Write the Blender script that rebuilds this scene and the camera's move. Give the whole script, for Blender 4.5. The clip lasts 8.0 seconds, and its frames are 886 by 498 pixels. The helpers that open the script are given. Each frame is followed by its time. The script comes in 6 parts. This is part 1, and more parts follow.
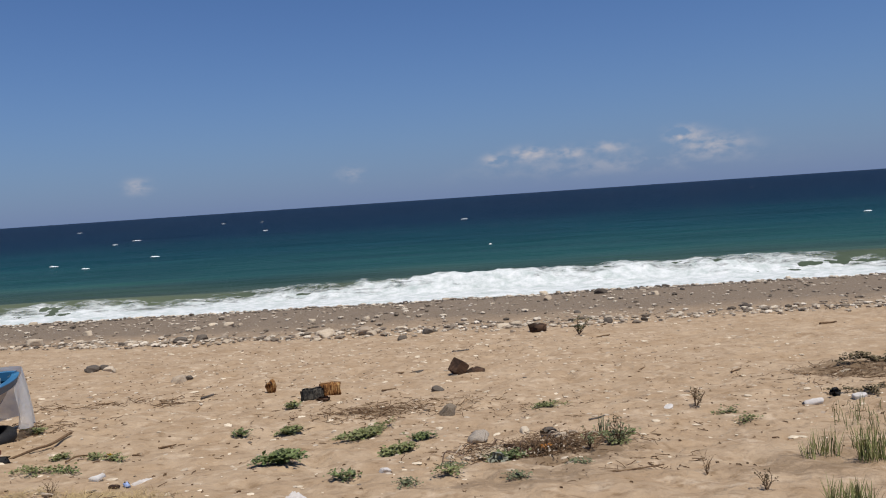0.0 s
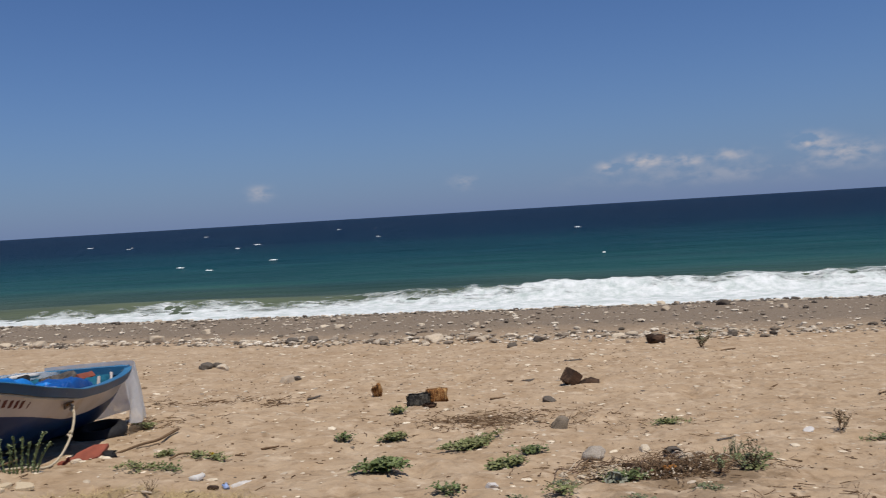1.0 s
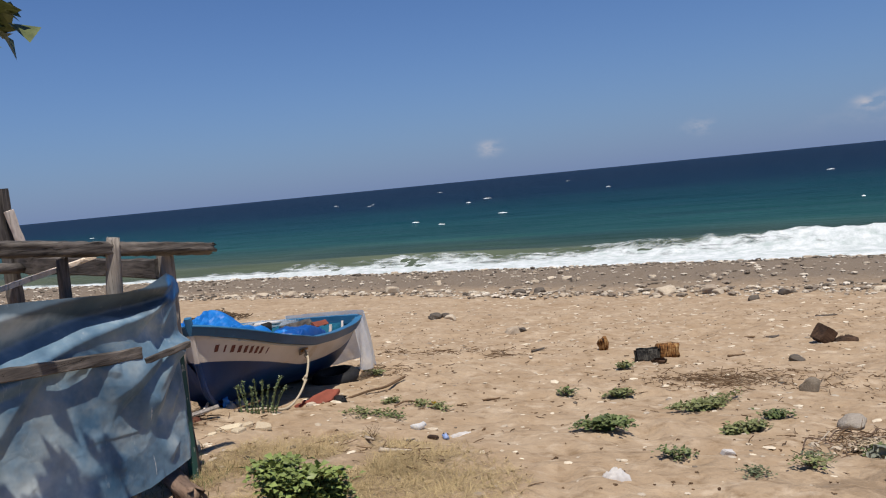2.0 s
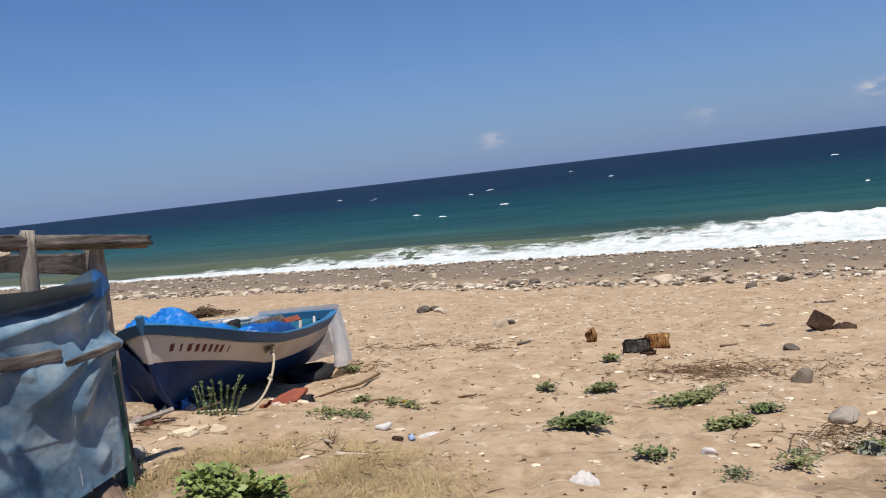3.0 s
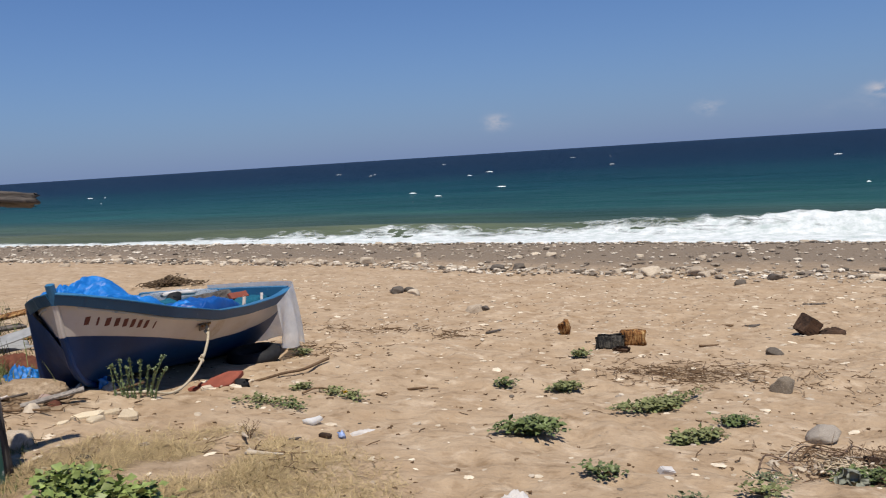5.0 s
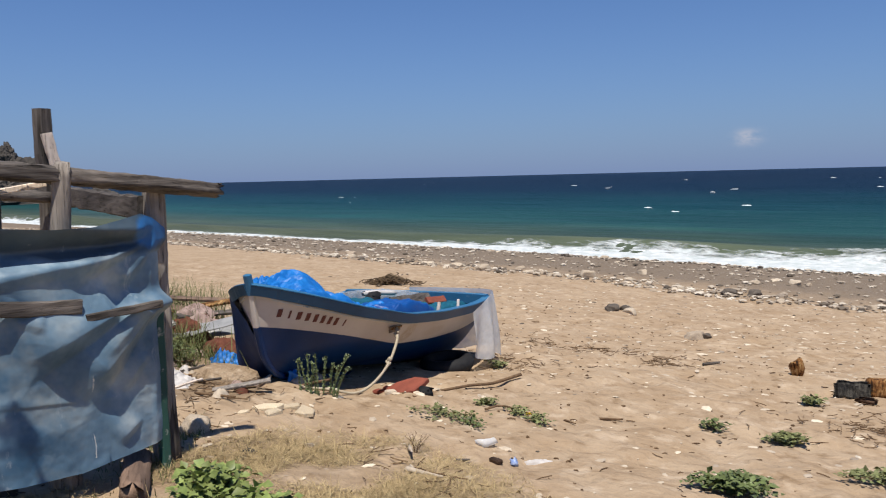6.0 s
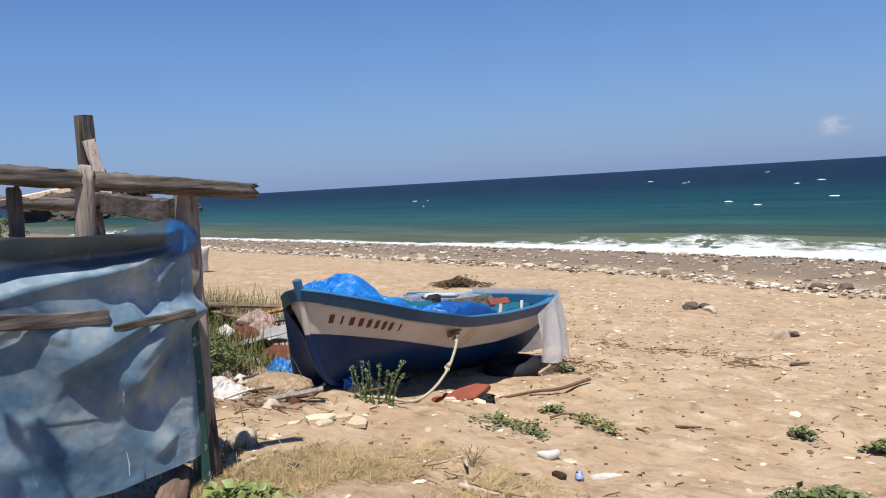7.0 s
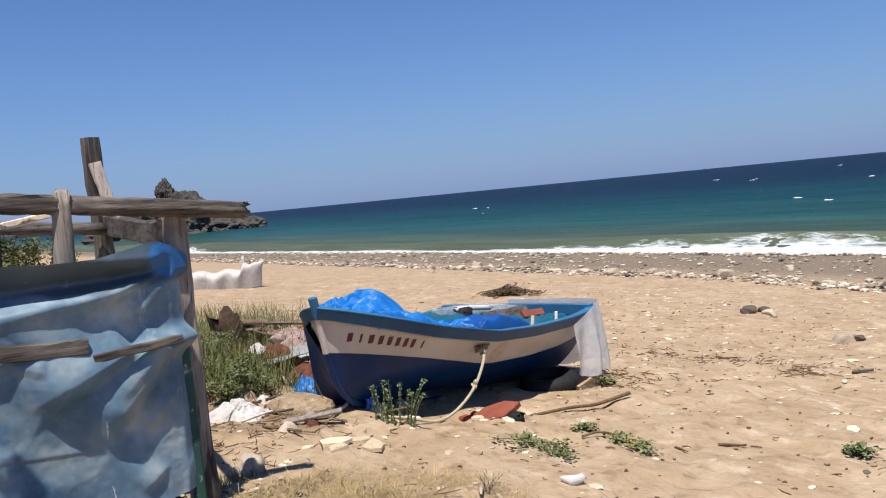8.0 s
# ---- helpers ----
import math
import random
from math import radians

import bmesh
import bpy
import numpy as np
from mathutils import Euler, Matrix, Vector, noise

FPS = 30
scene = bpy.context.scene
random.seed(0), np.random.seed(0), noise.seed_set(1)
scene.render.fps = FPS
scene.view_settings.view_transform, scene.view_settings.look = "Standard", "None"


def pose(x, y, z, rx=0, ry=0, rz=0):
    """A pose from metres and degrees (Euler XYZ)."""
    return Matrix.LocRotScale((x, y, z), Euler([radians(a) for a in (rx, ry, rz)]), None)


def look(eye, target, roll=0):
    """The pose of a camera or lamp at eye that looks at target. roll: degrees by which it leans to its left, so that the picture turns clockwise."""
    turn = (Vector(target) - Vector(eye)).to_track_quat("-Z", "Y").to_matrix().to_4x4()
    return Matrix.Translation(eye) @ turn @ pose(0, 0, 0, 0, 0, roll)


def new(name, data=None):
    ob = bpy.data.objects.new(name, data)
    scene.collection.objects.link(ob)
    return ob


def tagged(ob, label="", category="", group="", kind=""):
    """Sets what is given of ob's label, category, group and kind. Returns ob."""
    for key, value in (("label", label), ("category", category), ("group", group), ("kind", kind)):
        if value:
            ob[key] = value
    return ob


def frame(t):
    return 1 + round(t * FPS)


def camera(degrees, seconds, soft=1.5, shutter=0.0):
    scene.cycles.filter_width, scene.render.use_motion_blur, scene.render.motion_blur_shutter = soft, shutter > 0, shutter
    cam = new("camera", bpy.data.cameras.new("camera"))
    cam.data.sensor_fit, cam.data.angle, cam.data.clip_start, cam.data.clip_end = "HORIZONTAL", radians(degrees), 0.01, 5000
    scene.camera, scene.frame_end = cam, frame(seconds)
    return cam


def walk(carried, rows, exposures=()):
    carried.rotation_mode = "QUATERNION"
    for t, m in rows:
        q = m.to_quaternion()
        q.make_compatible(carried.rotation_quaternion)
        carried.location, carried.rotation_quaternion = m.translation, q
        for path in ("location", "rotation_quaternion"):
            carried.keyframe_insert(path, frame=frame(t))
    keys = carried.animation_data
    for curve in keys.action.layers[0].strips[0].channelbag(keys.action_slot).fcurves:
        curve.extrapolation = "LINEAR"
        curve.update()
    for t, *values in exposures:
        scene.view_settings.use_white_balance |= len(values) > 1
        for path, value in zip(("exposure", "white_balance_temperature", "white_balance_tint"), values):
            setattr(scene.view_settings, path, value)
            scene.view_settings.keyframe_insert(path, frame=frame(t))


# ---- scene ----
cam = camera(57.9, 8.0, soft=1.1, shutter=0.12)
PATH = [
    (0, (0.259, -0.768, 2.184), (0.958, 1.102, 2.057), -3.9),
    (0.5, (0.318, -0.66, 2.148), (0.983, 1.224, 2.054), -4.1),
    (1, (0.395, -0.306, 2.078), (0.831, 1.644, 1.988), -3.5),
    (1.5, (0.486, -0.044, 2.032), (0.489, 1.952, 1.908), -4.0),
    (1.7, (0.488, -0.027, 2.034), (0.395, 1.965, 1.893), -4.4),
    (2.8, (0.77, 0.381, 1.914), (0.603, 2.365, 1.723), -6.4),
    (3, (0.819, 0.445, 1.918), (0.667, 2.431, 1.738), -6.6),
    (3.5, (0.895, 0.521, 1.876), (0.856, 2.514, 1.716), -7.1),
    (4, (0.96, 0.757, 1.865), (1.02, 2.751, 1.719), -6.3),
    (4.2, (1.058, 0.817, 1.852), (1.114, 2.81, 1.697), -5.8),
    (5.3, (1.176, 1.286, 1.791), (0.877, 3.249, 1.55), -2.7),
    (5.5, (1.233, 1.41, 1.759), (0.815, 3.353, 1.533), -1.9),
    (5.8, (1.306, 1.544, 1.752), (0.704, 3.442, 1.562), -0.9),
    (6, (1.316, 1.634, 1.772), (0.607, 3.495, 1.592), -1.4),
    (6.5, (1.334, 1.754, 1.742), (0.508, 3.568, 1.581), -2.4),
    (7, (1.316, 1.996, 1.717), (0.435, 3.784, 1.55), -3.4),
    (7.5, (1.415, 2.193, 1.691), (0.435, 3.926, 1.499), -4.8),
    (8, (1.474, 2.369, 1.711), (0.455, 4.085, 1.574), -5.5),
]
walk(cam, [(t, look(eye, target, roll)) for t, eye, target, roll in PATH], exposures=[(0.0, -0.10), (0.5, -0.10), (1.0, -0.16), (1.5, -0.11), (2.9, 0.20), (3.5, 0.18), (4.1, 0.05), (5.6, 0.10), (6.0, 0.17), (6.5, 0.43), (8.0, 0.42)])

# ---- world, sun, exposure ----
SUN = Vector((0.14, -0.33, 0.94)).normalized()  # towards the sun: high, behind the walker
world = bpy.data.worlds.new("world")
scene.world = world
world.use_nodes = True


def sky_nodes():
    nt = world.node_tree
    nt.nodes.clear()
    out = nt.nodes.new("ShaderNodeOutputWorld")
    bg = nt.nodes.new("ShaderNodeBackground")
    sky = nt.nodes.new("ShaderNodeTexSky")
    sky.sky_type = "NISHITA"
    sky.sun_disc = False
    sky.sun_elevation = math.asin(SUN.z)
    sky.sun_rotation = math.atan2(SUN.x, SUN.y)
    sky.altitude = 0
    sky.air_density, sky.dust_density, sky.ozone_density = 1.0, 0.1, 4.0
    bg.inputs["Strength"].default_value = 0.056

    def math_node(op, a, b=None, clamp=False):
        n = nt.nodes.new("ShaderNodeMath")
        n.operation, n.use_clamp = op, clamp
        for k, v in enumerate((a, b)):
            if v is None:
                continue
            if isinstance(v, (int, float)):
                n.inputs[k].default_value = v
            else:
                nt.links.new(v, n.inputs[k])
        return n.outputs[0]

    # low fair-weather clouds over the horizon: azimuth, elevation, half width, half height (degrees), density
    coord = nt.nodes.new("ShaderNodeTexCoord").outputs["Generated"]
    sep = nt.nodes.new("ShaderNodeSeparateXYZ")
    nt.links.new(coord, sep.inputs[0])
    az = math_node("MULTIPLY", math_node("ARCTAN2", sep.outputs[0], sep.outputs[1]), 57.2958)
    el = math_node("MULTIPLY", math_node("ARCSINE", sep.outputs[2]), 57.2958)
    total = None
    for a, e, w, h, d in CLOUDS:
        u = math_node("DIVIDE", math_node("SUBTRACT", az, a), w)
        v = math_node("DIVIDE", math_node("SUBTRACT", el, e), h)
        r = math_node("ADD", math_node("MULTIPLY", u, u), math_node("MULTIPLY", v, v))
        g = math_node("MULTIPLY", math_node("EXPONENT", math_node("MULTIPLY", r, -1.0)), d)
        total = g if total is None else math_node("ADD", total, g)
    puff = nt.nodes.new("ShaderNodeTexNoise")
    puff.inputs["Scale"].default_value, puff.inputs["Detail"].default_value = 42.0, 5.0
    stretch = nt.nodes.new("ShaderNodeVectorMath")
    stretch.operation = "MULTIPLY"
    stretch.inputs[1].default_value = (1.0, 1.0, 1.9)
    nt.links.new(coord, stretch.inputs[0])
    nt.links.new(stretch.outputs[0], puff.inputs["Vector"])
    lumps = math_node("MULTIPLY", math_node("SUBTRACT", puff.outputs["Fac"], 0.39), 4.0, True)
    cover = math_node("MULTIPLY", total, lumps, True)
    mix = nt.nodes.new("ShaderNodeMix")
    mix.data_type = "RGBA"
    nt.links.new(cover, mix.inputs["Factor"])
    tone = nt.nodes.new("ShaderNodeMix")
    tone.data_type, tone.blend_type = "RGBA", "MULTIPLY"
    tone.inputs["Factor"].default_value = 1.0
    nt.links.new(sky.outputs[0], tone.inputs["A"])
    tone.inputs["B"].default_value = SKY_TINT
    # sea haze that greys the blue towards the horizon
    haze = nt.nodes.new("ShaderNodeMix")
    haze.data_type = "RGBA"
    low = math_node("MULTIPLY", math_node("EXPONENT", math_node("DIVIDE", math_node("MAXIMUM", el, 0.0), -HAZE_DEGREES)), 0.92)
    nt.links.new(low, haze.inputs["Factor"])
    nt.links.new(tone.outputs["Result"], haze.inputs["A"])
    haze.inputs["B"].default_value = HAZE
    nt.links.new(haze.outputs["Result"], mix.inputs["A"])
    mix.inputs["B"].default_value = (9.0, 8.8, 9.6, 1)
    nt.links.new(mix.outputs["Result"], bg.inputs["Color"])
    nt.links.new(bg.outputs[0], out.inputs["Surface"])


SKY_TINT = (0.78, 1.06, 1.5, 1)
HAZE, HAZE_DEGREES = (3.0, 4.2, 7.4, 1), 7.0
CLOUDS = [(0.0, 2.1, 0.7, 0.45, 0.9), (14.4, 2.15, 0.8, 0.45, 0.6), (24.7, 2.4, 0.9, 0.4, 1.0), (27.0, 2.7, 1.2, 0.45, 1.3),
          (29.8, 2.55, 1.1, 0.4, 1.0), (32.6, 2.75, 1.4, 0.4, 0.7), (37.6, 3.2, 1.0, 0.5, 1.4), (39.6, 2.4, 1.8, 0.6, 1.0), (33.0, 1.6, 8.0, 0.6, 0.35)]
sky_nodes()
sun = new("sun", bpy.data.lights.new("sun", "SUN"))
sun.data.energy, sun.data.angle, sun.data.color = 5.0, radians(0.55), (1.0, 0.94, 0.85)
sun.matrix_world = look((0, 0, 30), Vector((0, 0, 30)) - SUN)


# ---- materials ----
class Mat:
    """A node material and short ways to wire it."""

    def __init__(self, name, rough=0.8, metal=0.0, spec=0.3):
        self.m = bpy.data.materials.new(name)
        self.m.use_nodes = True
        self.nt = self.m.node_tree
        self.b = self.nt.nodes["Principled BSDF"]
        self.b.inputs["Roughness"].default_value = rough
        self.b.inputs["Metallic"].default_value = metal
        self.b.inputs["Specular IOR Level"].default_value = spec
        self.xyz = self.nt.nodes.new("ShaderNodeTexCoord").outputs["Object"]

    def link(self, a, b):
        self.nt.links.new(a, b)

    def math(self, op, a, b=None, c=None, clamp=False):
        n = self.nt.nodes.new("ShaderNodeMath")
        n.operation, n.use_clamp = op, clamp
        for k, v in enumerate((a, b, c)):
            if v is None:
                continue
            if isinstance(v, (int, float)):
                n.inputs[k].default_value = v
            else:
                self.link(v, n.inputs[k])
        return n.outputs[0]

    def scaled(self, sx, sy, sz, rot=(0, 0, 0), of=None):
        src = of or self.xyz
        for scale, turn in (((1, 1, 1), rot), ((sx, sy, sz), (0, 0, 0))):
            n = self.nt.nodes.new("ShaderNodeMapping")
            n.inputs["Scale"].default_value = scale
            n.inputs["Rotation"].default_value = turn
            self.link(src, n.inputs["Vector"])
            src = n.outputs[0]
        return src

    def noise(self, scale, detail=4.0, rough=0.55, vec=None, distort=0.0):
        n = self.nt.nodes.new("ShaderNodeTexNoise")
        n.inputs["Scale"].default_value, n.inputs["Detail"].default_value = scale, detail
        n.inputs["Roughness"].default_value, n.inputs["Distortion"].default_value = rough, distort
        self.link(vec or self.xyz, n.inputs["Vector"])
        return n.outputs["Fac"]

    def voronoi(self, scale, feature="F1", vec=None, out="Distance"):
        n = self.nt.nodes.new("ShaderNodeTexVoronoi")
        n.feature = feature
        n.inputs["Scale"].default_value = scale
        self.link(vec or self.xyz, n.inputs["Vector"])
        return n.outputs[out]

    def ramp(self, fac, stops, mode="LINEAR"):
        n = self.nt.nodes.new("ShaderNodeValToRGB")
        n.color_ramp.interpolation = mode
        el = n.color_ramp.elements
        while len(el) < len(stops):
            el.new(0.5)
        for e, (p, c) in zip(el, stops):
            e.position = p
            e.color = (*c, 1) if not isinstance(c, (int, float)) else (c, c, c, 1)
        self.link(fac, n.inputs["Fac"])
        return n.outputs["Color"]

    def mix(self, fac, a, b, mode="MIX"):
        n = self.nt.nodes.new("ShaderNodeMix")
        n.data_type, n.blend_type = "RGBA", mode
        for key, v in (("Factor", fac), ("A", a), ("B", b)):
            if isinstance(v, (int, float)):
                n.inputs[key].default_value = v
            elif isinstance(v, tuple):
                n.inputs[key].default_value = (*v, 1)
            else:
                self.link(v, n.inputs[key])
        return n.outputs["Result"]

    def color(self, v):
        if isinstance(v, tuple):
            self.b.inputs["Base Color"].default_value = (*v, 1)
        else:
            self.link(v, self.b.inputs["Base Color"])
        return self

    def bump(self, height, strength=0.5, dist=0.01):
        n = self.nt.nodes.new("ShaderNodeBump")
        n.inputs["Strength"].default_value, n.inputs["Distance"].default_value = strength, dist
        self.link(height, n.inputs["Height"])
        old = self.b.inputs["Normal"].links
        if old:
            self.link(old[0].from_socket, n.inputs["Normal"])
        self.link(n.outputs[0], self.b.inputs["Normal"])
        return self

    def random(self):
        return self.nt.nodes.new("ShaderNodeObjectInfo").outputs["Random"]

    def island(self):
        return self.nt.nodes.new("ShaderNodeNewGeometry").outputs["Random Per Island"]

    def rough(self, v):
        self.link(v, self.b.inputs["Roughness"])
        return self


SHORE = Vector((0.41, 0.912, 0))  # the way to the sea


def shore_way(m):
    """Metres towards the sea, from the walker's side, by place."""
    n = m.nt.nodes.new("ShaderNodeVectorMath")
    n.operation = "DOT_PRODUCT"
    m.link(m.xyz, n.inputs[0])
    n.inputs[1].default_value = SHORE
    return n.outputs["Value"]


def make_sand():
    m = Mat("sand", 0.95, spec=0.15)
    s = m.math("ADD", shore_way(m), m.math("MULTIPLY", m.math("SUBTRACT", m.noise(0.5, 3), 0.5), 3.0))
    grain = m.noise(260, 3, 0.7)
    lumps = m.noise(9, 5, 0.6)
    broad = m.noise(0.7, 4, 0.6)
    dry = m.mix(broad, (0.442, 0.334, 0.225), (0.53, 0.408, 0.281))
    dry = m.mix(m.ramp(lumps, [(0.3, 0.0), (0.75, 1.0)]), m.mix(1.0, dry, (0.84, 0.83, 0.82), "MULTIPLY"), dry)
    dry = m.mix(m.ramp(m.noise(1.9, 5, 0.65), [(0.38, 0.0), (0.62, 1.0)]), m.mix(1.0, dry, (0.84, 0.80, 0.75), "MULTIPLY"), dry)
    blot = m.noise(6.5, 4, 0.6)
    dry = m.mix(m.ramp(blot, [(0.30, 1.0), (0.46, 0.0)]), dry, m.mix(1.0, dry, (0.70, 0.66, 0.61), "MULTIPLY"))
    dry = m.mix(m.ramp(m.noise(4.4, 4, 0.6), [(0.55, 0.0), (0.68, 0.55)]), dry, (0.60, 0.485, 0.36))
    # brown crumbled plant matter lying in patches
    ragged = m.noise(5.5, 5, 0.7)
    for cx, cy, rx, ry, much in ((3.8, 5.7, 1.1, 0.75, 0.75), (3.0, 8.85, 0.9, 0.5, 0.45), (9.8, 7.6, 1.7, 1.2, 0.9), (-0.9, 5.1, 1.5, 1.1, 0.35), (-2.6, 6.5, 0.9, 0.7, 0.6), (-3.8, 7.6, 1.2, 1.0, 0.8), (3.0, 4.9, 1.2, 0.45, 0.5), (5.2, 4.2, 1.0, 0.6, 0.5)):
        away = m.nt.nodes.new("ShaderNodeVectorMath")
        away.operation = "DISTANCE"
        m.link(m.scaled(1 / rx, 1 / ry, 0.0), away.inputs[0])
        away.inputs[1].default_value = (cx / rx, cy / ry, 0.0)
        there = m.math("MULTIPLY", m.math("SUBTRACT", 1.0, away.outputs["Value"], clamp=True), 2.0, clamp=True)
        bit = m.ramp(m.math("ADD", ragged, m.math("MULTIPLY", there, 0.22)), [(0.58, 0.0), (0.70, 1.0)])
        dry = m.mix(m.math("MULTIPLY", m.math("MULTIPLY", bit, there), much), dry, (0.168, 0.116, 0.0704))
    shingle = m.mix(m.noise(14, 5, 0.7), (0.152, 0.116, 0.084), (0.248, 0.196, 0.144))
    speck = m.ramp(m.noise(60, 2, 0.5), [(0.55, 0.0), (0.7, 1.0)])
    shingle = m.mix(m.math("MULTIPLY", speck, 0.5), shingle, (0.4, 0.368, 0.32))
    wet = m.mix(m.noise(30, 4), (0.028, 0.0264, 0.0288), (0.06, 0.0528, 0.048))
    c = m.mix(m.ramp(m.math("DIVIDE", m.math("SUBTRACT", s, 18.5), 4.0, clamp=True), [(0, 0.0), (1, 1.0)]), dry, shingle)
    c = m.mix(m.ramp(m.math("DIVIDE", m.math("SUBTRACT", m.math("ADD", shore_way(m), m.math("MULTIPLY", m.noise(1.2, 3), 0.8)), 28.75), 0.25, clamp=True), [(0, 0.0), (1, 1.0)]), c, wet)
    c = m.mix(m.ramp(grain, [(0.25, 0.0), (0.8, 1.0)]), m.mix(1.0, c, (0.78, 0.76, 0.74), "MULTIPLY"), c)
    m.color(c)
    m.bump(m.ramp(m.noise(6.0, 2, 0.5, distort=0.4), [(0.30, 0.0), (0.56, 1.0)]), 0.35, 0.03)
    m.bump(lumps, 0.75, 0.04)
    m.bump(m.noise(34, 4, 0.65), 0.5, 0.012)
    m.bump(grain, 0.35, 0.003)
    return m.m


def make_sea():
    m = Mat("sea_water", 0.3, spec=0.3)
    m.b.inputs["IOR"].default_value = 1.04  # rough water mirrors little of the low sky
    s = m.math("ADD", shore_way(m), m.math("MULTIPLY", m.math("SUBTRACT", m.noise(0.03, 3, vec=m.scaled(1, 1, 1)), 0.5), 14.0))
    depth = m.math("DIVIDE", m.math("SUBTRACT", s, 30.0), 270.0, clamp=True)
    c = m.ramp(depth, [(0.0, (0.12, 0.136, 0.088)), (0.03, (0.068, 0.1, 0.068)), (0.07, (0.0208, 0.084, 0.08)),
                       (0.16, (0.0056, 0.0496, 0.06)), (0.40, (0.0008, 0.0155, 0.036)), (1.0, (0.0004, 0.0085, 0.026))])
    streak = m.noise(0.05, 5, 0.6, vec=m.scaled(0.5, 4.0, 1.0, (0, 0, 0.42)))
    c = m.mix(m.ramp(streak, [(0.35, 0.0), (0.7, 1.0)]), m.mix(1.0, c, (0.62, 0.66, 0.7), "MULTIPLY"), c)
    ripple = m.noise(0.35, 4, 0.6, vec=m.scaled(0.3, 2.2, 1.0, (0, 0, 0.42)))
    c = m.mix(m.ramp(ripple, [(0.4, 0.0), (0.65, 1.0)]), m.mix(1.0, c, (0.75, 0.78, 0.82), "MULTIPLY"), c)
    m.color(c)
    m.bump(m.noise(0.45, 5, 0.6, vec=m.scaled(0.6, 2.4, 1.0, (0, 0, 0.42))), 0.55, 0.5)
    m.bump(m.noise(2.6, 4, 0.6), 0.4, 0.1)
    return m.m


def make_foam():
    """White water: solid at the wash, torn to lace behind the crest."""
    m = Mat("sea_foam", 0.6, spec=0.2)
    att = m.nt.nodes.new("ShaderNodeAttribute")
    att.attribute_name = "seaward"
    n = m.noise(2.2, 6, 0.68)
    lace = m.noise(1.1, 6, 0.72, vec=m.scaled(0.55, 1.7, 1.0, (0, 0, 0.42)), distort=0.5)
    m.color(m.mix(m.ramp(n, [(0.3, 0.0), (0.62, 1.0)]), (0.38, 0.44, 0.42), (0.68, 0.70, 0.70)))
    m.bump(n, 0.8, 0.15)
    gone = m.math("MULTIPLY", m.math("SUBTRACT", m.math("ADD", m.math("MULTIPLY", m.math("POWER", att.outputs["Fac"], 1.7), 0.62), lace), 0.77), 5.0, clamp=True)
    clear = m.nt.nodes.new("ShaderNodeBsdfTransparent")
    mix = m.nt.nodes.new("ShaderNodeMixShader")
    m.link(gone, mix.inputs[0])
    m.link(m.b.outputs[0], mix.inputs[1])
    m.link(clear.outputs[0], mix.inputs[2])
    m.link(mix.outputs[0], m.nt.nodes["Material Output"].inputs["Surface"])
    return m.m


def make_paint(name, base, dark, rough=0.45, wear=(0.45, 0.4, 0.33), amount=0.62, spec=0.4):
    m = Mat(name, rough, spec=spec)
    big, fine = m.noise(2.3, 5, 0.6), m.noise(24, 4, 0.65)
    c = m.mix(m.ramp(big, [(0.3, 0.0), (0.7, 1.0)]), dark, base)
    scuff = m.ramp(m.noise(11, 6, 0.7), [(amount, 0.0), (amount + 0.06, 1.0)])
    c = m.mix(m.math("MULTIPLY", scuff, 0.7), c, wear)
    m.color(c).bump(fine, 0.25, 0.004)
    m.bump(scuff, 0.2, 0.002)
    return m.m


def make_wood(name, light, dark, along="Z", rough=0.85):
    m = Mat(name, rough, spec=0.2)
    k = {"X": (1.2, 14, 14), "Y": (14, 1.2, 14), "Z": (14, 14, 1.2)}[along]
    v = m.scaled(*k)
    g = m.noise(2.2, 6, 0.65, vec=v, distort=0.6)
    cracks = m.ramp(m.noise(2.6, 6, 0.75, distort=1.0, vec=m.scaled(*[q * (2 if q > 2 else 0.6) for q in k])), [(0.33, 0.0), (0.41, 1.0)])
    c = m.mix(m.ramp(g, [(0.28, 0.0), (0.72, 1.0)]), dark, light)
    c = m.mix(m.ramp(m.noise(3.1, 3), [(0.42, 0.0), (0.62, 1.0)]), m.mix(1.0, c, (0.80, 0.77, 0.75), "MULTIPLY"), m.mix(1.0, c, (1.4, 1.33, 1.24), "MULTIPLY"))
    c = m.mix(cracks, m.mix(1.0, c, (0.25, 0.22, 0.2), "MULTIPLY"), c)
    m.color(c).bump(g, 0.6, 0.008)
    m.bump(cracks, 0.9, 0.012)
    return m.m


def make_plain(name, base, dark, rough=0.8, scale=12.0, relief=0.01, spec=0.25, per=None):
    m = Mat(name, rough, spec=spec)
    n = m.noise(scale, 5, 0.62)
    c = m.mix(m.ramp(n, [(0.28, 0.0), (0.72, 1.0)]), dark, base)
    if per:
        r = m.random() if per == "object" else m.island()
        c = m.mix(r, m.mix(1.0, c, (0.72, 0.68, 0.65), "MULTIPLY"), m.mix(1.0, c, (1.25, 1.25, 1.22), "MULTIPLY"))
    m.color(c).bump(m.noise(scale * 2.2, 4, 0.6), 0.5, relief)
    return m.m


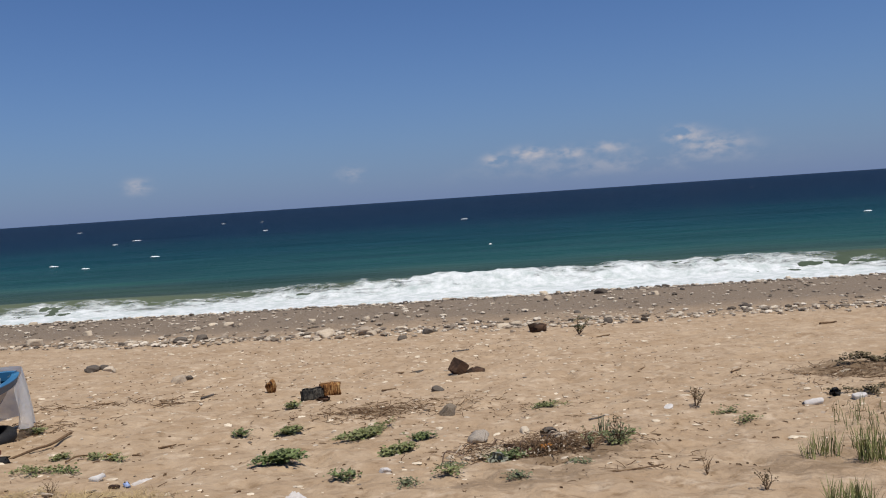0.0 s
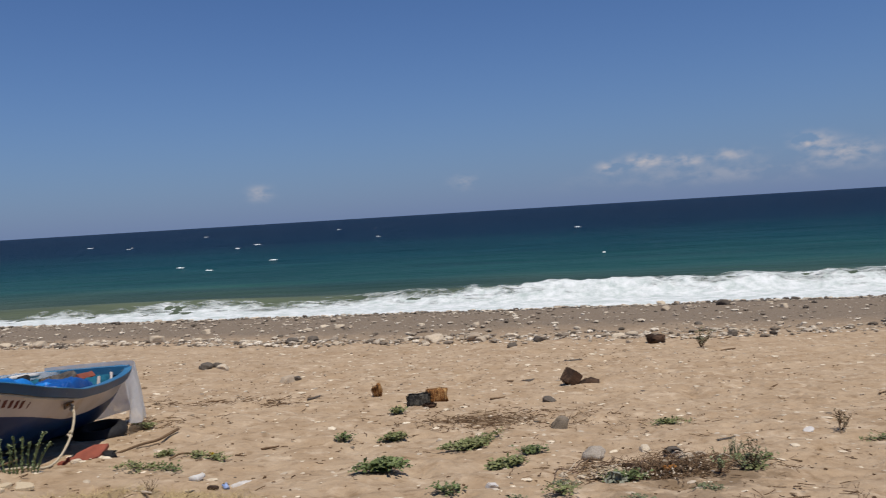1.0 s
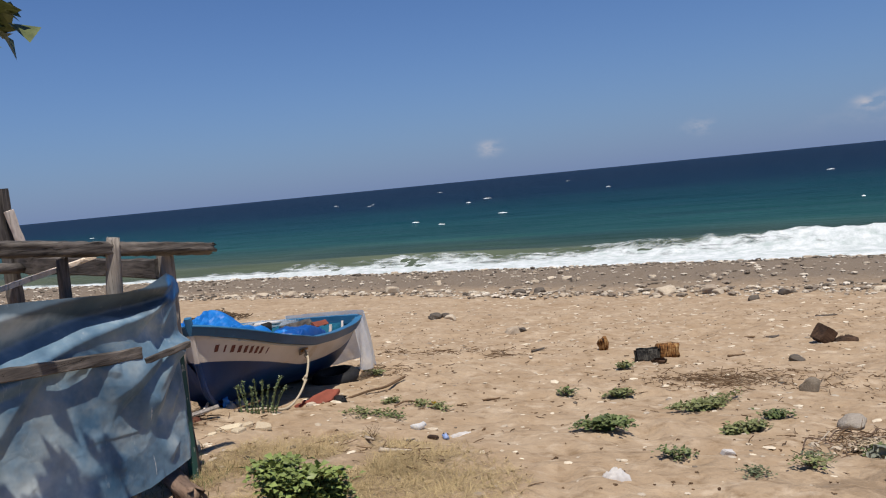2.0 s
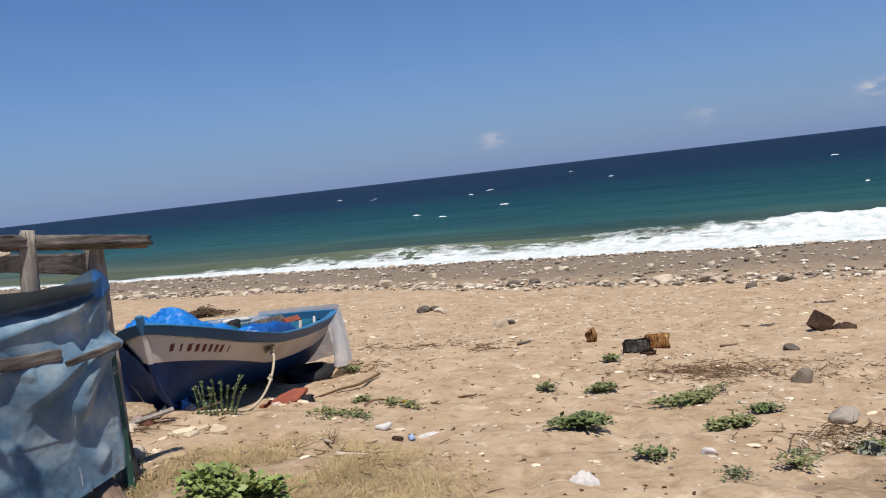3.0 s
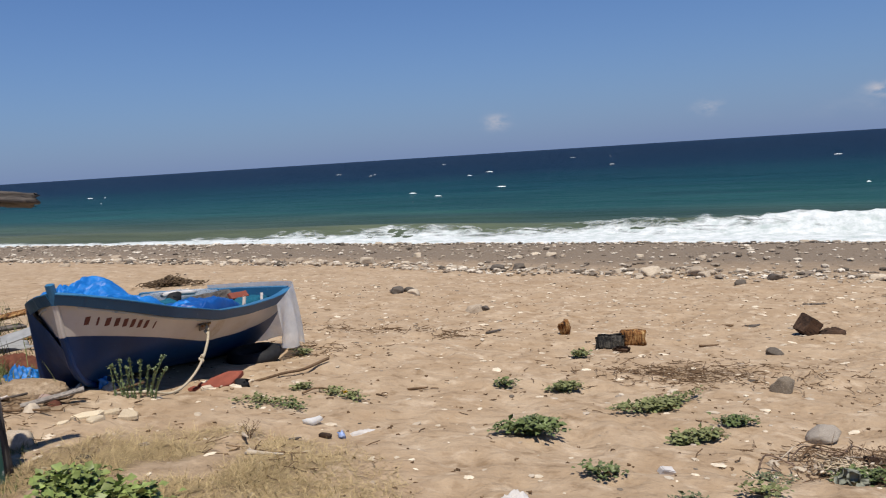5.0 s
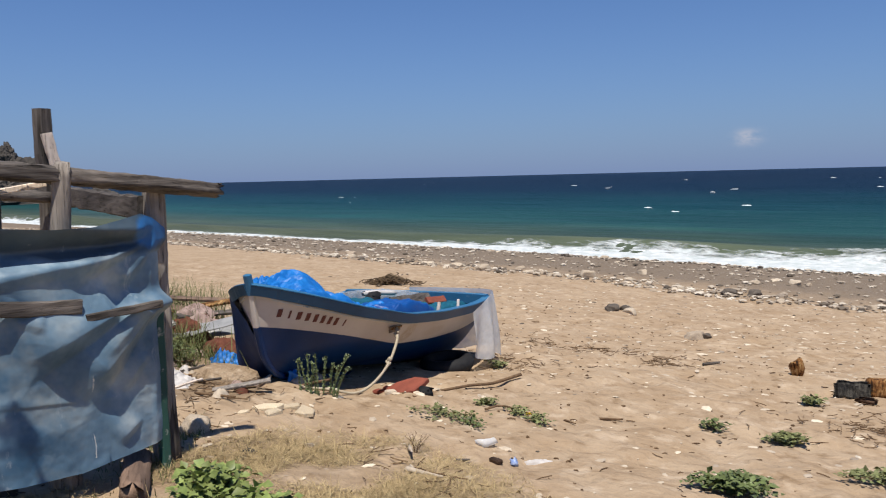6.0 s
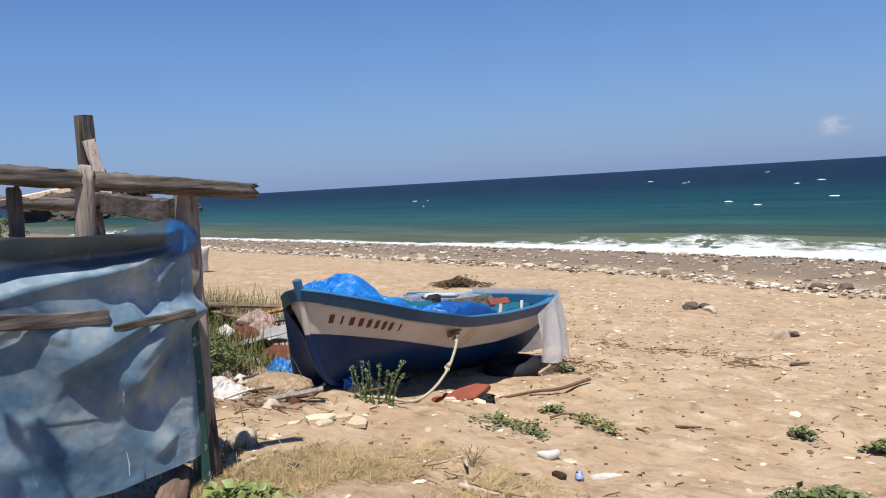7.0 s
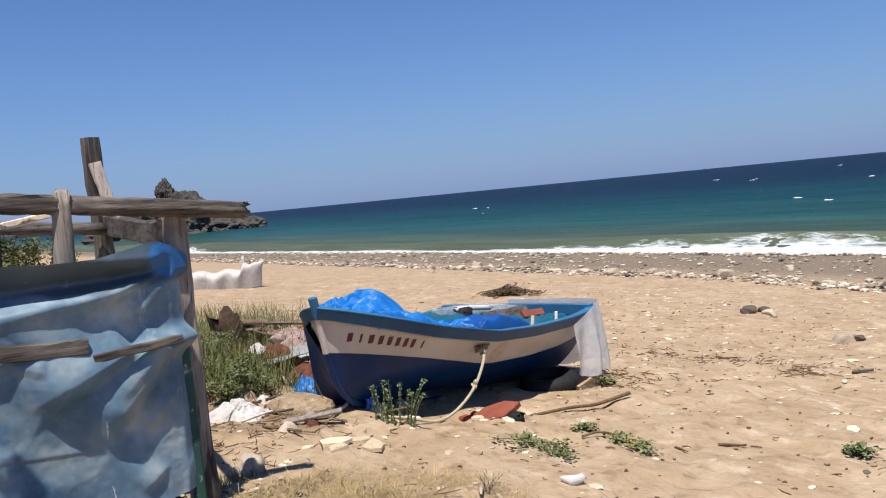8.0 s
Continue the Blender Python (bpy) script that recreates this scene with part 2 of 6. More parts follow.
def make_pebbles():
    """Shingle of mixed tones, from brown-grey to cream."""
    m = Mat("pebbles", 0.85, spec=0.2)
    tone = m.ramp(m.island(), [(0.0, (0.085, 0.07, 0.055)), (0.25, (0.22, 0.18, 0.14)), (0.55, (0.40, 0.335, 0.26)), (0.8, (0.60, 0.53, 0.43)), (1.0, (0.74, 0.67, 0.56))])
    m.color(m.mix(m.ramp(m.noise(22, 4, 0.6), [(0.3, 0.0), (0.7, 1.0)]), m.mix(1.0, tone, (0.72, 0.70, 0.68), "MULTIPLY"), tone))
    m.bump(m.noise(40, 4, 0.6), 0.4, 0.006)
    return m.m


def make_rotten(name, dark, mid, light):
    """Rotten timber streaked with dark rot and bright bare fibre."""
    m = Mat(name, 0.85, spec=0.15)
    g = m.noise(2.0, 5, 0.7, vec=m.scaled(26, 26, 3.5), distort=0.4)
    patch = m.noise(9, 3, 0.6)
    c = m.ramp(m.math("ADD", g, m.math("MULTIPLY", m.math("SUBTRACT", patch, 0.5), 0.7)), [(0.36, dark), (0.52, mid), (0.70, light)])
    m.color(c).bump(g, 0.8, 0.015)
    return m.m


def make_tarp():
    m = Mat("faded_tarpaulin", 0.5, spec=0.4)
    big = m.noise(1.6, 5, 0.6)
    c = m.ramp(big, [(0.34, (0.038, 0.095, 0.165)), (0.5, (0.14, 0.225, 0.30)), (0.66, (0.42, 0.49, 0.52))])
    dusty = m.ramp(m.noise(3.1, 4, 0.6), [(0.48, 0.0), (0.68, 0.45)])
    c = m.mix(dusty, c, (0.352, 0.352, 0.304))
    # the strip above the swag faces down; its shade is painted in darker colour
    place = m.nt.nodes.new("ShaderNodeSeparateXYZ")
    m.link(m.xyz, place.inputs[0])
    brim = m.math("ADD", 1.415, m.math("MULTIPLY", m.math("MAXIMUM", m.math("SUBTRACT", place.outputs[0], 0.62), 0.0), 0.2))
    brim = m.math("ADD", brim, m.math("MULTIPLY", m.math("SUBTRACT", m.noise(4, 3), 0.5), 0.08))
    shaded = m.math("MULTIPLY", m.math("SUBTRACT", place.outputs[2], brim), 30.0, clamp=True)
    c = m.mix(m.math("MULTIPLY", shaded, 0.9), c, m.mix(m.noise(3, 4), (0.018, 0.036, 0.058), (0.06, 0.095, 0.125)))
    wearv = m.scaled(9, 9, 1.6, (0.25, 0, 0))
    streak = m.ramp(m.noise(1.4, 5, 0.7, vec=wearv), [(0.62, 0.0), (0.74, 1.0)])
    c = m.mix(m.math("MULTIPLY", streak, 0.5), c, (0.45, 0.48, 0.49))
    # less faded where it was folded up at the tied corner
    away = m.nt.nodes.new("ShaderNodeVectorMath")
    away.operation = "DISTANCE"
    m.link(m.scaled(1.0, 0.0, 1.1), away.inputs[0])
    away.inputs[1].default_value = (0.12, 0.0, 1.69)
    keep = m.math("MULTIPLY", m.math("SUBTRACT", m.math("ADD", 0.07, m.math("MULTIPLY", m.noise(9, 4), 0.10)), away.outputs["Value"]), 26.0, clamp=True)
    c = m.mix(m.math("MULTIPLY", keep, 0.85), c, (0.018, 0.12, 0.33))
    grime = m.ramp(m.noise(2.7, 5, 0.65), [(0.45, 0.0), (0.62, 1.0)])
    c = m.mix(m.math("MULTIPLY", grime, 0.35), c, m.mix(1.0, c, (0.62, 0.66, 0.66), "MULTIPLY"))
    # the coating has cracked white along one upright crease
    sep = m.nt.nodes.new("ShaderNodeSeparateXYZ")
    m.link(m.xyz, sep.inputs[0])
    line = m.math("ABSOLUTE", m.math("SUBTRACT", m.math("ADD", sep.outputs[0], m.math("MULTIPLY", m.math("SUBTRACT", m.noise(9, 3), 0.5), 0.05)), 0.505))
    low = m.math("LESS_THAN", m.math("ABSOLUTE", m.math("SUBTRACT", sep.outputs[2], 0.70)), 0.24)
    flake = m.math("MULTIPLY", m.math("LESS_THAN", line, m.math("MULTIPLY", m.noise(24, 3), 0.006)), m.ramp(m.noise(9, 3), [(0.49, 0.0), (0.55, 0.85)]))
    c = m.mix(m.math("MULTIPLY", flake, low), c, (0.66, 0.66, 0.62))
    m.color(c)
    m.rough(m.ramp(m.noise(5, 4), [(0.3, 0.45), (0.7, 0.65)]))
    m.bump(m.noise(9, 5, 0.6), 0.2, 0.012)
    m.bump(m.math("ABSOLUTE", m.math("SUBTRACT", m.noise(2.6, 3, 0.5, distort=0.6), 0.5)), 0.4, 0.05)
    m.bump(m.noise(120, 2), 0.1, 0.002)
    return m.m


def make_strake_paint():
    """Chalky white boat paint, scuffed, with rust runs under the cleat and a yellowed repair."""
    m = Mat("hull_white_paint", 0.5, spec=0.4)
    c = m.mix(m.ramp(m.noise(2.3, 5, 0.6), [(0.3, 0.0), (0.7, 1.0)]), (0.464, 0.408, 0.36), (0.576, 0.52, 0.468))
    scuff = m.ramp(m.noise(13, 6, 0.7), [(0.64, 0.0), (0.72, 1.0)])
    c = m.mix(m.math("MULTIPLY", scuff, 0.6), c, (0.42, 0.3, 0.18))
    streak = m.noise(3.0, 4, 0.6, vec=m.scaled(16, 16, 1.2))
    ragged = m.noise(26, 4, 0.6)
    for cx, cz, rx, rz, much, tone in ((1.45, 0.39, 0.10, 0.11, 0.6, (0.36, 0.25, 0.13)), (0.98, 0.40, 0.10, 0.022, 0.8, (0.48, 0.35, 0.14)), (1.9, 0.33, 0.2, 0.05, 0.35, (0.42, 0.33, 0.22))):
        away = m.nt.nodes.new("ShaderNodeVectorMath")
        away.operation = "DISTANCE"
        m.link(m.scaled(1 / rx, 0.0, 1 / rz), away.inputs[0])
        away.inputs[1].default_value = (cx / rx, 0.0, cz / rz)
        there = m.math("MULTIPLY", m.math("SUBTRACT", m.math("ADD", 0.75, m.math("MULTIPLY", ragged, 0.5)), away.outputs["Value"]), 3.0, clamp=True)
        c = m.mix(m.math("MULTIPLY", m.math("MULTIPLY", there, m.ramp(streak, [(0.35, 0.3), (0.6, 1.0)])), much), c, tone)
    m.color(c).bump(m.noise(24, 4, 0.65), 0.25, 0.004)
    m.bump(m.noise(3.0, 3, 0.6, vec=m.scaled(1.0, 1.0, 9.0)), 0.3, 0.006)
    return m.m


SAND, SEA, FOAM = make_sand(), make_sea(), make_foam()
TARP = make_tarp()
GREY_WOOD_X = make_wood("weathered_wood_along", (0.185, 0.168, 0.155), (0.022, 0.019, 0.017), "X")
GREY_WOOD = make_wood("weathered_wood", (0.148, 0.136, 0.128), (0.024, 0.0208, 0.0184), "Z")
GREY_WOOD_Y = make_wood("weathered_wood_across", (0.148, 0.136, 0.128), (0.024, 0.0208, 0.0184), "Y")
ASH_WOOD = make_wood("ashen_wood", (0.368, 0.344, 0.312), (0.136, 0.12, 0.108), "Z")
PALE_WOOD = make_wood("bleached_wood", (0.80, 0.73, 0.66), (0.56, 0.48, 0.41), "Z")
HULL_BLUE = make_paint("hull_blue_paint", (0.0016, 0.032, 0.132), (0.0008, 0.0176, 0.072), 0.4, (0.016, 0.064, 0.176), 0.66, 0.3)
HULL_WHITE = make_strake_paint()
RAIL_BLUE = make_paint("rail_blue_paint", (0.0096, 0.068, 0.152), (0.0064, 0.044, 0.1), 0.4, (0.16, 0.24, 0.288), 0.66)


# ---- mesh helpers ----
def thing(name, m, label, category, group="", kind=""):
    ob = new(name)
    ob.matrix_basis = m
    return tagged(ob, label, category, group, kind)


def mesh_object(name, verts, faces, mat, parent=None, label="", smooth=True):
    me = bpy.data.meshes.new(name)
    me.from_pydata([tuple(v) for v in verts], [], [tuple(f) for f in faces])
    me.materials.append(mat)
    if smooth:
        me.polygons.foreach_set("use_smooth", [True] * len(me.polygons))
    me.update()
    ob = new(name, me)
    if parent is not None:
        ob.parent = parent
    if label:
        ob["label"] = label
    return ob


def part(name, bm, mat, parent=None, label="", smooth=False):
    me = bpy.data.meshes.new(name)
    bm.to_mesh(me)
    bm.free()
    me.materials.append(mat)
    if smooth:
        me.polygons.foreach_set("use_smooth", [True] * len(me.polygons))
    ob = new(name, me)
    if parent is not None:
        ob.parent = parent
    if label:
        ob["label"] = label
    return ob


def grid_faces(nu, nv):
    return [(i * nv + j, (i + 1) * nv + j, (i + 1) * nv + j + 1, i * nv + j + 1) for i in range(nu - 1) for j in range(nv - 1)]


def hash2(i, j, seed):
    h = np.sin(i * 127.1 + j * 311.7 + seed * 74.7) * 43758.5453
    return h - np.floor(h)


def vnoise(x, y, seed=0):
    """Smooth value noise from 0 to 1 on arrays."""
    i, j = np.floor(x), np.floor(y)
    u, v = x - i, y - j
    u, v = u * u * (3 - 2 * u), v * v * (3 - 2 * v)
    a, b = hash2(i, j, seed), hash2(i + 1, j, seed)
    c, d = hash2(i, j + 1, seed), hash2(i + 1, j + 1, seed)
    return a + (b - a) * u + (c - a) * v + (a - b - c + d) * u * v


def fbm(x, y, seed=0, octaves=4):
    total, amp = 0, 0.5
    for k in range(octaves):
        total = total + amp * vnoise(x, y, seed + k)
        x, y, amp = x * 2.03 + 5.1, y * 2.03 + 1.7, amp * 0.5
    return total / (1 - 0.5**octaves)


# ---- ground, sea ----
BEACH_S = [-400, -60, -5, -0.6, 2, 4, 5, 6, 7.3, 8.1, 11.5, 13, 20, 27, 29.0, 30.2, 36, 80]
BEACH_Z = [4.0, 2.5, 0.95, 0.62, 0.38, 0.2, 0.14, -0.02, -0.16, -0.22, -0.52, -0.57, -1.08, -1.45, -1.6, -1.75, -2.6, -6.0]
SEA_Z = -1.75


def beach(x, y):
    """The beach's height: a slope to the sea that also falls to the right, with soft hollows."""
    x, y = np.asarray(x, float), np.asarray(y, float)
    s = 0.41 * x + 0.912 * y
    bay = np.clip((-x - 12) / 60, 0, 1) * 2.8
    s = s + bay
    z = sum(np.interp(s + o, BEACH_S, BEACH_Z) for o in (-0.8, -0.4, 0, 0.4, 0.8)) / 5
    z = z - 0.16 * np.tanh(x / 3) * np.clip((25 - s) / 12, 0, 1)
    near = np.clip((40 - np.hypot(x - 1, y - 8)) / 25, 0, 1)
    z = z + near * 0.10 * (fbm(x * 0.45, y * 0.45, 3, 3) - 0.5)
    return z


def sand_height(x, y):
    """The beach with its footprints and hummocks."""
    near = np.clip((30 - np.hypot(x - 1, y - 8)) / 14, 0, 1)
    dimples = fbm(x * 3.1, y * 3.1, 11, 3) - 0.5
    small = fbm(x * 8.5, y * 8.5, 17, 2) - 0.5
    pits = np.clip(0.42 - vnoise(x * 2.6 + 3, y * 2.6, 19), 0, 1) + 0.8 * np.clip(0.30 - vnoise(x * 4.6, y * 4.6 + 5, 29), 0, 1)
    return beach(x, y) + near * (0.075 * dimples + 0.03 * small - 0.11 * pits)


def on_beach(x, y):
    return float(sand_height(np.array([float(x)]), np.array([float(y)]))[0])


def growing(a, b, fine, first, last, rate=1.09):
    """Lines from a to b, close between first and last and ever wider outside."""
    mid = list(np.arange(first, last + 1e-6, fine))
    left, right, step = [], [], fine
    p = first
    while p > a:
        step *= rate
        p -= step
        left.append(max(p, a))
    step, p = fine, last
    while p < b:
        step *= rate
        p += step
        right.append(min(p, b))
    return np.array(left[::-1] + mid + right)


def build_ground():
    xs = growing(-2500, 2500, 0.055, -4.5, 7.5, 1.05)
    ys = growing(-1500, 75, 0.055, 3.4, 13.0, 1.03)
    X, Y = np.meshgrid(xs, ys, indexing="ij")
    # rows follow the shore outside the middle
    Yw = Y - 0.449 * X * np.clip((np.abs(X) - 9) / 40, 0, 1)
    Z = sand_height(X, Yw)
    verts = np.stack([X, Yw, Z], -1).reshape(-1, 3)
    ob = mesh_object("ground", verts, grid_faces(len(xs), len(ys)), SAND)
    return tagged(ob, "dry pale sand beach sloping down to the sea", "beach", kind="structure")


def build_sea():
    a = growing(-4700, 4700, 0.8, -60, 60, 1.05)
    b = growing(28.0, 4700, 0.5, 28.0, 60, 1.03)
    A, B = np.meshgrid(a, b, indexing="ij")
    Bs = B - bay_of(A) * np.clip((60 - B) / 20, 0, 1)
    X, Y = 0.912 * A + 0.41 * Bs, -0.41 * A + 0.912 * Bs
    fade = np.clip((400 - B) / 300, 0, 1) * np.clip((B - 31) / 4, 0, 1)
    Z = SEA_Z + swell(A, B) - 0.02 + fade * (0.30 * (fbm(A * 0.05, B * 0.22, 5, 4) - 0.5))
    verts = np.stack([X, Y, Z], -1).reshape(-1, 3)
    ob = mesh_object("sea", verts, grid_faces(len(a), len(b)), SEA)
    return tagged(ob, "dark blue sea turning turquoise near the shore", "sea", kind="structure")


def swell(A, B):
    """Height of the breaking wave over the still sea, by the way along and towards the sea."""
    place = 34.0 + 1.6 * (fbm(A * 0.06, A * 0 + 4.0, 21, 2) - 0.5)
    high = 0.28 + 0.95 * np.clip(fbm(A * 0.05, A * 0 + 7.0, 23, 3) - 0.30, 0, 1)
    d = B - place
    return high * np.where(d < 0, np.exp(-(d / 0.9) ** 2), np.exp(-(d / 2.2) ** 2))


def bay_of(A):
    return np.clip((-A - 12) / 60, 0, 1) * 2.8


def build_breaker():
    """The white wash along the shore and the foam on the low wave behind it."""
    a = np.arange(-95, 75, 0.14)
    q = np.linspace(0, 1, 56)
    A, Q = np.meshgrid(a, q, indexing="ij")
    wide = 6.2 + 6.5 * (fbm(A * 0.08, A * 0 + 2.0, 7, 3) - 0.5)
    wide = np.maximum(wide, 3.0) * np.interp(A, [-40, -22, -6, 6, 18, 40], [0.6, 0.70, 0.85, 0.85, 0.50, 0.45])
    edge = 29.95 + 1.2 * (fbm(A * 0.2, A * 0 + 9.0, 8, 4) - 0.5)
    B = edge + wide * Q
    lump = fbm(A * 1.5, B * 1.5, 31, 4) - 0.5
    churn = np.clip(Q * 5, 0, 1) * np.clip((1 - Q) * 5, 0, 1)
    Z = SEA_Z + 0.035 + swell(A, B) + lump * 0.30 * churn * (0.35 + 1.3 * swell(A, B))
    Bs = B - bay_of(A)
    X, Y = 0.912 * A + 0.41 * Bs, -0.41 * A + 0.912 * Bs
    Z[:, 0] = beach(X[:, 0], Y[:, 0]) - 0.03
    Z[:, 1:8] = np.maximum(Z[:, 1:8], beach(X[:, 1:8], Y[:, 1:8]) + 0.035)
    ob = mesh_object("breaking_wave", np.stack([X, Y, Z], -1).reshape(-1, 3), grid_faces(len(a), len(q)), FOAM)
    att = ob.data.attributes.new("seaward", "FLOAT", "POINT")
    att.data.foreach_set("value", (Q * np.interp(A, [-40, -22, -6, 14], [1.25, 1.15, 1.0, 0.98])).ravel())
    return tagged(ob, "white foaming wave breaking on the shingle", "wave", kind="structure")


ground = build_ground()
sea = build_sea()
breaker = build_breaker()

# ---- more materials ----
LEAF = make_plain("green_leaves", (0.216, 0.232, 0.096), (0.1, 0.116, 0.044), 0.6, 30, 0.002, 0.3, "island")
LEAF_GREY = make_plain("grey_green_leaves", (0.16, 0.18, 0.1), (0.08, 0.096, 0.0496), 0.65, 30, 0.002, 0.25, "island")
STRAW = make_plain("dry_straw", (0.48, 0.376, 0.208), (0.288, 0.212, 0.108), 0.8, 20, 0.002, 0.2, "island")
TWIG = make_plain("dry_twigs", (0.192, 0.124, 0.072), (0.068, 0.044, 0.028), 0.9, 30, 0.003, 0.15, "island")
CHAR = make_wood("charred_wood", (0.095, 0.058, 0.038), (0.016, 0.0104, 0.008), "X")
RUST = make_rotten("rusted_orange_wood", (0.018, 0.011, 0.008), (0.22, 0.095, 0.03), (0.50, 0.34, 0.15))
CRATE_BLACK = make_rotten("tarred_wood", (0.012, 0.012, 0.012), (0.035, 0.032, 0.028), (0.13, 0.12, 0.10))
CREAM = make_plain("cream_stone", (0.624, 0.536, 0.4), (0.48, 0.384, 0.264), 0.9, 16, 0.02, 0.15, "object")
STONE = make_plain("pale_stone", (0.576, 0.496, 0.392), (0.352, 0.288, 0.216), 0.85, 9, 0.012, 0.2, "object")
ROUGH_STONE = make_plain("rough_grey_stone", (0.50, 0.44, 0.37), (0.20, 0.17, 0.14), 0.9, 22, 0.03, 0.15)
ROUGH_DARK = make_plain("rough_brown_stone", (0.34, 0.28, 0.21), (0.085, 0.07, 0.055), 0.9, 22, 0.03, 0.15)
GREEN_STONE = make_plain("greenish_stone", (0.28, 0.285, 0.23), (0.14, 0.15, 0.115), 0.85, 10, 0.01)
STONE_DARK = make_plain("dark_stone", (0.136, 0.112, 0.092), (0.056, 0.048, 0.04), 0.8, 9, 0.012, 0.25, "object")
PEBBLE = make_pebbles()
CHIPS = make_plain("cream_chips", (0.66, 0.58, 0.46), (0.42, 0.35, 0.265), 0.85, 22, 0.004, 0.2, "island")
BLEACH = make_plain("bleached_scraps", (0.528, 0.456, 0.368), (0.384, 0.32, 0.248), 0.8, 18, 0.004, 0.2, "island")
BLUE_SHEET = make_plain("bright_blue_tarp", (0.0096, 0.176, 0.528), (0.004, 0.104, 0.368), 0.5, 7, 0.012, 0.4)
DEEP_SHEET = make_plain("deep_blue_tarp", (0.0032, 0.08, 0.32), (0.0024, 0.048, 0.208), 0.45, 6, 0.006, 0.5)
DARK_SHEET = make_plain("dark_blue_sheet", (0.0048, 0.036, 0.136), (0.0024, 0.0176, 0.068), 0.55, 5, 0.01, 0.3)
TEAL_SHEET = make_plain("teal_netting", (0.0096, 0.12, 0.184), (0.004, 0.06, 0.104), 0.7, 40, 0.012, 0.25)
BLACK = make_plain("black_rubber", (0.0176, 0.0176, 0.0192), (0.008, 0.008, 0.0088), 0.75, 25, 0.006, 0.3)
ROPE = make_plain("pale_rope", (0.496, 0.432, 0.32), (0.32, 0.264, 0.184), 0.85, 60, 0.006, 0.2)
CLAY = make_plain("red_clay", (0.264, 0.076, 0.048), (0.168, 0.048, 0.032), 0.8, 12, 0.008, 0.2)
BROWN_CLOTH = make_plain("rust_brown_cloth", (0.16, 0.06, 0.036), (0.072, 0.028, 0.02), 0.9, 14, 0.01, 0.15)
WHITE_CLOTH = make_plain("white_cloth", (0.576, 0.552, 0.528), (0.416, 0.384, 0.36), 0.85, 10, 0.01, 0.2)
PINK_CLOTH = make_plain("pink_grey_cloth", (0.4, 0.304, 0.264), (0.2, 0.136, 0.112), 0.9, 12, 0.01, 0.15)
GREY_METAL = make_plain("grey_sheet_metal", (0.32, 0.32, 0.312), (0.192, 0.192, 0.188), 0.5, 8, 0.004, 0.4)
LETTER = make_plain("dark_red_letter_paint", (0.152, 0.048, 0.036), (0.096, 0.032, 0.024), 0.6, 30, 0.002)
GREEN_PAINT = make_paint("old_green_paint", (0.024, 0.088, 0.068), (0.016, 0.056, 0.044), 0.7, (0.4, 0.4, 0.352), 0.58)
ROCK = make_plain("headland_rock", (0.104, 0.092, 0.08), (0.048, 0.0432, 0.04), 0.95, 0.25, 0.8, 0.1)
SCRUB = make_plain("dark_scrub", (0.028, 0.044, 0.02), (0.0144, 0.024, 0.0112), 0.9, 0.6, 0.3, 0.1)
YELLOW = make_plain("yellow_petals", (0.6, 0.44, 0.024), (0.48, 0.32, 0.016), 0.6, 30, 0.001)
TUFT = make_plain("beach_grass", (0.25, 0.26, 0.10), (0.105, 0.125, 0.045), 0.6, 30, 0.002, 0.25, "island")
STALK = make_plain("pale_green_stalks", (0.2, 0.248, 0.12), (0.104, 0.14, 0.06), 0.6, 30, 0.002, 0.25, "island")
BLOSSOM = make_plain("pale_flower_heads", (0.32, 0.368, 0.208), (0.176, 0.232, 0.112), 0.7, 40, 0.002, 0.2, "island")


def make_film(name, low, high):
    """Thin milky plastic that lets light through."""
    m = Mat(name, 0.35, spec=0.5)
    n = m.noise(7, 5, 0.65)
    m.color(m.mix(n, (0.74, 0.73, 0.71), (0.92, 0.91, 0.89)))
    m.bump(m.noise(12, 5, 0.6), 0.5, 0.02)
    clear = m.nt.nodes.new("ShaderNodeBsdfTransparent")
    soft = m.nt.nodes.new("ShaderNodeBsdfTranslucent")
    soft.inputs["Color"].default_value = (0.88, 0.87, 0.84, 1)
    a, b = m.nt.nodes.new("ShaderNodeMixShader"), m.nt.nodes.new("ShaderNodeMixShader")
    a.inputs[0].default_value = 0.35
    m.link(m.b.outputs[0], a.inputs[1])
    m.link(soft.outputs[0], a.inputs[2])
    m.link(m.ramp(n, [(0.3, low), (0.7, high)]), b.inputs[0])
    m.link(a.outputs[0], b.inputs[1])
    m.link(clear.outputs[0], b.inputs[2])
    m.link(b.outputs[0], m.nt.nodes["Material Output"].inputs["Surface"])
    return m.m


FILM = make_film("milky_plastic_film", 0.06, 0.38)
CLEAR_FILM = make_film("clear_plastic_film", 0.62, 0.88)

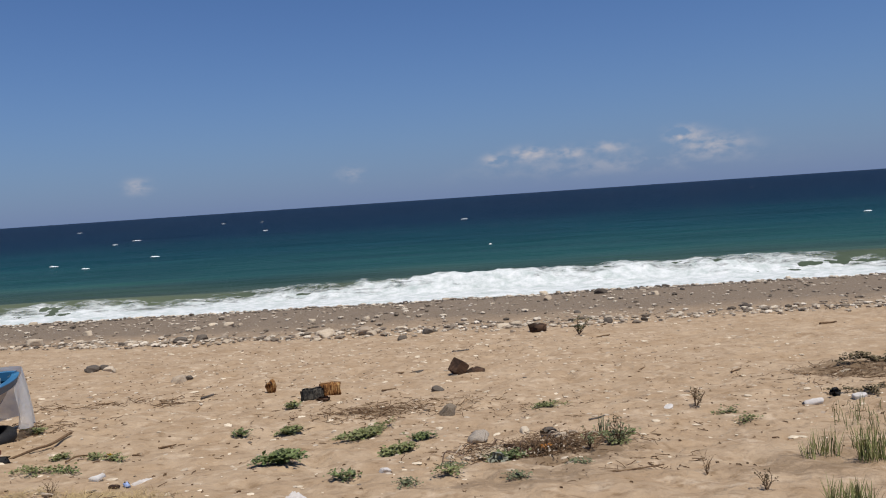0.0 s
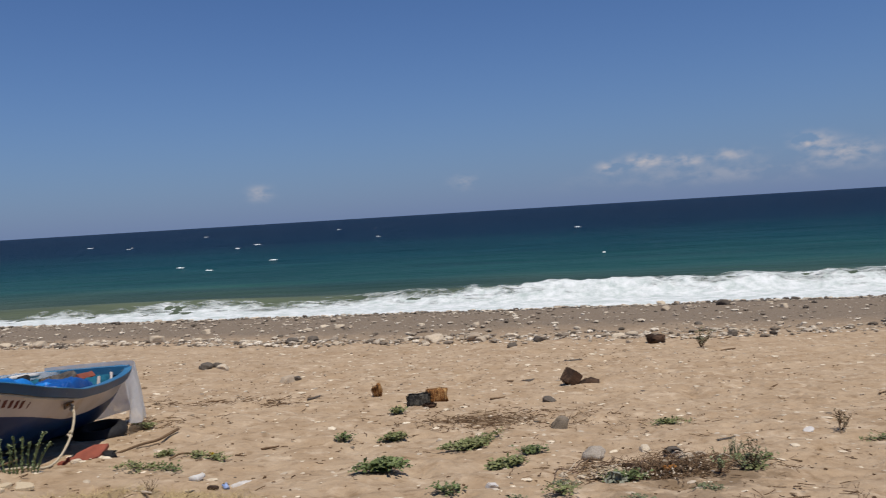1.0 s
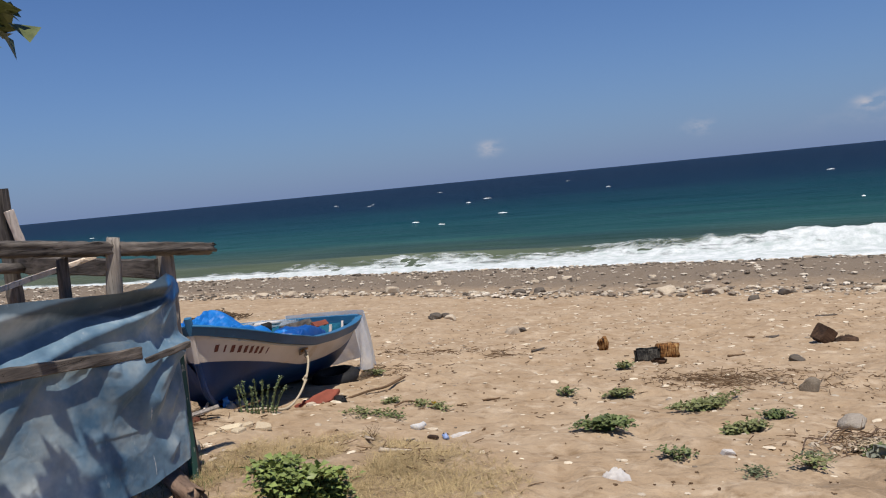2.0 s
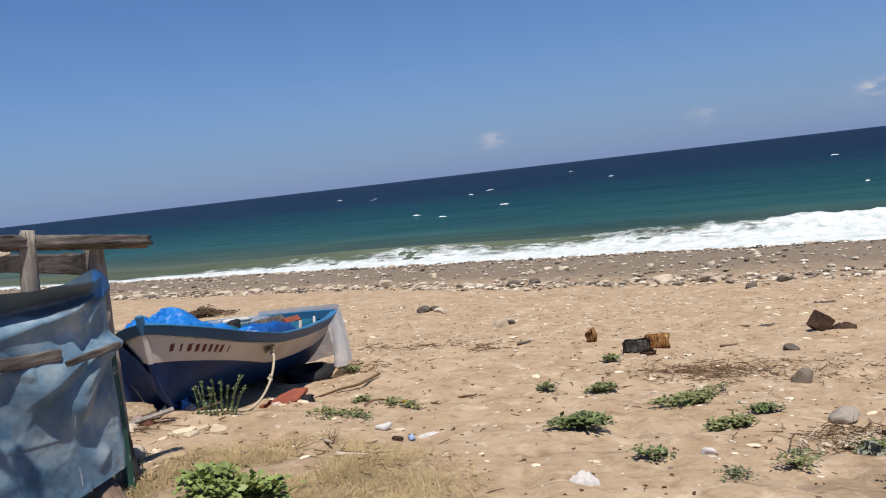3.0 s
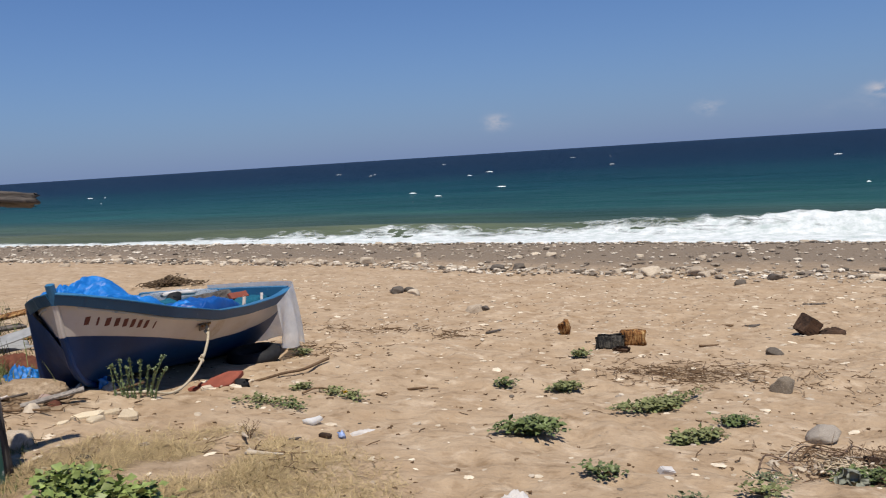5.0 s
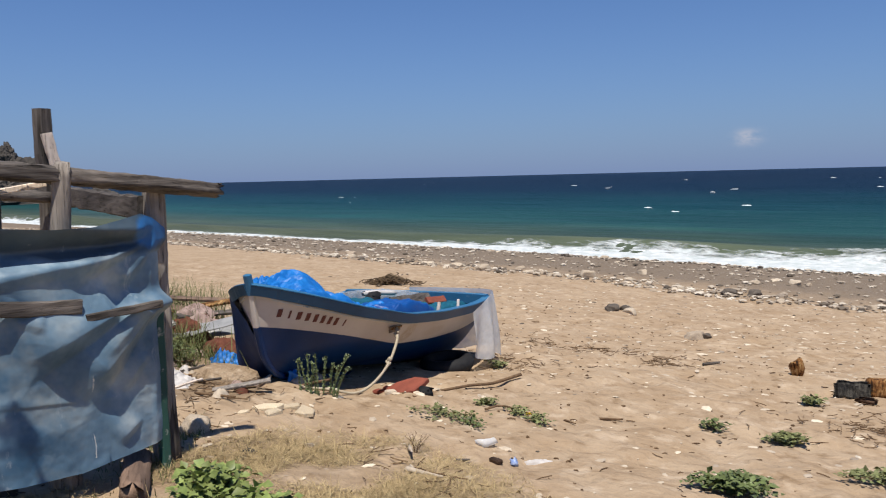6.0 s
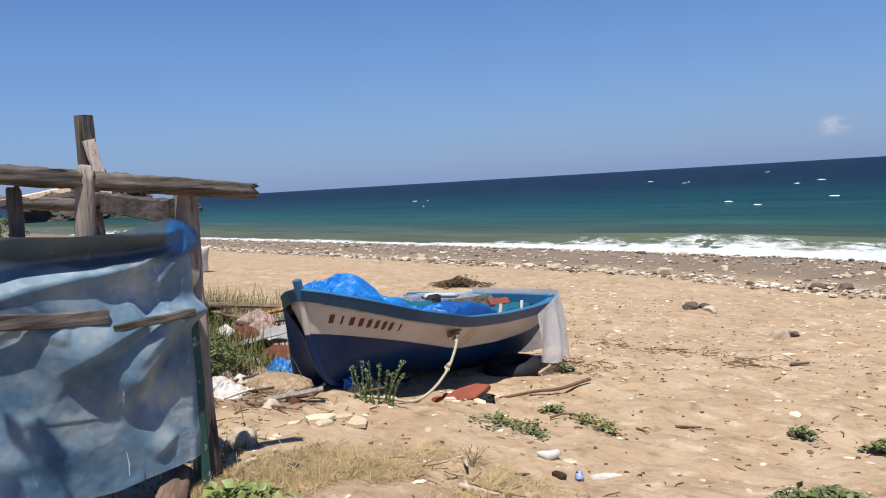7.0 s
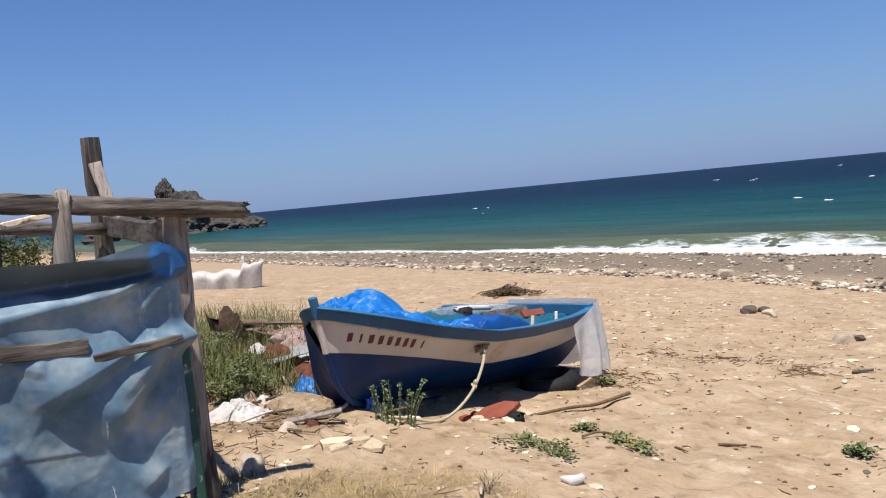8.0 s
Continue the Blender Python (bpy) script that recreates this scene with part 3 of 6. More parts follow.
# ---- boat ----
BOAT = pose(-2.17, 6.69, 0, 0, 0, math.degrees(math.atan2(1.0, 0.03)))
BOAT_L = 2.98
HALF = ([0, 0.05, 0.12, 0.2, 0.33, 0.6, 0.9, 1.3, 1.8, 2.3, 2.6, 2.85, 2.98], [0.024, 0.12, 0.22, 0.31, 0.42, 0.56, 0.655, 0.735, 0.81, 0.86, 0.87, 0.86, 0.84])
SHEER = ([0, 0.3, 0.67, 1.27, 1.8, 2.4, 2.7, 2.98], [1.01, 0.89, 0.755, 0.60, 0.54, 0.505, 0.50, 0.505])
STEM = ([0.14, 0.165, 0.20, 0.25, 0.33, 0.43, 0.67, 0.91, 1.10], [0.60, 0.50, 0.40, 0.30, 0.21, 0.145, 0.07, 0.03, -0.02])  # height, way aft
KEEL = ([0, 0.65, 1.5, 2.98], [0.14, 0.11, -0.02, -0.22])
WATER = ([0, 0.12, 0.67, 1.27, 1.9, 2.4, 2.7, 2.98], [0.665, 0.64, 0.48, 0.29, 0.23, 0.22, 0.235, 0.26])
FLARE = ([0, 0.15, 0.35, 0.7, 1.3, 2.98], [1.0, 0.80, 0.66, 0.54, 0.45, 0.40])


def along(table, u):
    if 0.1 < u < BOAT_L - 0.1:
        return sum(float(np.interp(u + k, *table)) for k in (-0.09, -0.045, 0, 0.045, 0.09)) / 5
    return float(np.interp(u, *table))


def stem_at(z):
    return float(np.interp(z, *STEM))


def hull_side(a, z, inset=0.0):
    """Half breadth at a station, counted from the stem at that height: flared sides over a round bilge."""
    zk, zs = along(KEEL, a), along(SHEER, a)
    t = min(max((z - zk) / max(zs - zk, 1e-4), 0), 1)
    return max(along(HALF, a) * t ** along(FLARE, a) - inset, 0.0)


def hull_half(u, z, inset=0.0):
    """Half breadth at a place along the boat and a height."""
    k = stem_at(z)
    return hull_side(max(u - k, 0) / (1 - k / BOAT_L), z, inset)


STATIONS = list(np.concatenate([np.linspace(0, 0.4, 22), np.linspace(0.46, BOAT_L, 48)]))


def hull_band(low, high, rows, side, inset=0.0, power=1.0):
    verts, n = [], rows + 1
    for a in STATIONS:
        lo, hi = low(a), high(a)
        for k in range(n):
            z = lo + (hi - lo) * (k / rows) ** power
            verts.append((stem_at(z) * (1 - a / BOAT_L) + a, side * hull_side(a, z, inset), z))
    faces = grid_faces(len(STATIONS), n)
    return verts, faces if side > 0 else [f[::-1] for f in faces]


def both_sides(low, high, rows, inset=0.0, power=1.0):
    v1, f1 = hull_band(low, high, rows, 1, inset, power)
    v2, f2 = hull_band(low, high, rows, -1, inset, power)
    return v1 + v2, f1 + [tuple(i + len(v1) for i in f) for f in f2]


def sweep(points, profile, up=(0, 0, 1)):
    """A closed profile of (side, up) pairs carried along points."""
    verts, faces, n = [], [], len(profile)
    for i, p in enumerate(points):
        p = Vector(p)
        t = (Vector(points[min(i + 1, len(points) - 1)]) - Vector(points[max(i - 1, 0)])).normalized()
        side = t.cross(Vector(up)).normalized()
        top = side.cross(t).normalized()
        verts += [p + side * a + top * b for a, b in profile]
    for i in range(len(points) - 1):
        for k in range(n):
            a, b = i * n + k, i * n + (k + 1) % n
            faces.append((a, b, b + n, a + n))
    faces += [tuple(range(n))[::-1], tuple(range((len(points) - 1) * n, len(points) * n))]
    return verts, faces


def tube(points, radius, sides=8, taper=1.0):
    n = len(points)
    verts, faces = [], []
    for i, p in enumerate(points):
        p = Vector(p)
        t = (Vector(points[min(i + 1, n - 1)]) - Vector(points[max(i - 1, 0)])).normalized()
        a = t.cross(Vector((0.31, 0.17, 0.93))).normalized()
        b = a.cross(t)
        r = radius * (1 + (taper - 1) * i / max(n - 1, 1))
        verts += [p + a * r * math.cos(6.2832 * k / sides) + b * r * math.sin(6.2832 * k / sides) for k in range(sides)]
    for i in range(n - 1):
        for k in range(sides):
            q, w = i * sides + k, i * sides + (k + 1) % sides
            faces.append((q, w, w + sides, q + sides))
    faces += [tuple(range(sides))[::-1], tuple(range((n - 1) * sides, n * sides))]
    return verts, faces


def smooth_line(points, steps=8):
    """Points on a soft curve through the given ones."""
    pts = [Vector(p) for p in points]
    out = []
    for i in range(len(pts) - 1):
        p0, p1, p2, p3 = pts[max(i - 1, 0)], pts[i], pts[i + 1], pts[min(i + 2, len(pts) - 1)]
        for k in range(steps):
            t = k / steps
            out.append(0.5 * (2 * p1 + (p2 - p0) * t + (2 * p0 - 5 * p1 + 4 * p2 - p3) * t * t + (3 * p1 - p0 - 3 * p2 + p3) * t**3))
    return out + [pts[-1]]


def build_boat():
    boat = thing("fishing_boat", BOAT, "small blue and white wooden fishing boat pulled up on sand", "boat")
    water = lambda u: along(WATER, u)
    v, f = both_sides(lambda u: along(KEEL, u), water, 22, 0.0, 1.6)
    mesh_object("hull", v, f, HULL_BLUE, boat, "dark blue painted lower hull")
    v, f = both_sides(water, lambda u: along(SHEER, u) - 0.01, 8)
    mesh_object("strake", v, f, HULL_WHITE, boat, "chalky white painted upper strake")
    v, f = both_sides(lambda u: along(KEEL, u) + 0.05, lambda u: along(SHEER, u) - 0.005, 8, 0.03)
    mesh_object("inner_planking", v, [q[::-1] for q in f], RAIL_BLUE, boat, "worn blue inside planking")
    # rounded stern rail joins both gunwales
    for side in (1, -1):
        pts = [(u, side * (along(HALF, u) - 0.005), along(SHEER, u) - 0.012) for u in STATIONS]
        w = 1 if side < 0 else -1
        band = [(w * -0.004, -0.080), (w * 0.010, -0.076), (w * 0.034, 0.0), (w * -0.03, 0.0), (w * -0.03, -0.05)]
        v, f = sweep(pts, band)
        g = mesh_object("gunwale", v, f, RAIL_BLUE, boat, "mid blue painted gunwale", smooth=False)
        cap = [(w * 0.036, 0.002), (w * 0.037, 0.009), (w * 0.030, 0.013), (w * -0.040, 0.013), (w * -0.040, 0.002)]
        v, f = sweep(pts, cap)
        mesh_object("cap_rail", v, f, CAP_BLUE, g, "paler blue rubbed cap rail", smooth=False)
        line = [(u, side * (hull_half(u, along(SHEER, u) - 0.096) + 0.005), along(SHEER, u) - 0.096) for u in STATIONS[5:]]
        v, f = sweep(line, [(-0.006, -0.007), (0.008, -0.007), (0.008, 0.007), (-0.006, 0.007)])
        mesh_object("rubbing_strip", v, f, PALE_PAINT, boat, "thin pale strip under the gunwale", smooth=False)
    stem = [(stem_at(z) - 0.012, 0, z) for z in np.linspace(1.075, 0.665, 9)]
    flat = [(-0.020, -0.012), (-0.012, -0.024), (0.012, -0.024), (0.020, -0.012), (0.020, 0.012), (0.012, 0.024), (-0.012, 0.024), (-0.020, 0.012)]
    v, f = sweep(stem[:4], [(a * 1.25, b * 1.25) for a, b in flat], up=(0, 1, 0))
    mesh_object("stem_head", v, f, CAP_BLUE, boat, "blue painted stem head", smooth=False)
    v, f = sweep(stem[3:], flat, up=(0, 1, 0))
    mesh_object("stem_post", v, f, HULL_WHITE, boat, "white painted stem post", smooth=False)
    low = [(stem_at(z) - 0.012, 0, z) for z in np.linspace(0.665, 0.15, 22)] + smooth_line([(0.62, 0, 0.125), (0.9, 0, 0.07), (1.5, 0, -0.04), (BOAT_L, 0, -0.25)], 5)
    v, f = sweep(low, [(a * 1.2, b) for a, b in flat], up=(0, 1, 0))
    mesh_object("keel", v, f, HULL_BLUE, boat, "blue painted keel", smooth=False)
    zs, zk = along(SHEER, BOAT_L), along(KEEL, BOAT_L)
    ring = [(BOAT_L, hull_half(BOAT_L, zk + (zs - zk) * k / 10), zk + (zs - zk) * k / 10) for k in range(11)]
    ring = ring + [(x, -y, z) for x, y, z in ring[::-1]]
    n = len(ring)
    verts = ring + [(x + 0.04, y, z) for x, y, z in ring]
    faces = [tuple(range(n)), tuple(range(n, 2 * n))[::-1]] + [(k, (k + 1) % n, n + (k + 1) % n, n + k) for k in range(n)]
    mesh_object("transom", verts, faces, HULL_BLUE, boat, smooth=False)
    pts = [(BOAT_L + 0.02 - 0.06 * abs(y / 0.84) ** 3, y, zs - 0.01) for y in np.linspace(-0.84, 0.84, 15)]
    v, f = sweep(pts, [(-0.035, -0.07), (0.035, -0.07), (0.04, 0.03), (-0.04, 0.03)])
    mesh_object("stern_rail", v, f, CAP_BLUE, boat, smooth=False)
    # floor boards
    fl = [u for u in STATIONS if 0.5 < u]
    verts = [(u, s * hull_half(u, along(KEEL, u) + 0.22, 0.03), along(KEEL, u) + 0.22) for u in fl for s in (-1, 1)]
    mesh_object("floor_boards", verts, grid_faces(len(fl), 2), GREY_WOOD_X, boat, smooth=False)
    # the painted name, as plain bars
    for k in range(9):
        u = 0.155 + 0.0555 * k + (0.02 if k == 8 else 0)
        wide = 0.026 if k not in (1, 8) else 0.010
        mid = float(np.interp(u, [0.15, 0.65], [0.765, 0.61]))
        tall = 0.031 if k < 8 else 0.027
        verts = []
        for uu in (u - wide / 2, u + wide / 2):
            for zz in (mid - tall, mid, mid + tall):
                verts.append((uu, -hull_half(uu, zz) - 0.004, zz))
        verts += [(x, y + 0.003, z) for x, y, z in verts]
        faces = [(0, 3, 4, 1), (1, 4, 5, 2), (6, 7, 10, 9), (7, 8, 11, 10), (0, 6, 9, 3), (2, 5, 11, 8), (0, 1, 7, 6), (1, 2, 8, 7), (3, 9, 10, 4), (4, 10, 11, 5)]
        mesh_object("name_bar", verts, faces, LETTER, boat, smooth=False)
    # mooring cleat on the side: a flat rusty plate with a raised bar
    u, z = 1.17, 0.49
    y = -hull_half(u, z)
    plate = mesh_object("cleat", *board_mesh((u - 0.07, y - 0.006, z - 0.012), (u + 0.10, y - 0.024, z - 0.016), 0.055, 0.010, 5, 3), CLEAT_WOOD, boat, "weathered wooden cleat plate", False)
    mesh_object("bar", *board_mesh((u - 0.06, y - 0.028, z), (u + 0.09, y - 0.045, z - 0.004), 0.018, 0.018, 6, 3), RUST, plate, "rusty bar", False)
    return boat


def log_mesh(a, b, r1, r2, seed=0, rings=14, sides=12, rough=0.12):
    """A weathered round pole from a to b."""
    a, b = Vector(a), Vector(b)
    t = (b - a).normalized()
    side = t.orthogonal().normalized()
    other = t.cross(side)
    rnd = random.Random(seed)
    ph = [rnd.uniform(0, 6.28) for _ in range(6)]
    verts, faces = [], []
    for i in range(rings + 1):
        q = i / rings
        c = a.lerp(b, q) + side * 0.25 * r1 * math.sin(3 * q + ph[0]) + other * 0.25 * r1 * math.sin(2.3 * q + ph[1])
        r = r1 + (r2 - r1) * q
        for k in range(sides):
            w = 6.2832 * k / sides
            groove = rough * 1.1 * (1 - 2 * abs(math.sin(3.5 * w + ph[4] + 2.2 * math.sin(2 * q + ph[5]))) ** 0.4)
            rr = r * (1 - groove * 0.5 + rough * math.sin(2 * w + ph[2] + q * 2) + rough * 0.7 * math.sin(5 * w + ph[3] + 3 * q) + rough * rnd.uniform(-0.4, 0.4))
            jag = t * rnd.uniform(-0.8, 0.8) * r if i in (0, rings) else Vector()
            verts.append(c + side * rr * math.cos(w) + other * rr * math.sin(w) + jag)
    for i in range(rings):
        for k in range(sides):
            p, n = i * sides + k, i * sides + (k + 1) % sides
            faces.append((p, n, n + sides, p + sides))
    faces += [tuple(range(sides))[::-1], tuple(range(rings * sides, (rings + 1) * sides))]
    return verts, faces


def board_mesh(a, b, width, thick, seed=0, rings=12, up=(0, 0, 1)):
    """A rough sawn board from a to b with uneven edges; width along up."""
    a, b = Vector(a), Vector(b)
    t = (b - a).normalized()
    side = t.cross(Vector(up)).normalized()
    top = side.cross(t).normalized()
    rnd = random.Random(seed)
    verts, faces = [], []
    for i in range(rings + 1):
        c = a.lerp(b, i / rings)
        w1, w2 = width / 2 * rnd.uniform(0.86, 1.06), width / 2 * rnd.uniform(0.86, 1.06)
        h, e = thick / 2, 0.2 * thick
        for s, w in ((-h, -w1 + e), (-h + e, -w1), (h - e, -w1), (h, -w1 + e), (h, w2 - e), (h - e, w2), (-h + e, w2), (-h, w2 - e)):
            verts.append(c + side * s + top * w)
    for i in range(rings):
        for k in range(8):
            p, n = i * 8 + k, i * 8 + (k + 1) % 8
            faces.append((p, n, n + 8, p + 8))
    faces += [tuple(range(8))[::-1], tuple(range(rings * 8, rings * 8 + 8))]
    return verts, faces


CLEAT_WOOD = make_wood("cleat_wood", (0.336, 0.272, 0.2), (0.16, 0.12, 0.08), "X")
CAP_BLUE = make_paint("rubbed_light_blue_paint", (0.036, 0.16, 0.304), (0.02, 0.104, 0.216), 0.45, (0.32, 0.384, 0.4), 0.62)
PALE_PAINT = make_paint("pale_strip_paint", (0.56, 0.56, 0.56), (0.4, 0.416, 0.44), 0.5, (0.08, 0.2, 0.336), 0.6)
boat = build_boat()


# ---- what lies in and on the boat ----
def pleats(U, V, seed, count=14, low=3.0, high=22.0):
    """Crisp folds that cross at several angles, as in stiff plastic sheet; about -1 to 1."""
    rnd = random.Random(seed)
    total, most = 0, 0
    for k in range(count):
        w, freq = rnd.uniform(0, math.pi), low + (high - low) * rnd.random() ** 1.5
        amp = freq ** -0.75
        run = (U + 0.10 * fbm(U * 2.5, V * 2.5, seed + k, 3)) * math.cos(w) + (V + 0.10 * fbm(V * 2.5, U * 2.5, seed + k + 30, 3)) * math.sin(w)
        saw = np.abs((run * freq + rnd.uniform(0, 2)) % 2 - 1) ** rnd.uniform(0.7, 1.1)
        mask = np.clip(vnoise(U * 2.4 + k, V * 2.4, seed + 60 + k) * 2.4 - 0.6, 0, 1)
        total, most = total + amp * (saw - 0.5) * mask, most + amp * 0.5
    return total / most * 1.8


def drape(name, mat, u0, u1, v0, v1, height, label, category, seed, n=(70, 60), fold=0.05, group=""):
    """A crumpled sheet laid in the boat; height(u, v) over the boat's zero, in boat metres."""
    U, V = np.meshgrid(np.linspace(u0, u1, n[0]), np.linspace(v0, v1, n[1]), indexing="ij")
    wob = 0.10 * (fbm(U * 3, V * 3, seed, 3) - 0.5)
    eu, ev = (U - u0) / (u1 - u0), (V - v0) / (v1 - v0)
    U2 = U + wob + 0.08 * (fbm(V * 6, U * 0 + seed, seed + 2, 3) - 0.5)
    U2 = np.clip(U2, 0.12, BOAT_L - 0.05)
    limit = np.vectorize(lambda u: along(HALF, u))(U2) * 0.93 - 0.04
    V2 = (V + 0.06 * (fbm(U * 5, V * 0 + seed, seed + 3, 3) - 0.5) * (1 - (V / 0.9) ** 2)) / 0.86 * limit
    Z = np.vectorize(height)(U2, V2) + fold * pleats(U, V, seed + 5, 6, 1.8, 5.0) + 0.95 * fold * pleats(U, V, seed + 6, 14, 5.0, 22.0) + fold * 0.2 * (0.5 - np.abs(fbm(U * 10 + 8 * V, V * 7, seed + 9, 2) - 0.5) * 2.4)
    rim = np.minimum(np.minimum(eu, 1 - eu), np.minimum(ev, 1 - ev))
    Z = Z - 0.09 * np.clip(1 - rim / 0.06, 0, 1) ** 2
    verts = np.stack([U2, V2, Z], -1).reshape(-1, 3)
    ob = mesh_object(name, verts, grid_faces(*n), mat)
    ob.matrix_basis = BOAT
    return tagged(ob, label, category, group)


def sheer_at(u):
    return along(SHEER, min(max(u, 0), BOAT_L))


def bump2(u, v, cu, cv, ru, rv):
    return math.exp(-((u - cu) / ru) ** 2 - ((v - cv) / rv) ** 2)


drape("blue_tarp", BLUE_SHEET, 0.24, 1.42, -0.85, 0.85,
      lambda u, v: sheer_at(u) + 0.0 + 0.23 * bump2(u, v, 0.66, 0.14, 0.26, 0.42) + 0.13 * bump2(u, v, 1.12, 0.1, 0.27, 0.4),
      "crumpled bright blue plastic tarp heaped over the bow", "tarp", 51, (210, 180), 0.085)
drape("dark_blue_tarp", DEEP_SHEET, 1.2, 1.98, -0.82, -0.15,
      lambda u, v: sheer_at(u) - 0.0 + 0.10 * bump2(u, v, 1.6, -0.42, 0.32, 0.28),
      "deep blue tarp lying in a roll inside the gunwale", "tarp", 61, (70, 54), 0.05)
drape("fishing_net", TEAL_SHEET, 1.15, 2.75, -0.83, 0.83,
      lambda u, v: sheer_at(u) - 0.04 + 0.12 * bump2(u, v, 1.7, 0.35, 0.55, 0.45) + 0.06 * bump2(u, v, 2.4, -0.5, 0.35, 0.3),
      "heaped teal fishing net filling the middle of the boat", "net", 71, (90, 70), 0.05)
drape("plastic_film", CLEAR_FILM, 2.5, BOAT_L - 0.02, -0.1, 0.84,
      lambda u, v: sheer_at(u) + 0.01 + 0.03 * bump2(u, v, 2.7, 0.4, 0.3, 0.3),
      "clear plastic film spread over the stern", "plastic sheet", 81, (50, 40), 0.04)


def in_boat(name, mesh, mat, label, category, smooth=True):
    ob = mesh_object(name, *mesh, mat, None, "", smooth)
    ob.matrix_basis = BOAT
    return tagged(ob, label, category)


def crumple_in_boat():
    """A small bright blue lump bulging out beside the keel's turn."""
    verts = []
    for i in range(16):
        for k in range(12):
            a, b = math.pi * i / 15, math.pi * k / 11
            r = 0.035 * (1 + 0.25 * math.sin(3 * a + 2 * b) + 0.15 * math.sin(7 * a))
            verts.append((0.43 + 1.5 * r * math.cos(a), -0.055 - r * math.sin(a) * math.sin(b), 0.205 + 1.2 * r * math.cos(b)))
    return verts, grid_faces(16, 12)


in_boat("black_bin", log_mesh((1.98, 0.0, 0.49), (2.06, 0.03, 0.61), 0.08, 0.065, 31, 5, 9), BLACK, "dented black rubber bin lying on the net", "bin")
in_boat("white_tube", log_mesh((2.2, 0.22, 0.60), (2.5, 0.02, 0.58), 0.026, 0.026, 32, 6, 10, 0.02), WHITE_CLOTH, "short white plastic tube on the net", "tube")
in_boat("grey_board", board_mesh((2.08, -0.15, 0.545), (2.55, -0.36, 0.53), 0.13, 0.035, 33, 6, (0.3, 0.6, 0.7)), GREY_WOOD_X, "weathered grey board laid across the boat", "board", False)
in_boat("red_board", board_mesh((2.24, -0.46, 0.55), (2.46, -0.56, 0.54), 0.08, 0.03, 34, 6, (0.3, 0.6, 0.7)), CLAY, "faded red board beside the grey one", "board", False)
in_boat("wooden_peg", board_mesh((2.22, -0.79, 0.42), (2.23, -0.80, 0.58), 0.024, 0.024, 36, 5, (1, 0, 0)), PALE_WOOD, "pale wooden peg standing inside the gunwale", "peg", False)
in_boat("wooden_peg", board_mesh((1.83, -0.74, 0.44), (1.85, -0.76, 0.61), 0.03, 0.03, 35, 5, (1, 0, 0)), PALE_WOOD, "pale wooden peg standing inside the gunwale", "peg", False)


def hanging_cloth():
    """A dark blue sheet that hangs over the far bow from the gunwale to the sand."""
    n, m = 70, 46
    verts = []
    for i in range(n):
        q = i / (n - 1)
        for k in range(m):
            h = k / (m - 1)
            first = float(np.interp(h, [0, 0.30, 0.42, 0.8, 1.0], [0.27, 0.08, 0.02, 0.01, 0.02]))
            a = first + (1.25 - first) * q
            top = along(SHEER, a) - 0.045
            z = top + (0.0 - top) * h
            gun = along(HALF, a) + 0.035
            hull = hull_side(a, max(z, 0.16)) + 0.02
            hang = gun - 0.05 * h - 0.13 * max(h - 0.62, 0)
            near = min(max((a - 0.02) / 0.30, 0), 1)
            v = hull + (hang - hull) * near ** 1.6
            v += h * (0.030 * math.sin(15 * a + 2.0 * h) + 0.014 * math.sin(37 * a + 4 * h)) * near
            u = a + stem_at(max(z, 0.19)) * (1 - near) + 0.05 * h * near
            verts.append((u, max(v, 0.03), z))
    return verts, grid_faces(n, m)


in_boat("hanging_cloth", hanging_cloth(), DARK_SHEET, "dark blue sheet hanging over the boat's side to the sand", "sheet")
in_boat("blue_rag", crumple_in_boat(), BLUE_SHEET, "small bright blue lump at the stem's foot", "rag")


def hanging_film():
    """The film that hangs from the near corner of the stern to the sand."""
    n, m = 60, 40
    line = smooth_line([(2.35, -0.90, 0.42), (2.6, -0.92, 0.48), (2.85, -0.91, 0.53), (3.02, -0.84, 0.55), (3.06, -0.4, 0.55), (3.05, 0.1, 0.545)], 14)
    verts = []
    for i in range(n):
        q = i / (n - 1)
        p = line[min(int(q * (len(line) - 1)), len(line) - 1)]
        out = Vector((0.25 + q * 0.8, -1 + q, 0)).normalized()
        for k in range(m):
            h = k / (m - 1)
            w = 0.05 * math.sin(9 * q * 3.1 + 2 * h) * h + 0.03 * math.sin(31 * q + 3 * h) * h
            drop = (p.z + 0.10 + 0.04 * math.sin(17 * q)) * h * (0.75 + 0.25 * min(q * 5, 1))
            flare = 0.03 + 0.16 * math.sin(min(h * 1.5, 1.57)) * min(q * 4, 1) + w
            verts.append(p + out * flare * 0.55 + Vector((-0.03, 0, 0.02 - drop)))
    return verts, grid_faces(n, m)


in_boat("hanging_film", hanging_film(), FILM, "milky plastic film hanging from the stern to the sand", "plastic sheet")


def in_world(name, mesh, mat, label, category, group="", kind="", smooth=True):
    ob = mesh_object(name, *mesh, mat, None, "", smooth)
    return tagged(ob, label, category, group, kind)


def boat_to_world(u, v, z):
    return BOAT @ Vector((u, v, z))


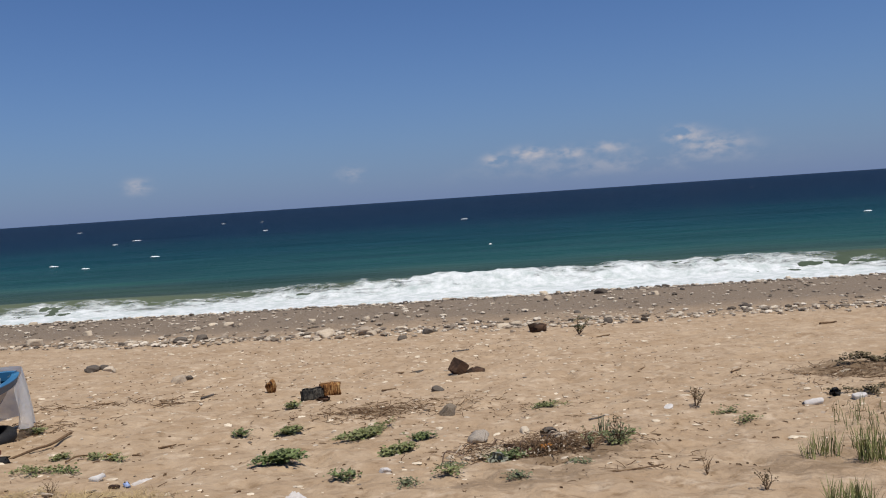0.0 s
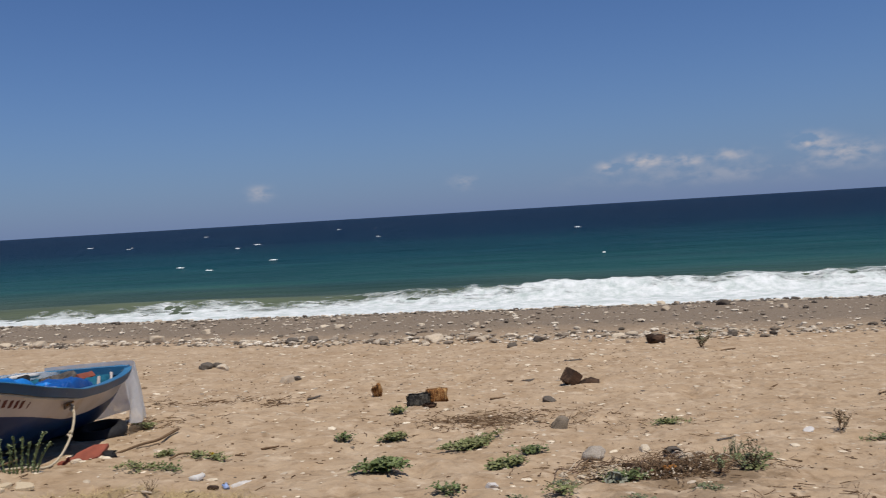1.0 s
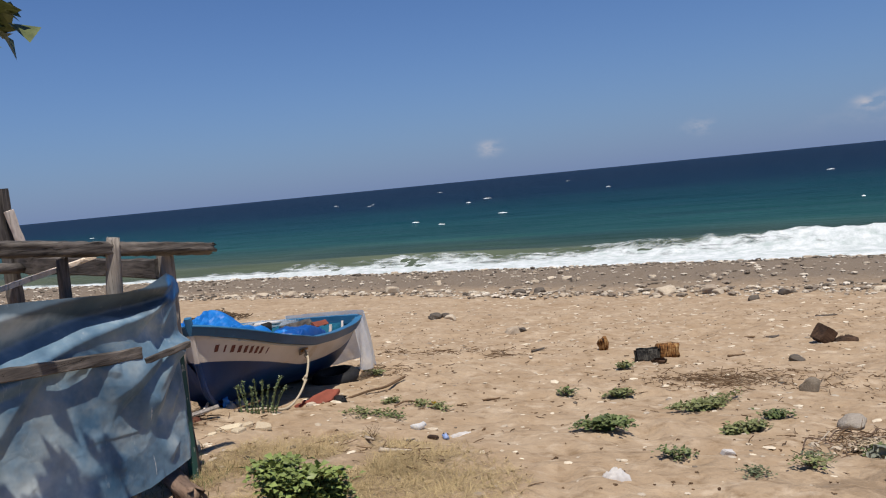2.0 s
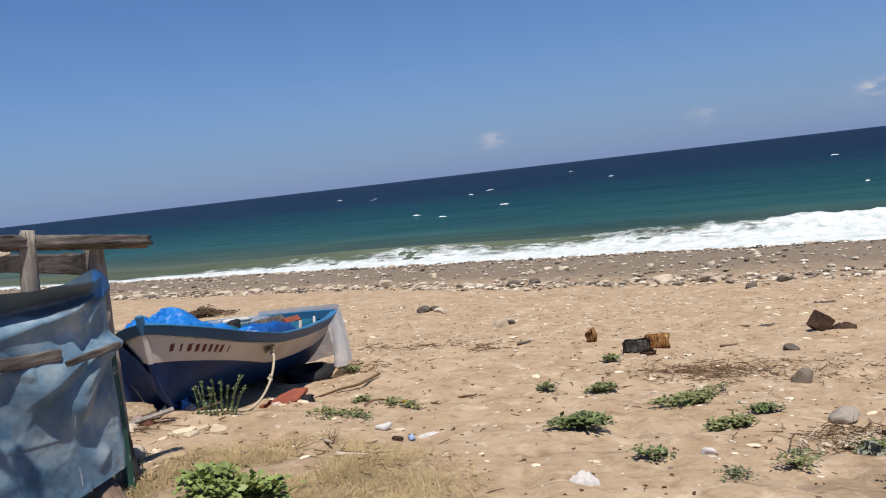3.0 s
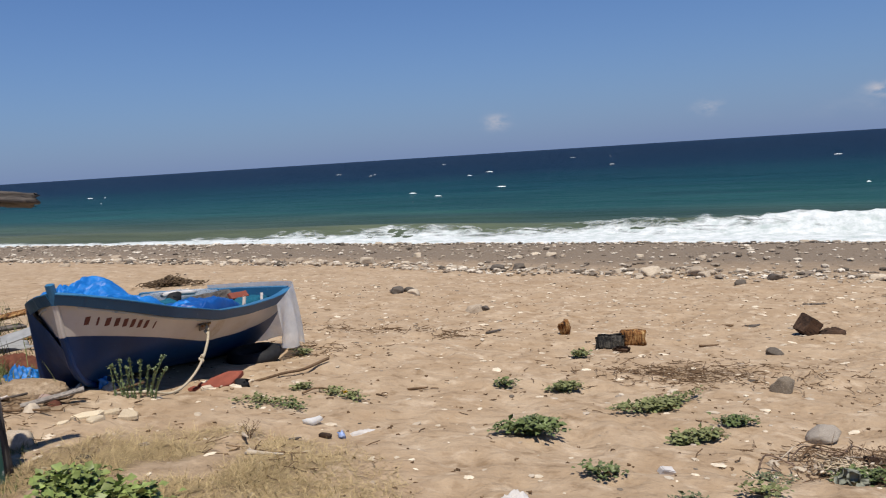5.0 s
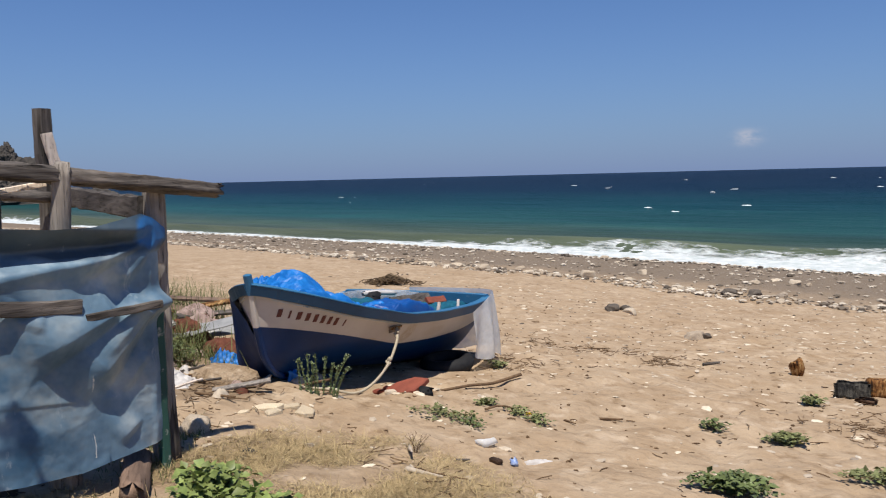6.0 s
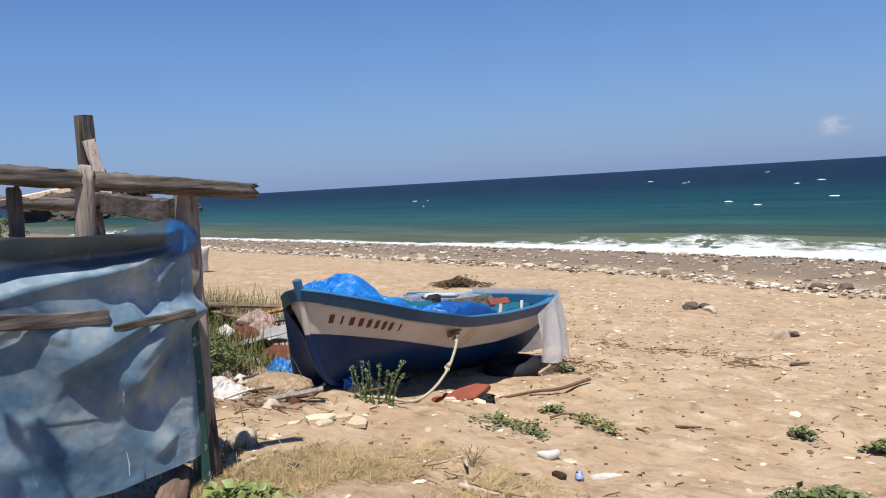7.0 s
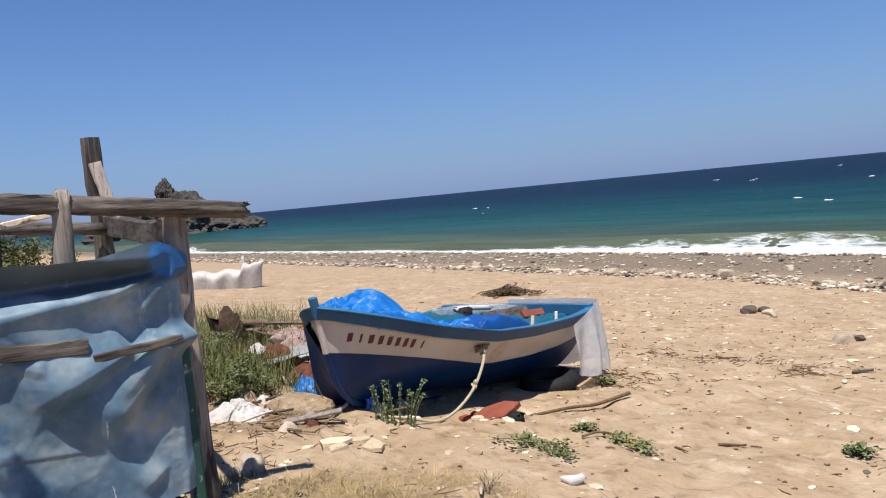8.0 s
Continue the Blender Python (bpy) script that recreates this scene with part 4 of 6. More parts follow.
def rope():
    a = boat_to_world(1.165, -hull_half(1.165, 0.487) - 0.05, 0.487)
    pts = [a, (-1.44, 7.72, 0.40), (-1.45, 7.56, 0.24), (-1.50, 7.36, 0.12), (-1.57, 7.18, on_beach(-1.57, 7.18) + 0.02),
           (-1.70, 7.05, on_beach(-1.70, 7.05) + 0.012), (-1.93, 6.95, on_beach(-1.93, 6.95) + 0.01)]
    line = smooth_line(pts, 12)
    v, f = tube(line, 0.0115, 8)
    return v, f


v, f = rope()
def knotted(mesh):
    """The rope with two knots tied in it."""
    made = [mesh]
    for way in (0.10, 0.33):
        pts = [Vector(p) for p in mesh[0][::8]]
        c = pts[int(way * (len(pts) - 1))]
        loop = [c + Vector((0.016 * math.cos(w), 0.012 * math.sin(w), 0.014 * math.sin(2 * w) + 0.02 * math.sin(w))) for w in np.linspace(0, 6.2, 14)]
        made.append(tube(loop, 0.010, 7))
    verts, faces = [], []
    for v, f in made:
        b = len(verts)
        verts += list(v)
        faces += [tuple(i + b for i in q) for q in f]
    return verts, faces


mooring = in_world("mooring_rope", knotted((v, f)), ROPE, "pale knotted mooring rope hanging from the boat's side", "rope")


def torus(major, minor, n=28, k=12, squash=1.0):
    verts = [((major + minor * math.cos(6.2832 * j / k)) * math.cos(6.2832 * i / n), (major + minor * math.cos(6.2832 * j / k)) * math.sin(6.2832 * i / n),
              minor * squash * math.sin(6.2832 * j / k)) for i in range(n) for j in range(k)]
    faces = [(i * k + j, ((i + 1) % n) * k + j, ((i + 1) % n) * k + (j + 1) % k, i * k + (j + 1) % k) for i in range(n) for j in range(k)]
    return verts, faces


tyre = in_world("tyre", torus(0.20, 0.075, squash=1.0), BLACK, "old black car tyre lying under the stern", "tyre")
tyre.matrix_basis = pose(-1.47, 8.98, on_beach(-1.47, 8.98) + 0.055, 3, -4, 20)

# ---- shelter with the tarpaulin ----
# local x runs along the fence towards the road, local y faces the walker
FENCE = pose(-1.57, 5.07, 0, 0, 0, math.degrees(math.atan2(-0.93, -0.36)))


FOLDS = [  # from along, height, to along, height, width of the steep underside, depth
    (0.22, 1.16, 0.72, 0.97, 0.085, 0.066), (0.02, 1.14, 0.44, 0.76, 0.075, 0.068), (0.05, 0.90, 0.23, 0.76, 0.035, 0.018), (0.11, 0.58, 0.26, 0.49, 0.035, 0.019),
    (0.12, 1.10, 0.34, 0.93, 0.035, 0.014), (0.75, 1.24, 0.92, 1.17, 0.040, 0.017), (0.60, 1.21, 0.64, 1.11, 0.030, 0.013),
    (1.05, 1.26, 1.70, 0.75, 0.080, 0.036), (1.50, 1.28, 2.20, 0.75, 0.080, 0.043), (0.45, 0.745, 0.92, 0.81, 0.012, 0.005),
    (0.04, 1.57, 0.46, 1.43, 0.045, 0.022), (0.02, 1.43, 0.21, 1.26, 0.040, 0.026), (0.05, 1.49, 0.48, 1.33, 0.045, 0.025), (0.03, 1.54, 0.24, 1.46, 0.025, 0.013)]
# swags hung from the tied corner: stand-off by height, beside the corner and along the fence
SWAG_OUT = [0.0, 0.025, 0.055, -0.045, 0.085, 0.07]
SWAG_CORNER = [1.20, 1.40, 1.46, 1.50, 1.57, 1.62]
SWAG_ALONG = [1.20, 1.285, 1.335, 1.445, 1.570, 1.62]


def tarp_surface(F, Z):
    """How far the tarpaulin stands off the fence line: swags at the top, taut folds that run down from the nailed hem."""
    warp_x = F + 0.03 * (fbm(F * 2.2, Z * 2.2, 41, 3) - 0.5)
    warp_z = Z + 0.035 * (fbm(F * 2.2 + 7, Z * 2.2, 42, 3) - 0.5)
    total = 0.085 + 0.012 * (fbm(F * 1.3, Z * 1.3, 44, 2) - 0.5)
    for i in range(F.shape[0]):
        q = min(max((F[i, 0] - 0.2) / 0.65, 0), 1.6)
        knots = [a + (b - a) * q for a, b in zip(SWAG_CORNER, SWAG_ALONG)]
        much = min(max((F[i, 0] - 0.02) / 0.25, 0), 1)
        sag = 0.02 * math.sin(5 * F[i, 0] + 1)
        total[i] += much * sum(np.interp(warp_z[i] + sag + o, knots, SWAG_OUT) for o in (-0.012, 0.0, 0.012)) / 3
    for x0, z0, x1, z1, width, depth in FOLDS:
        length = math.hypot(x1 - x0, z1 - z0)
        c, d = (x1 - x0) / length, (z1 - z0) / length
        run = (warp_x - x0) * c + (warp_z - z0) * d
        off = -(warp_x - x0) * d + (warp_z - z0) * c
        w = width * (0.6 + 0.8 * np.clip(run / length, 0, 1))
        shape = np.where(off < 0, np.clip(1 + off / w, 0, 1), np.exp(-((off / (2.4 * w)) ** 2)))
        ends = np.clip(run / 0.05, 0, 1) * np.clip((length - run) / (0.3 * length), 0, 1)
        total = total + depth * shape * ends
    crisp = np.abs(fbm(F * 4 + Z, Z * 5 - F, 47, 4) - 0.5)
    taut = pleats(F * 0.9, Z * 0.8 + 3.0, 48, 7)
    return total - 0.025 * crisp + 0.005 * taut


def build_shelter():
    sh = thing("driftwood_shelter", FENCE, "shelter of grey driftwood poles hung with a faded tarpaulin", "shelter")

    def add(name, mesh, mat, label="", smooth=True, parent=None):
        return mesh_object(name, *mesh, mat, parent or sh, label, smooth)

    add("top_rail", log_mesh((-0.285, 0.06, 1.715), (2.7, 0.06, 2.055), 0.038, 0.055, 4, 90, 30, 0.22), GREY_WOOD_X, "long split grey driftwood rail")
    add("corner_post", board_mesh((0.04, -0.05, 0.1), (0.035, -0.03, 1.735), 0.118, 0.075, 2, 14, (1, 0, 0)), ASH_WOOD, "split post with a bleached top", smooth=False)
    add("middle_post", log_mesh((0.575, -0.02, 0.3), (0.555, 0.11, 1.87), 0.068, 0.030, 3, 26, 16, 0.16), ASH_WOOD, "tapering upright pole with a stripped pale top")
    add("side_post", log_mesh((0.84, -0.05, 0.3), (0.82, -0.02, 1.80), 0.042, 0.030, 5, 16, 14, 0.16), GREY_WOOD)
    add("far_post", log_mesh((1.75, -0.05, 0.3), (1.75, 0.0, 1.9), 0.05, 0.05, 15, 10), GREY_WOOD)
    add("thin_batten", board_mesh((0.58, -0.03, 1.785), (1.7, -0.10, 1.60), 0.03, 0.02, 16, 6), PALE_WOOD, "thin bleached batten", False)
    fs, qs = np.linspace(-0.05, 2.6, 300), np.linspace(0, 1, 190)
    F, Q = np.meshgrid(fs, qs, indexing="ij")
    top = np.interp(F, [-0.05, 0.03, 0.09, 0.2, 0.35, 0.55, 1.0, 1.8, 2.6], [1.54, 1.60, 1.625, 1.60, 1.575, 1.575, 1.615, 1.68, 1.74])
    bottom = np.interp(F, [-0.05, 0.12, 0.45, 0.83, 2.6], [0.43, 0.42, 0.41, 0.455, 0.64])
    Zt = bottom + (top - bottom) * Q
    lean = 0.15 * (1 - Q) * np.clip((F - 0.05) / 0.7, 0, 1) + 0.06 * np.exp(-((F - 0.55) / 0.2) ** 2) * Q
    Xt = F + 0.03 * (fbm(Zt * 5, F * 0, 49, 2) - 0.5) * (F < 0.3)
    hem = np.exp(-((Zt - 1.155) / 0.05) ** 2) * np.clip((0.22 - F) / 0.2, 0, 1)  # folded over the nailed batten
    Xt = Xt + 0.12 - 0.055 * np.clip((Zt - 1.42) / 0.06, 0, 1) * np.clip((0.25 - F) / 0.3, 0, 1) - 0.04 * hem * np.clip((0.08 - F) / 0.1, 0, 1)
    Yt = tarp_surface(F, Zt) + 0.06 * hem + lean - 0.05 * np.clip((0.02 - F) / 0.07, 0, 1)
    verts = np.stack([Xt, Yt, Zt], -1).reshape(-1, 3)
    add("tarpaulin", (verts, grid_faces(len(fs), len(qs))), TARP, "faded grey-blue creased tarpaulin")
    add("plank", board_mesh((0.545, 0.19, 1.205), (1.75, 0.22, 1.335), 0.072, 0.03, 8, 16), GREY_WOOD_X, "weathered plank nailed over the tarpaulin", False)
    add("plank", board_mesh((0.13, 0.17, 1.165), (0.53, 0.195, 1.15), 0.042, 0.028, 9, 8), GREY_WOOD_X, "short weathered plank", False)
    add("green_post", board_mesh((0.085, 0.03, 0.25), (0.08, 0.03, 1.12), 0.055, 0.05, 17, 10, (1, 0, 0)), GREEN_PAINT, "post with flaking green paint", False)
    add("stake", log_mesh((-0.02, -0.05, 0.22), (0.04, -0.05, 1.44), 0.052, 0.04, 18, 10), GREY_WOOD)
    add("rear_post", board_mesh((-0.10, -1.66, 0.1), (-0.064, -1.63, 2.285), 0.115, 0.085, 12, 22, (1, 0.3, 0)), GREY_WOOD, "squared grey rear post", False)
    add("rear_brace", board_mesh((-0.155, -1.52, 1.64), (-0.055, -1.555, 2.12), 0.075, 0.035, 13, 12, (1, 0.2, 0)), PALE_WOOD, "bleached split board on the post", False)
    add("tie_board", board_mesh((0.10, -0.04, 1.645), (-0.10, -1.62, 1.72), 0.13, 0.045, 19, 18), GREY_WOOD_Y, "rough split tie board", False)
    add("tie_log", log_mesh((-0.05, -1.52, 1.70), (1.5, -1.72, 1.86), 0.04, 0.04, 14, 14), GREY_WOOD_X)
    return sh


shelter = build_shelter()


# ---- stones ----
def stone_mesh(name, seed, squash=0.6, detail=3, mat=None):
    bm = bmesh.new()
    bmesh.ops.create_icosphere(bm, subdivisions=detail, radius=1.0)
    off = Vector((seed * 7.3, seed * 3.1, seed))
    rnd = random.Random(seed)
    cuts = [(Vector((rnd.gauss(0, 1), rnd.gauss(0, 1), rnd.gauss(0.3, 0.8))).normalized(), rnd.uniform(0.55, 0.85)) for _ in range(11)]
    for v in bm.verts:
        for face, far in cuts:
            over = v.co.dot(face) - far
            if over > 0:
                v.co -= face * over * 0.92
        n, long = v.co.normalized(), v.co.length
        r = long * 1.15 + 0.16 * noise.noise(n * 1.1 + off) + 0.16 * noise.noise(n * 2.7 + off) + 0.05 * noise.noise(n * 7 + off)
        v.co = Vector((n.x * r, n.y * r * 0.75, n.z * r * squash))
        if v.co.z > 0.75 * squash:
            v.co.z = 0.75 * squash + 0.2 * (v.co.z - 0.75 * squash)
    me = bpy.data.meshes.new(name)
    bm.to_mesh(me)
    bm.free()
    me.materials.append(mat or STONE)
    me.polygons.foreach_set("use_smooth", [True] * len(me.polygons))
    return me


PALE_STONES = [stone_mesh("stone", k + 1, 0.45 + 0.06 * k) for k in range(5)]
DARK_STONES = [stone_mesh("stone", k + 11, 0.5 + 0.07 * k, 3, STONE_DARK) for k in range(4)]


def slab_mesh(seed, mat):
    """A flat broken slab with an angular outline."""
    rnd = random.Random(seed)
    n = 8
    turns = sorted(rnd.uniform(0, 6.283) * 0.25 + 6.283 * k / n * 0.95 for k in range(n))
    rim = [(math.cos(w) * q, math.sin(w) * q * 0.75) for w, q in ((w, rnd.uniform(0.75, 1.15)) for w in turns)]
    verts = [(x, y, -0.2) for x, y in rim] + [(x, y, 0.10 + 0.05 * x) for x, y in rim] + [(x * 0.80, y * 0.80, 0.19 + 0.08 * x + rnd.uniform(-0.04, 0.05)) for x, y in rim] + [(0.05, 0.0, 0.21)]
    faces = [(k + r * n, (k + 1) % n + r * n, (k + 1) % n + (r + 1) * n, k + (r + 1) * n) for r in range(2) for k in range(n)]
    faces += [(2 * n + k, 2 * n + (k + 1) % n, 3 * n) for k in range(n)] + [tuple(range(n))[::-1]]
    me = bpy.data.meshes.new("stone")
    me.from_pydata(verts, [], faces)
    me.materials.append(mat)
    return me


FLAT_STONES = [slab_mesh(k + 21, CREAM) for k in range(4)]



def put_stone(x, y, r, meshes, k, turn, label, group="stones on the beach", sink=0.25, tall=1.0, name="stone", category="stone"):
    me = meshes[k % len(meshes)]
    ob = new(name, me)
    ob.matrix_basis = pose(x, y, on_beach(x, y) + r * (0.5 - sink) * 0.7, 0, 0, turn) @ Matrix.Diagonal((r, r, r * tall, 1))
    return tagged(ob, label, category, group)


def build_stones():
    rnd = random.Random(5)
    named = [(0.63, 13.3, 0.15, 0, "rounded pale stone lying on dry sand"), (-0.50, 15.2, 0.15, 0, "flat pale stone beside darker stones"),
             (-0.82, 15.25, 0.17, 1, "dark rounded stone beside a pale one"), (-0.62, 15.45, 0.11, 1, "small dark stone leaning on another"),
             (0.80, 13.4, 0.10, 1, "dark stone behind a pale one"),
             (4.08, 10.1, 0.10, 1, "small dark stone on sand"),
             (5.4, 19.3, 0.22, 0, "big white rock above the shingle"), (-1.89, 5.62, 0.11, 0, "round grey stone beside the shelter's foot"),
             (-2.50, 6.80, 0.27, 2, "low sandy mound before the boat's bow")]
    for k, (x, y, r, kind, label) in enumerate(named):
        put_stone(x, y, r, (PALE_STONES, DARK_STONES, SAND_STONES)[kind], k, rnd.uniform(0, 360), label, "" if r > 0.25 else "stones on the beach", 0.25, 1.5 if k in (0, 7) else 1.0)
    for x, y, r in [(-1.76, 6.26, 0.115), (-1.66, 6.16, 0.10), (-1.72, 6.44, 0.09), (-1.54, 6.34, 0.12), (-1.86, 6.10, 0.05), (-1.60, 6.50, 0.05), (-1.82, 6.36, 0.045)]:
        put_stone(x, y, r, FLAT_STONES, int(x * 100), rnd.uniform(0, 360), "flat cream coloured stone beside the boat", "cream stones by the boat", 0.34, 0.8)
    # larger stones of the shingle, thick in two lines along the shore
    made = 0
    while made < 280:
        a = rnd.uniform(-24, 26)
        line = rnd.random()
        s = rnd.gauss(19.3, 0.45) if line < 0.45 else rnd.gauss(28.6, 0.35) if line < 0.70 else rnd.uniform(17, 28.6)
        x, y = 0.912 * a + 0.41 * s, -0.41 * a + 0.912 * s
        dark = rnd.random() < (0.42 if s > 27.5 else 0.14)
        r = min(0.07 + rnd.expovariate(22), 0.26)
        put_stone(x, y, r, DARK_STONES if dark else PALE_STONES, rnd.randrange(9), rnd.uniform(0, 360),
                  "dark weathered stone in the shingle" if dark else "pale weathered stone in the shingle")
        made += 1


ROUGH_STONES = [stone_mesh("stone", 41, 0.62, 3, ROUGH_DARK), stone_mesh("stone", 42, 0.62, 3, ROUGH_STONE)]
SAND_STONES = [stone_mesh("stone", 33, 0.30, 3, SAND)]
build_stones()


def scatter(name, mat, spots, shape, label, category):
    """Many small pieces joined: spots are (x, y, lift, turn, tilt, sx, sy, sz)."""
    sv, sf = shape
    sv = np.array(sv, float)
    verts, faces = [], []
    zs = sand_height(np.array([q[0] for q in spots]), np.array([q[1] for q in spots]))
    for (x, y, lift, turn, tilt, sx, sy, sz), z in zip(spots, zs):
        p = sv * (sx, sy, sz)
        ct, st = math.cos(tilt), math.sin(tilt)
        p = np.stack([p[:, 0] * ct - p[:, 2] * st, p[:, 1], p[:, 0] * st + p[:, 2] * ct], -1)
        c, w = math.cos(turn), math.sin(turn)
        p = np.stack([p[:, 0] * c - p[:, 1] * w + x, p[:, 0] * w + p[:, 1] * c + y, p[:, 2] + z + lift], -1)
        base = len(verts)
        verts += p.tolist()
        faces += [tuple(i + base for i in f) for f in sf]
    ob = mesh_object(name, verts, faces, mat, smooth=False)
    return tagged(ob, label, category, kind="stuff")


def low_ball(seed=0):
    bm = bmesh.new()
    bmesh.ops.create_icosphere(bm, subdivisions=1, radius=1.0)
    r = random.Random(seed)
    v = [tuple(c * r.uniform(0.78, 1.12) for c in q.co) for q in bm.verts]
    f = [tuple(q.index for q in p.verts) for p in bm.faces]
    bm.free()
    return v, f


STICK = ([(x, y + (2.5 if x == 0 else 0), z) for x in (-0.5, 0.0, 0.5) for y, z in ((1, 0), (0, 1), (-1, 0), (0, -1))],
         [(i * 4 + k, i * 4 + (k + 1) % 4, i * 4 + 4 + (k + 1) % 4, i * 4 + 4 + k) for i in range(2) for k in range(4)] + [(3, 2, 1, 0), (8, 9, 10, 11)])


def build_litter():
    rnd = random.Random(9)
    pebbles = []
    for _ in range(19000):
        a = rnd.uniform(-62, 36)
        w = rnd.random()
        s = rnd.gauss(19.4, 0.55) if w < 0.38 else rnd.gauss(28.6, 0.28) if w < 0.68 else rnd.uniform(18.5, 29.3)
        r = min(0.018 + rnd.expovariate(31), 0.14)
        pebbles.append((0.912 * a + 0.41 * s, -0.41 * a + 0.912 * s, r * 0.25, rnd.uniform(0, 6.3), 0, r, r * rnd.uniform(0.45, 1), r * rnd.uniform(0.18, 0.42)))
    for _ in range(1500):
        x, y = rnd.uniform(-8, 14), rnd.uniform(5, 21)
        if rnd.random() > (0.3 if y < 10 else 0.8):
            continue
        r = min(0.008 + rnd.expovariate(60), 0.06)
        pebbles.append((x, y, 0.0, rnd.uniform(0, 6.3), 0, r, r * rnd.uniform(0.4, 1), r * rnd.uniform(0.12, 0.32)))
    chips = []
    for _ in range(2300):
        x, y = rnd.uniform(-5, 12), 4.8 + 14 * rnd.random() ** 0.8
        r = min(0.007 + rnd.expovariate(75), 0.055)
        chips.append((x, y, 0.001, rnd.uniform(0, 6.3), rnd.gauss(0, 0.1), r * rnd.uniform(1, 1.8), r, r * rnd.uniform(0.15, 0.35)))
    scatter("stone_chips", CHIPS, chips, low_ball(5), "cream stone chips and shells strewn on the sand", "chips")
    scatter("shingle", PEBBLE, pebbles, low_ball(3), "mixed pale and grey shingle along the shore", "pebbles")
    twigs = []
    heaps = [(3.0, 8.85, 1.25, 0.75, 430), (2.7, 8.7, 0.5, 0.3, 160), (-0.3, 11.3, 1.3, 0.45, 170), (-1.0, 9.8, 0.6, 0.3, 70), (0.4, 11.0, 0.3, 0.15, 50), (3.75, 6.0, 0.9, 0.4, 700), (3.46, 5.92, 0.40, 0.13, 500), (9.6, 7.5, 1.4, 0.8, 520), (-0.9, 9.4, 0.4, 0.4, 50),
             (4.6, 8.1, 0.7, 0.7, 50), (-2.0, 6.45, 0.6, 0.35, 40), (-2.6, 6.4, 0.5, 0.5, 70), (-2.2, 5.9, 0.5, 0.4, 35), (-0.3, 5.6, 0.5, 0.4, 40), (4.1, 4.9, 0.7, 0.4, 40)]
    for cx, cy, rx, ry, n in heaps:
        for _ in range(n):
            r = rnd.uniform(0.003, 0.008)
            twigs.append((rnd.gauss(cx, rx * 0.55), rnd.gauss(cy, ry * 0.55), rnd.uniform(0.0, 0.03), rnd.uniform(0, 6.3), rnd.gauss(0, 0.2), rnd.uniform(0.03, 0.15), r * 0.6, r * 0.6))
    for _ in range(700):
        r = rnd.uniform(0.002, 0.006)
        twigs.append((rnd.uniform(-3, 9), rnd.uniform(4.3, 15), 0.006, rnd.uniform(0, 6.3), rnd.gauss(0, 0.08), 0.012 + min(rnd.expovariate(38), 0.10), r, r))
    for _ in range(1200):
        r = rnd.uniform(0.003, 0.009)
        twigs.append((rnd.uniform(-4, 10), rnd.uniform(4.3, 17), 0.002, rnd.uniform(0, 6.3), rnd.gauss(0, 0.15), r * rnd.uniform(2, 5), r * rnd.uniform(0.6, 1), r))
    scatter("twig_litter", TWIG, twigs, STICK, "brown dry twigs strewn over the sand", "twigs")
    scraps = []
    for _ in range(230):
        r = rnd.uniform(0.008, 0.032)
        x, y = rnd.uniform(-3, 9), rnd.uniform(4.6, 15)
        scraps.append((x, y, 0.001, rnd.uniform(0, 6.3), rnd.gauss(0, 0.1), r * rnd.uniform(1, 2.2), r, r * 0.3))
    for _ in range(300):
        r = rnd.uniform(0.004, 0.013)
        scraps.append((rnd.gauss(3.15, 0.12) if rnd.random() < 0.6 else rnd.gauss(3.5, 0.4), rnd.gauss(5.84, 0.07), rnd.uniform(0.01, 0.08), rnd.uniform(0, 6.3), rnd.gauss(0, 0.7), r * 1.6, r, r * 0.3))
    scatter("bleached_scraps", BLEACH, scraps, low_ball(8), "bleached shell and wood scraps on the sand", "scraps")


build_litter()


# ---- plants ----
def leaves(rnd, spots, size, fold=0.35):
    """Small folded leaves: spots are (place, direction)."""
    verts, faces = [], []
    for p, d in spots:
        p, d = Vector(p), Vector(d).normalized()
        L = size * rnd.uniform(0.6, 1.25)
        side = d.cross(Vector((rnd.gauss(0, 0.4), rnd.gauss(0, 0.4), 1))).normalized()
        up = side.cross(d).normalized()
        w = L * rnd.uniform(0.28, 0.42)
        b = len(verts)
        verts += [p, p + d * L * 0.5 + side * w + up * w * fold, p + d * L - up * L * 0.15, p + d * L * 0.5 - side * w + up * w * fold, p + d * L * 0.5]
        faces += [(b, b + 1, b + 4), (b + 1, b + 2, b + 4), (b + 2, b + 3, b + 4), (b + 3, b, b + 4)]
    return verts, faces


def join(parts):
    verts, faces = [], []
    for v, f in parts:
        b = len(verts)
        verts += list(v)
        faces += [tuple(i + b for i in q) for q in f]
    return verts, faces


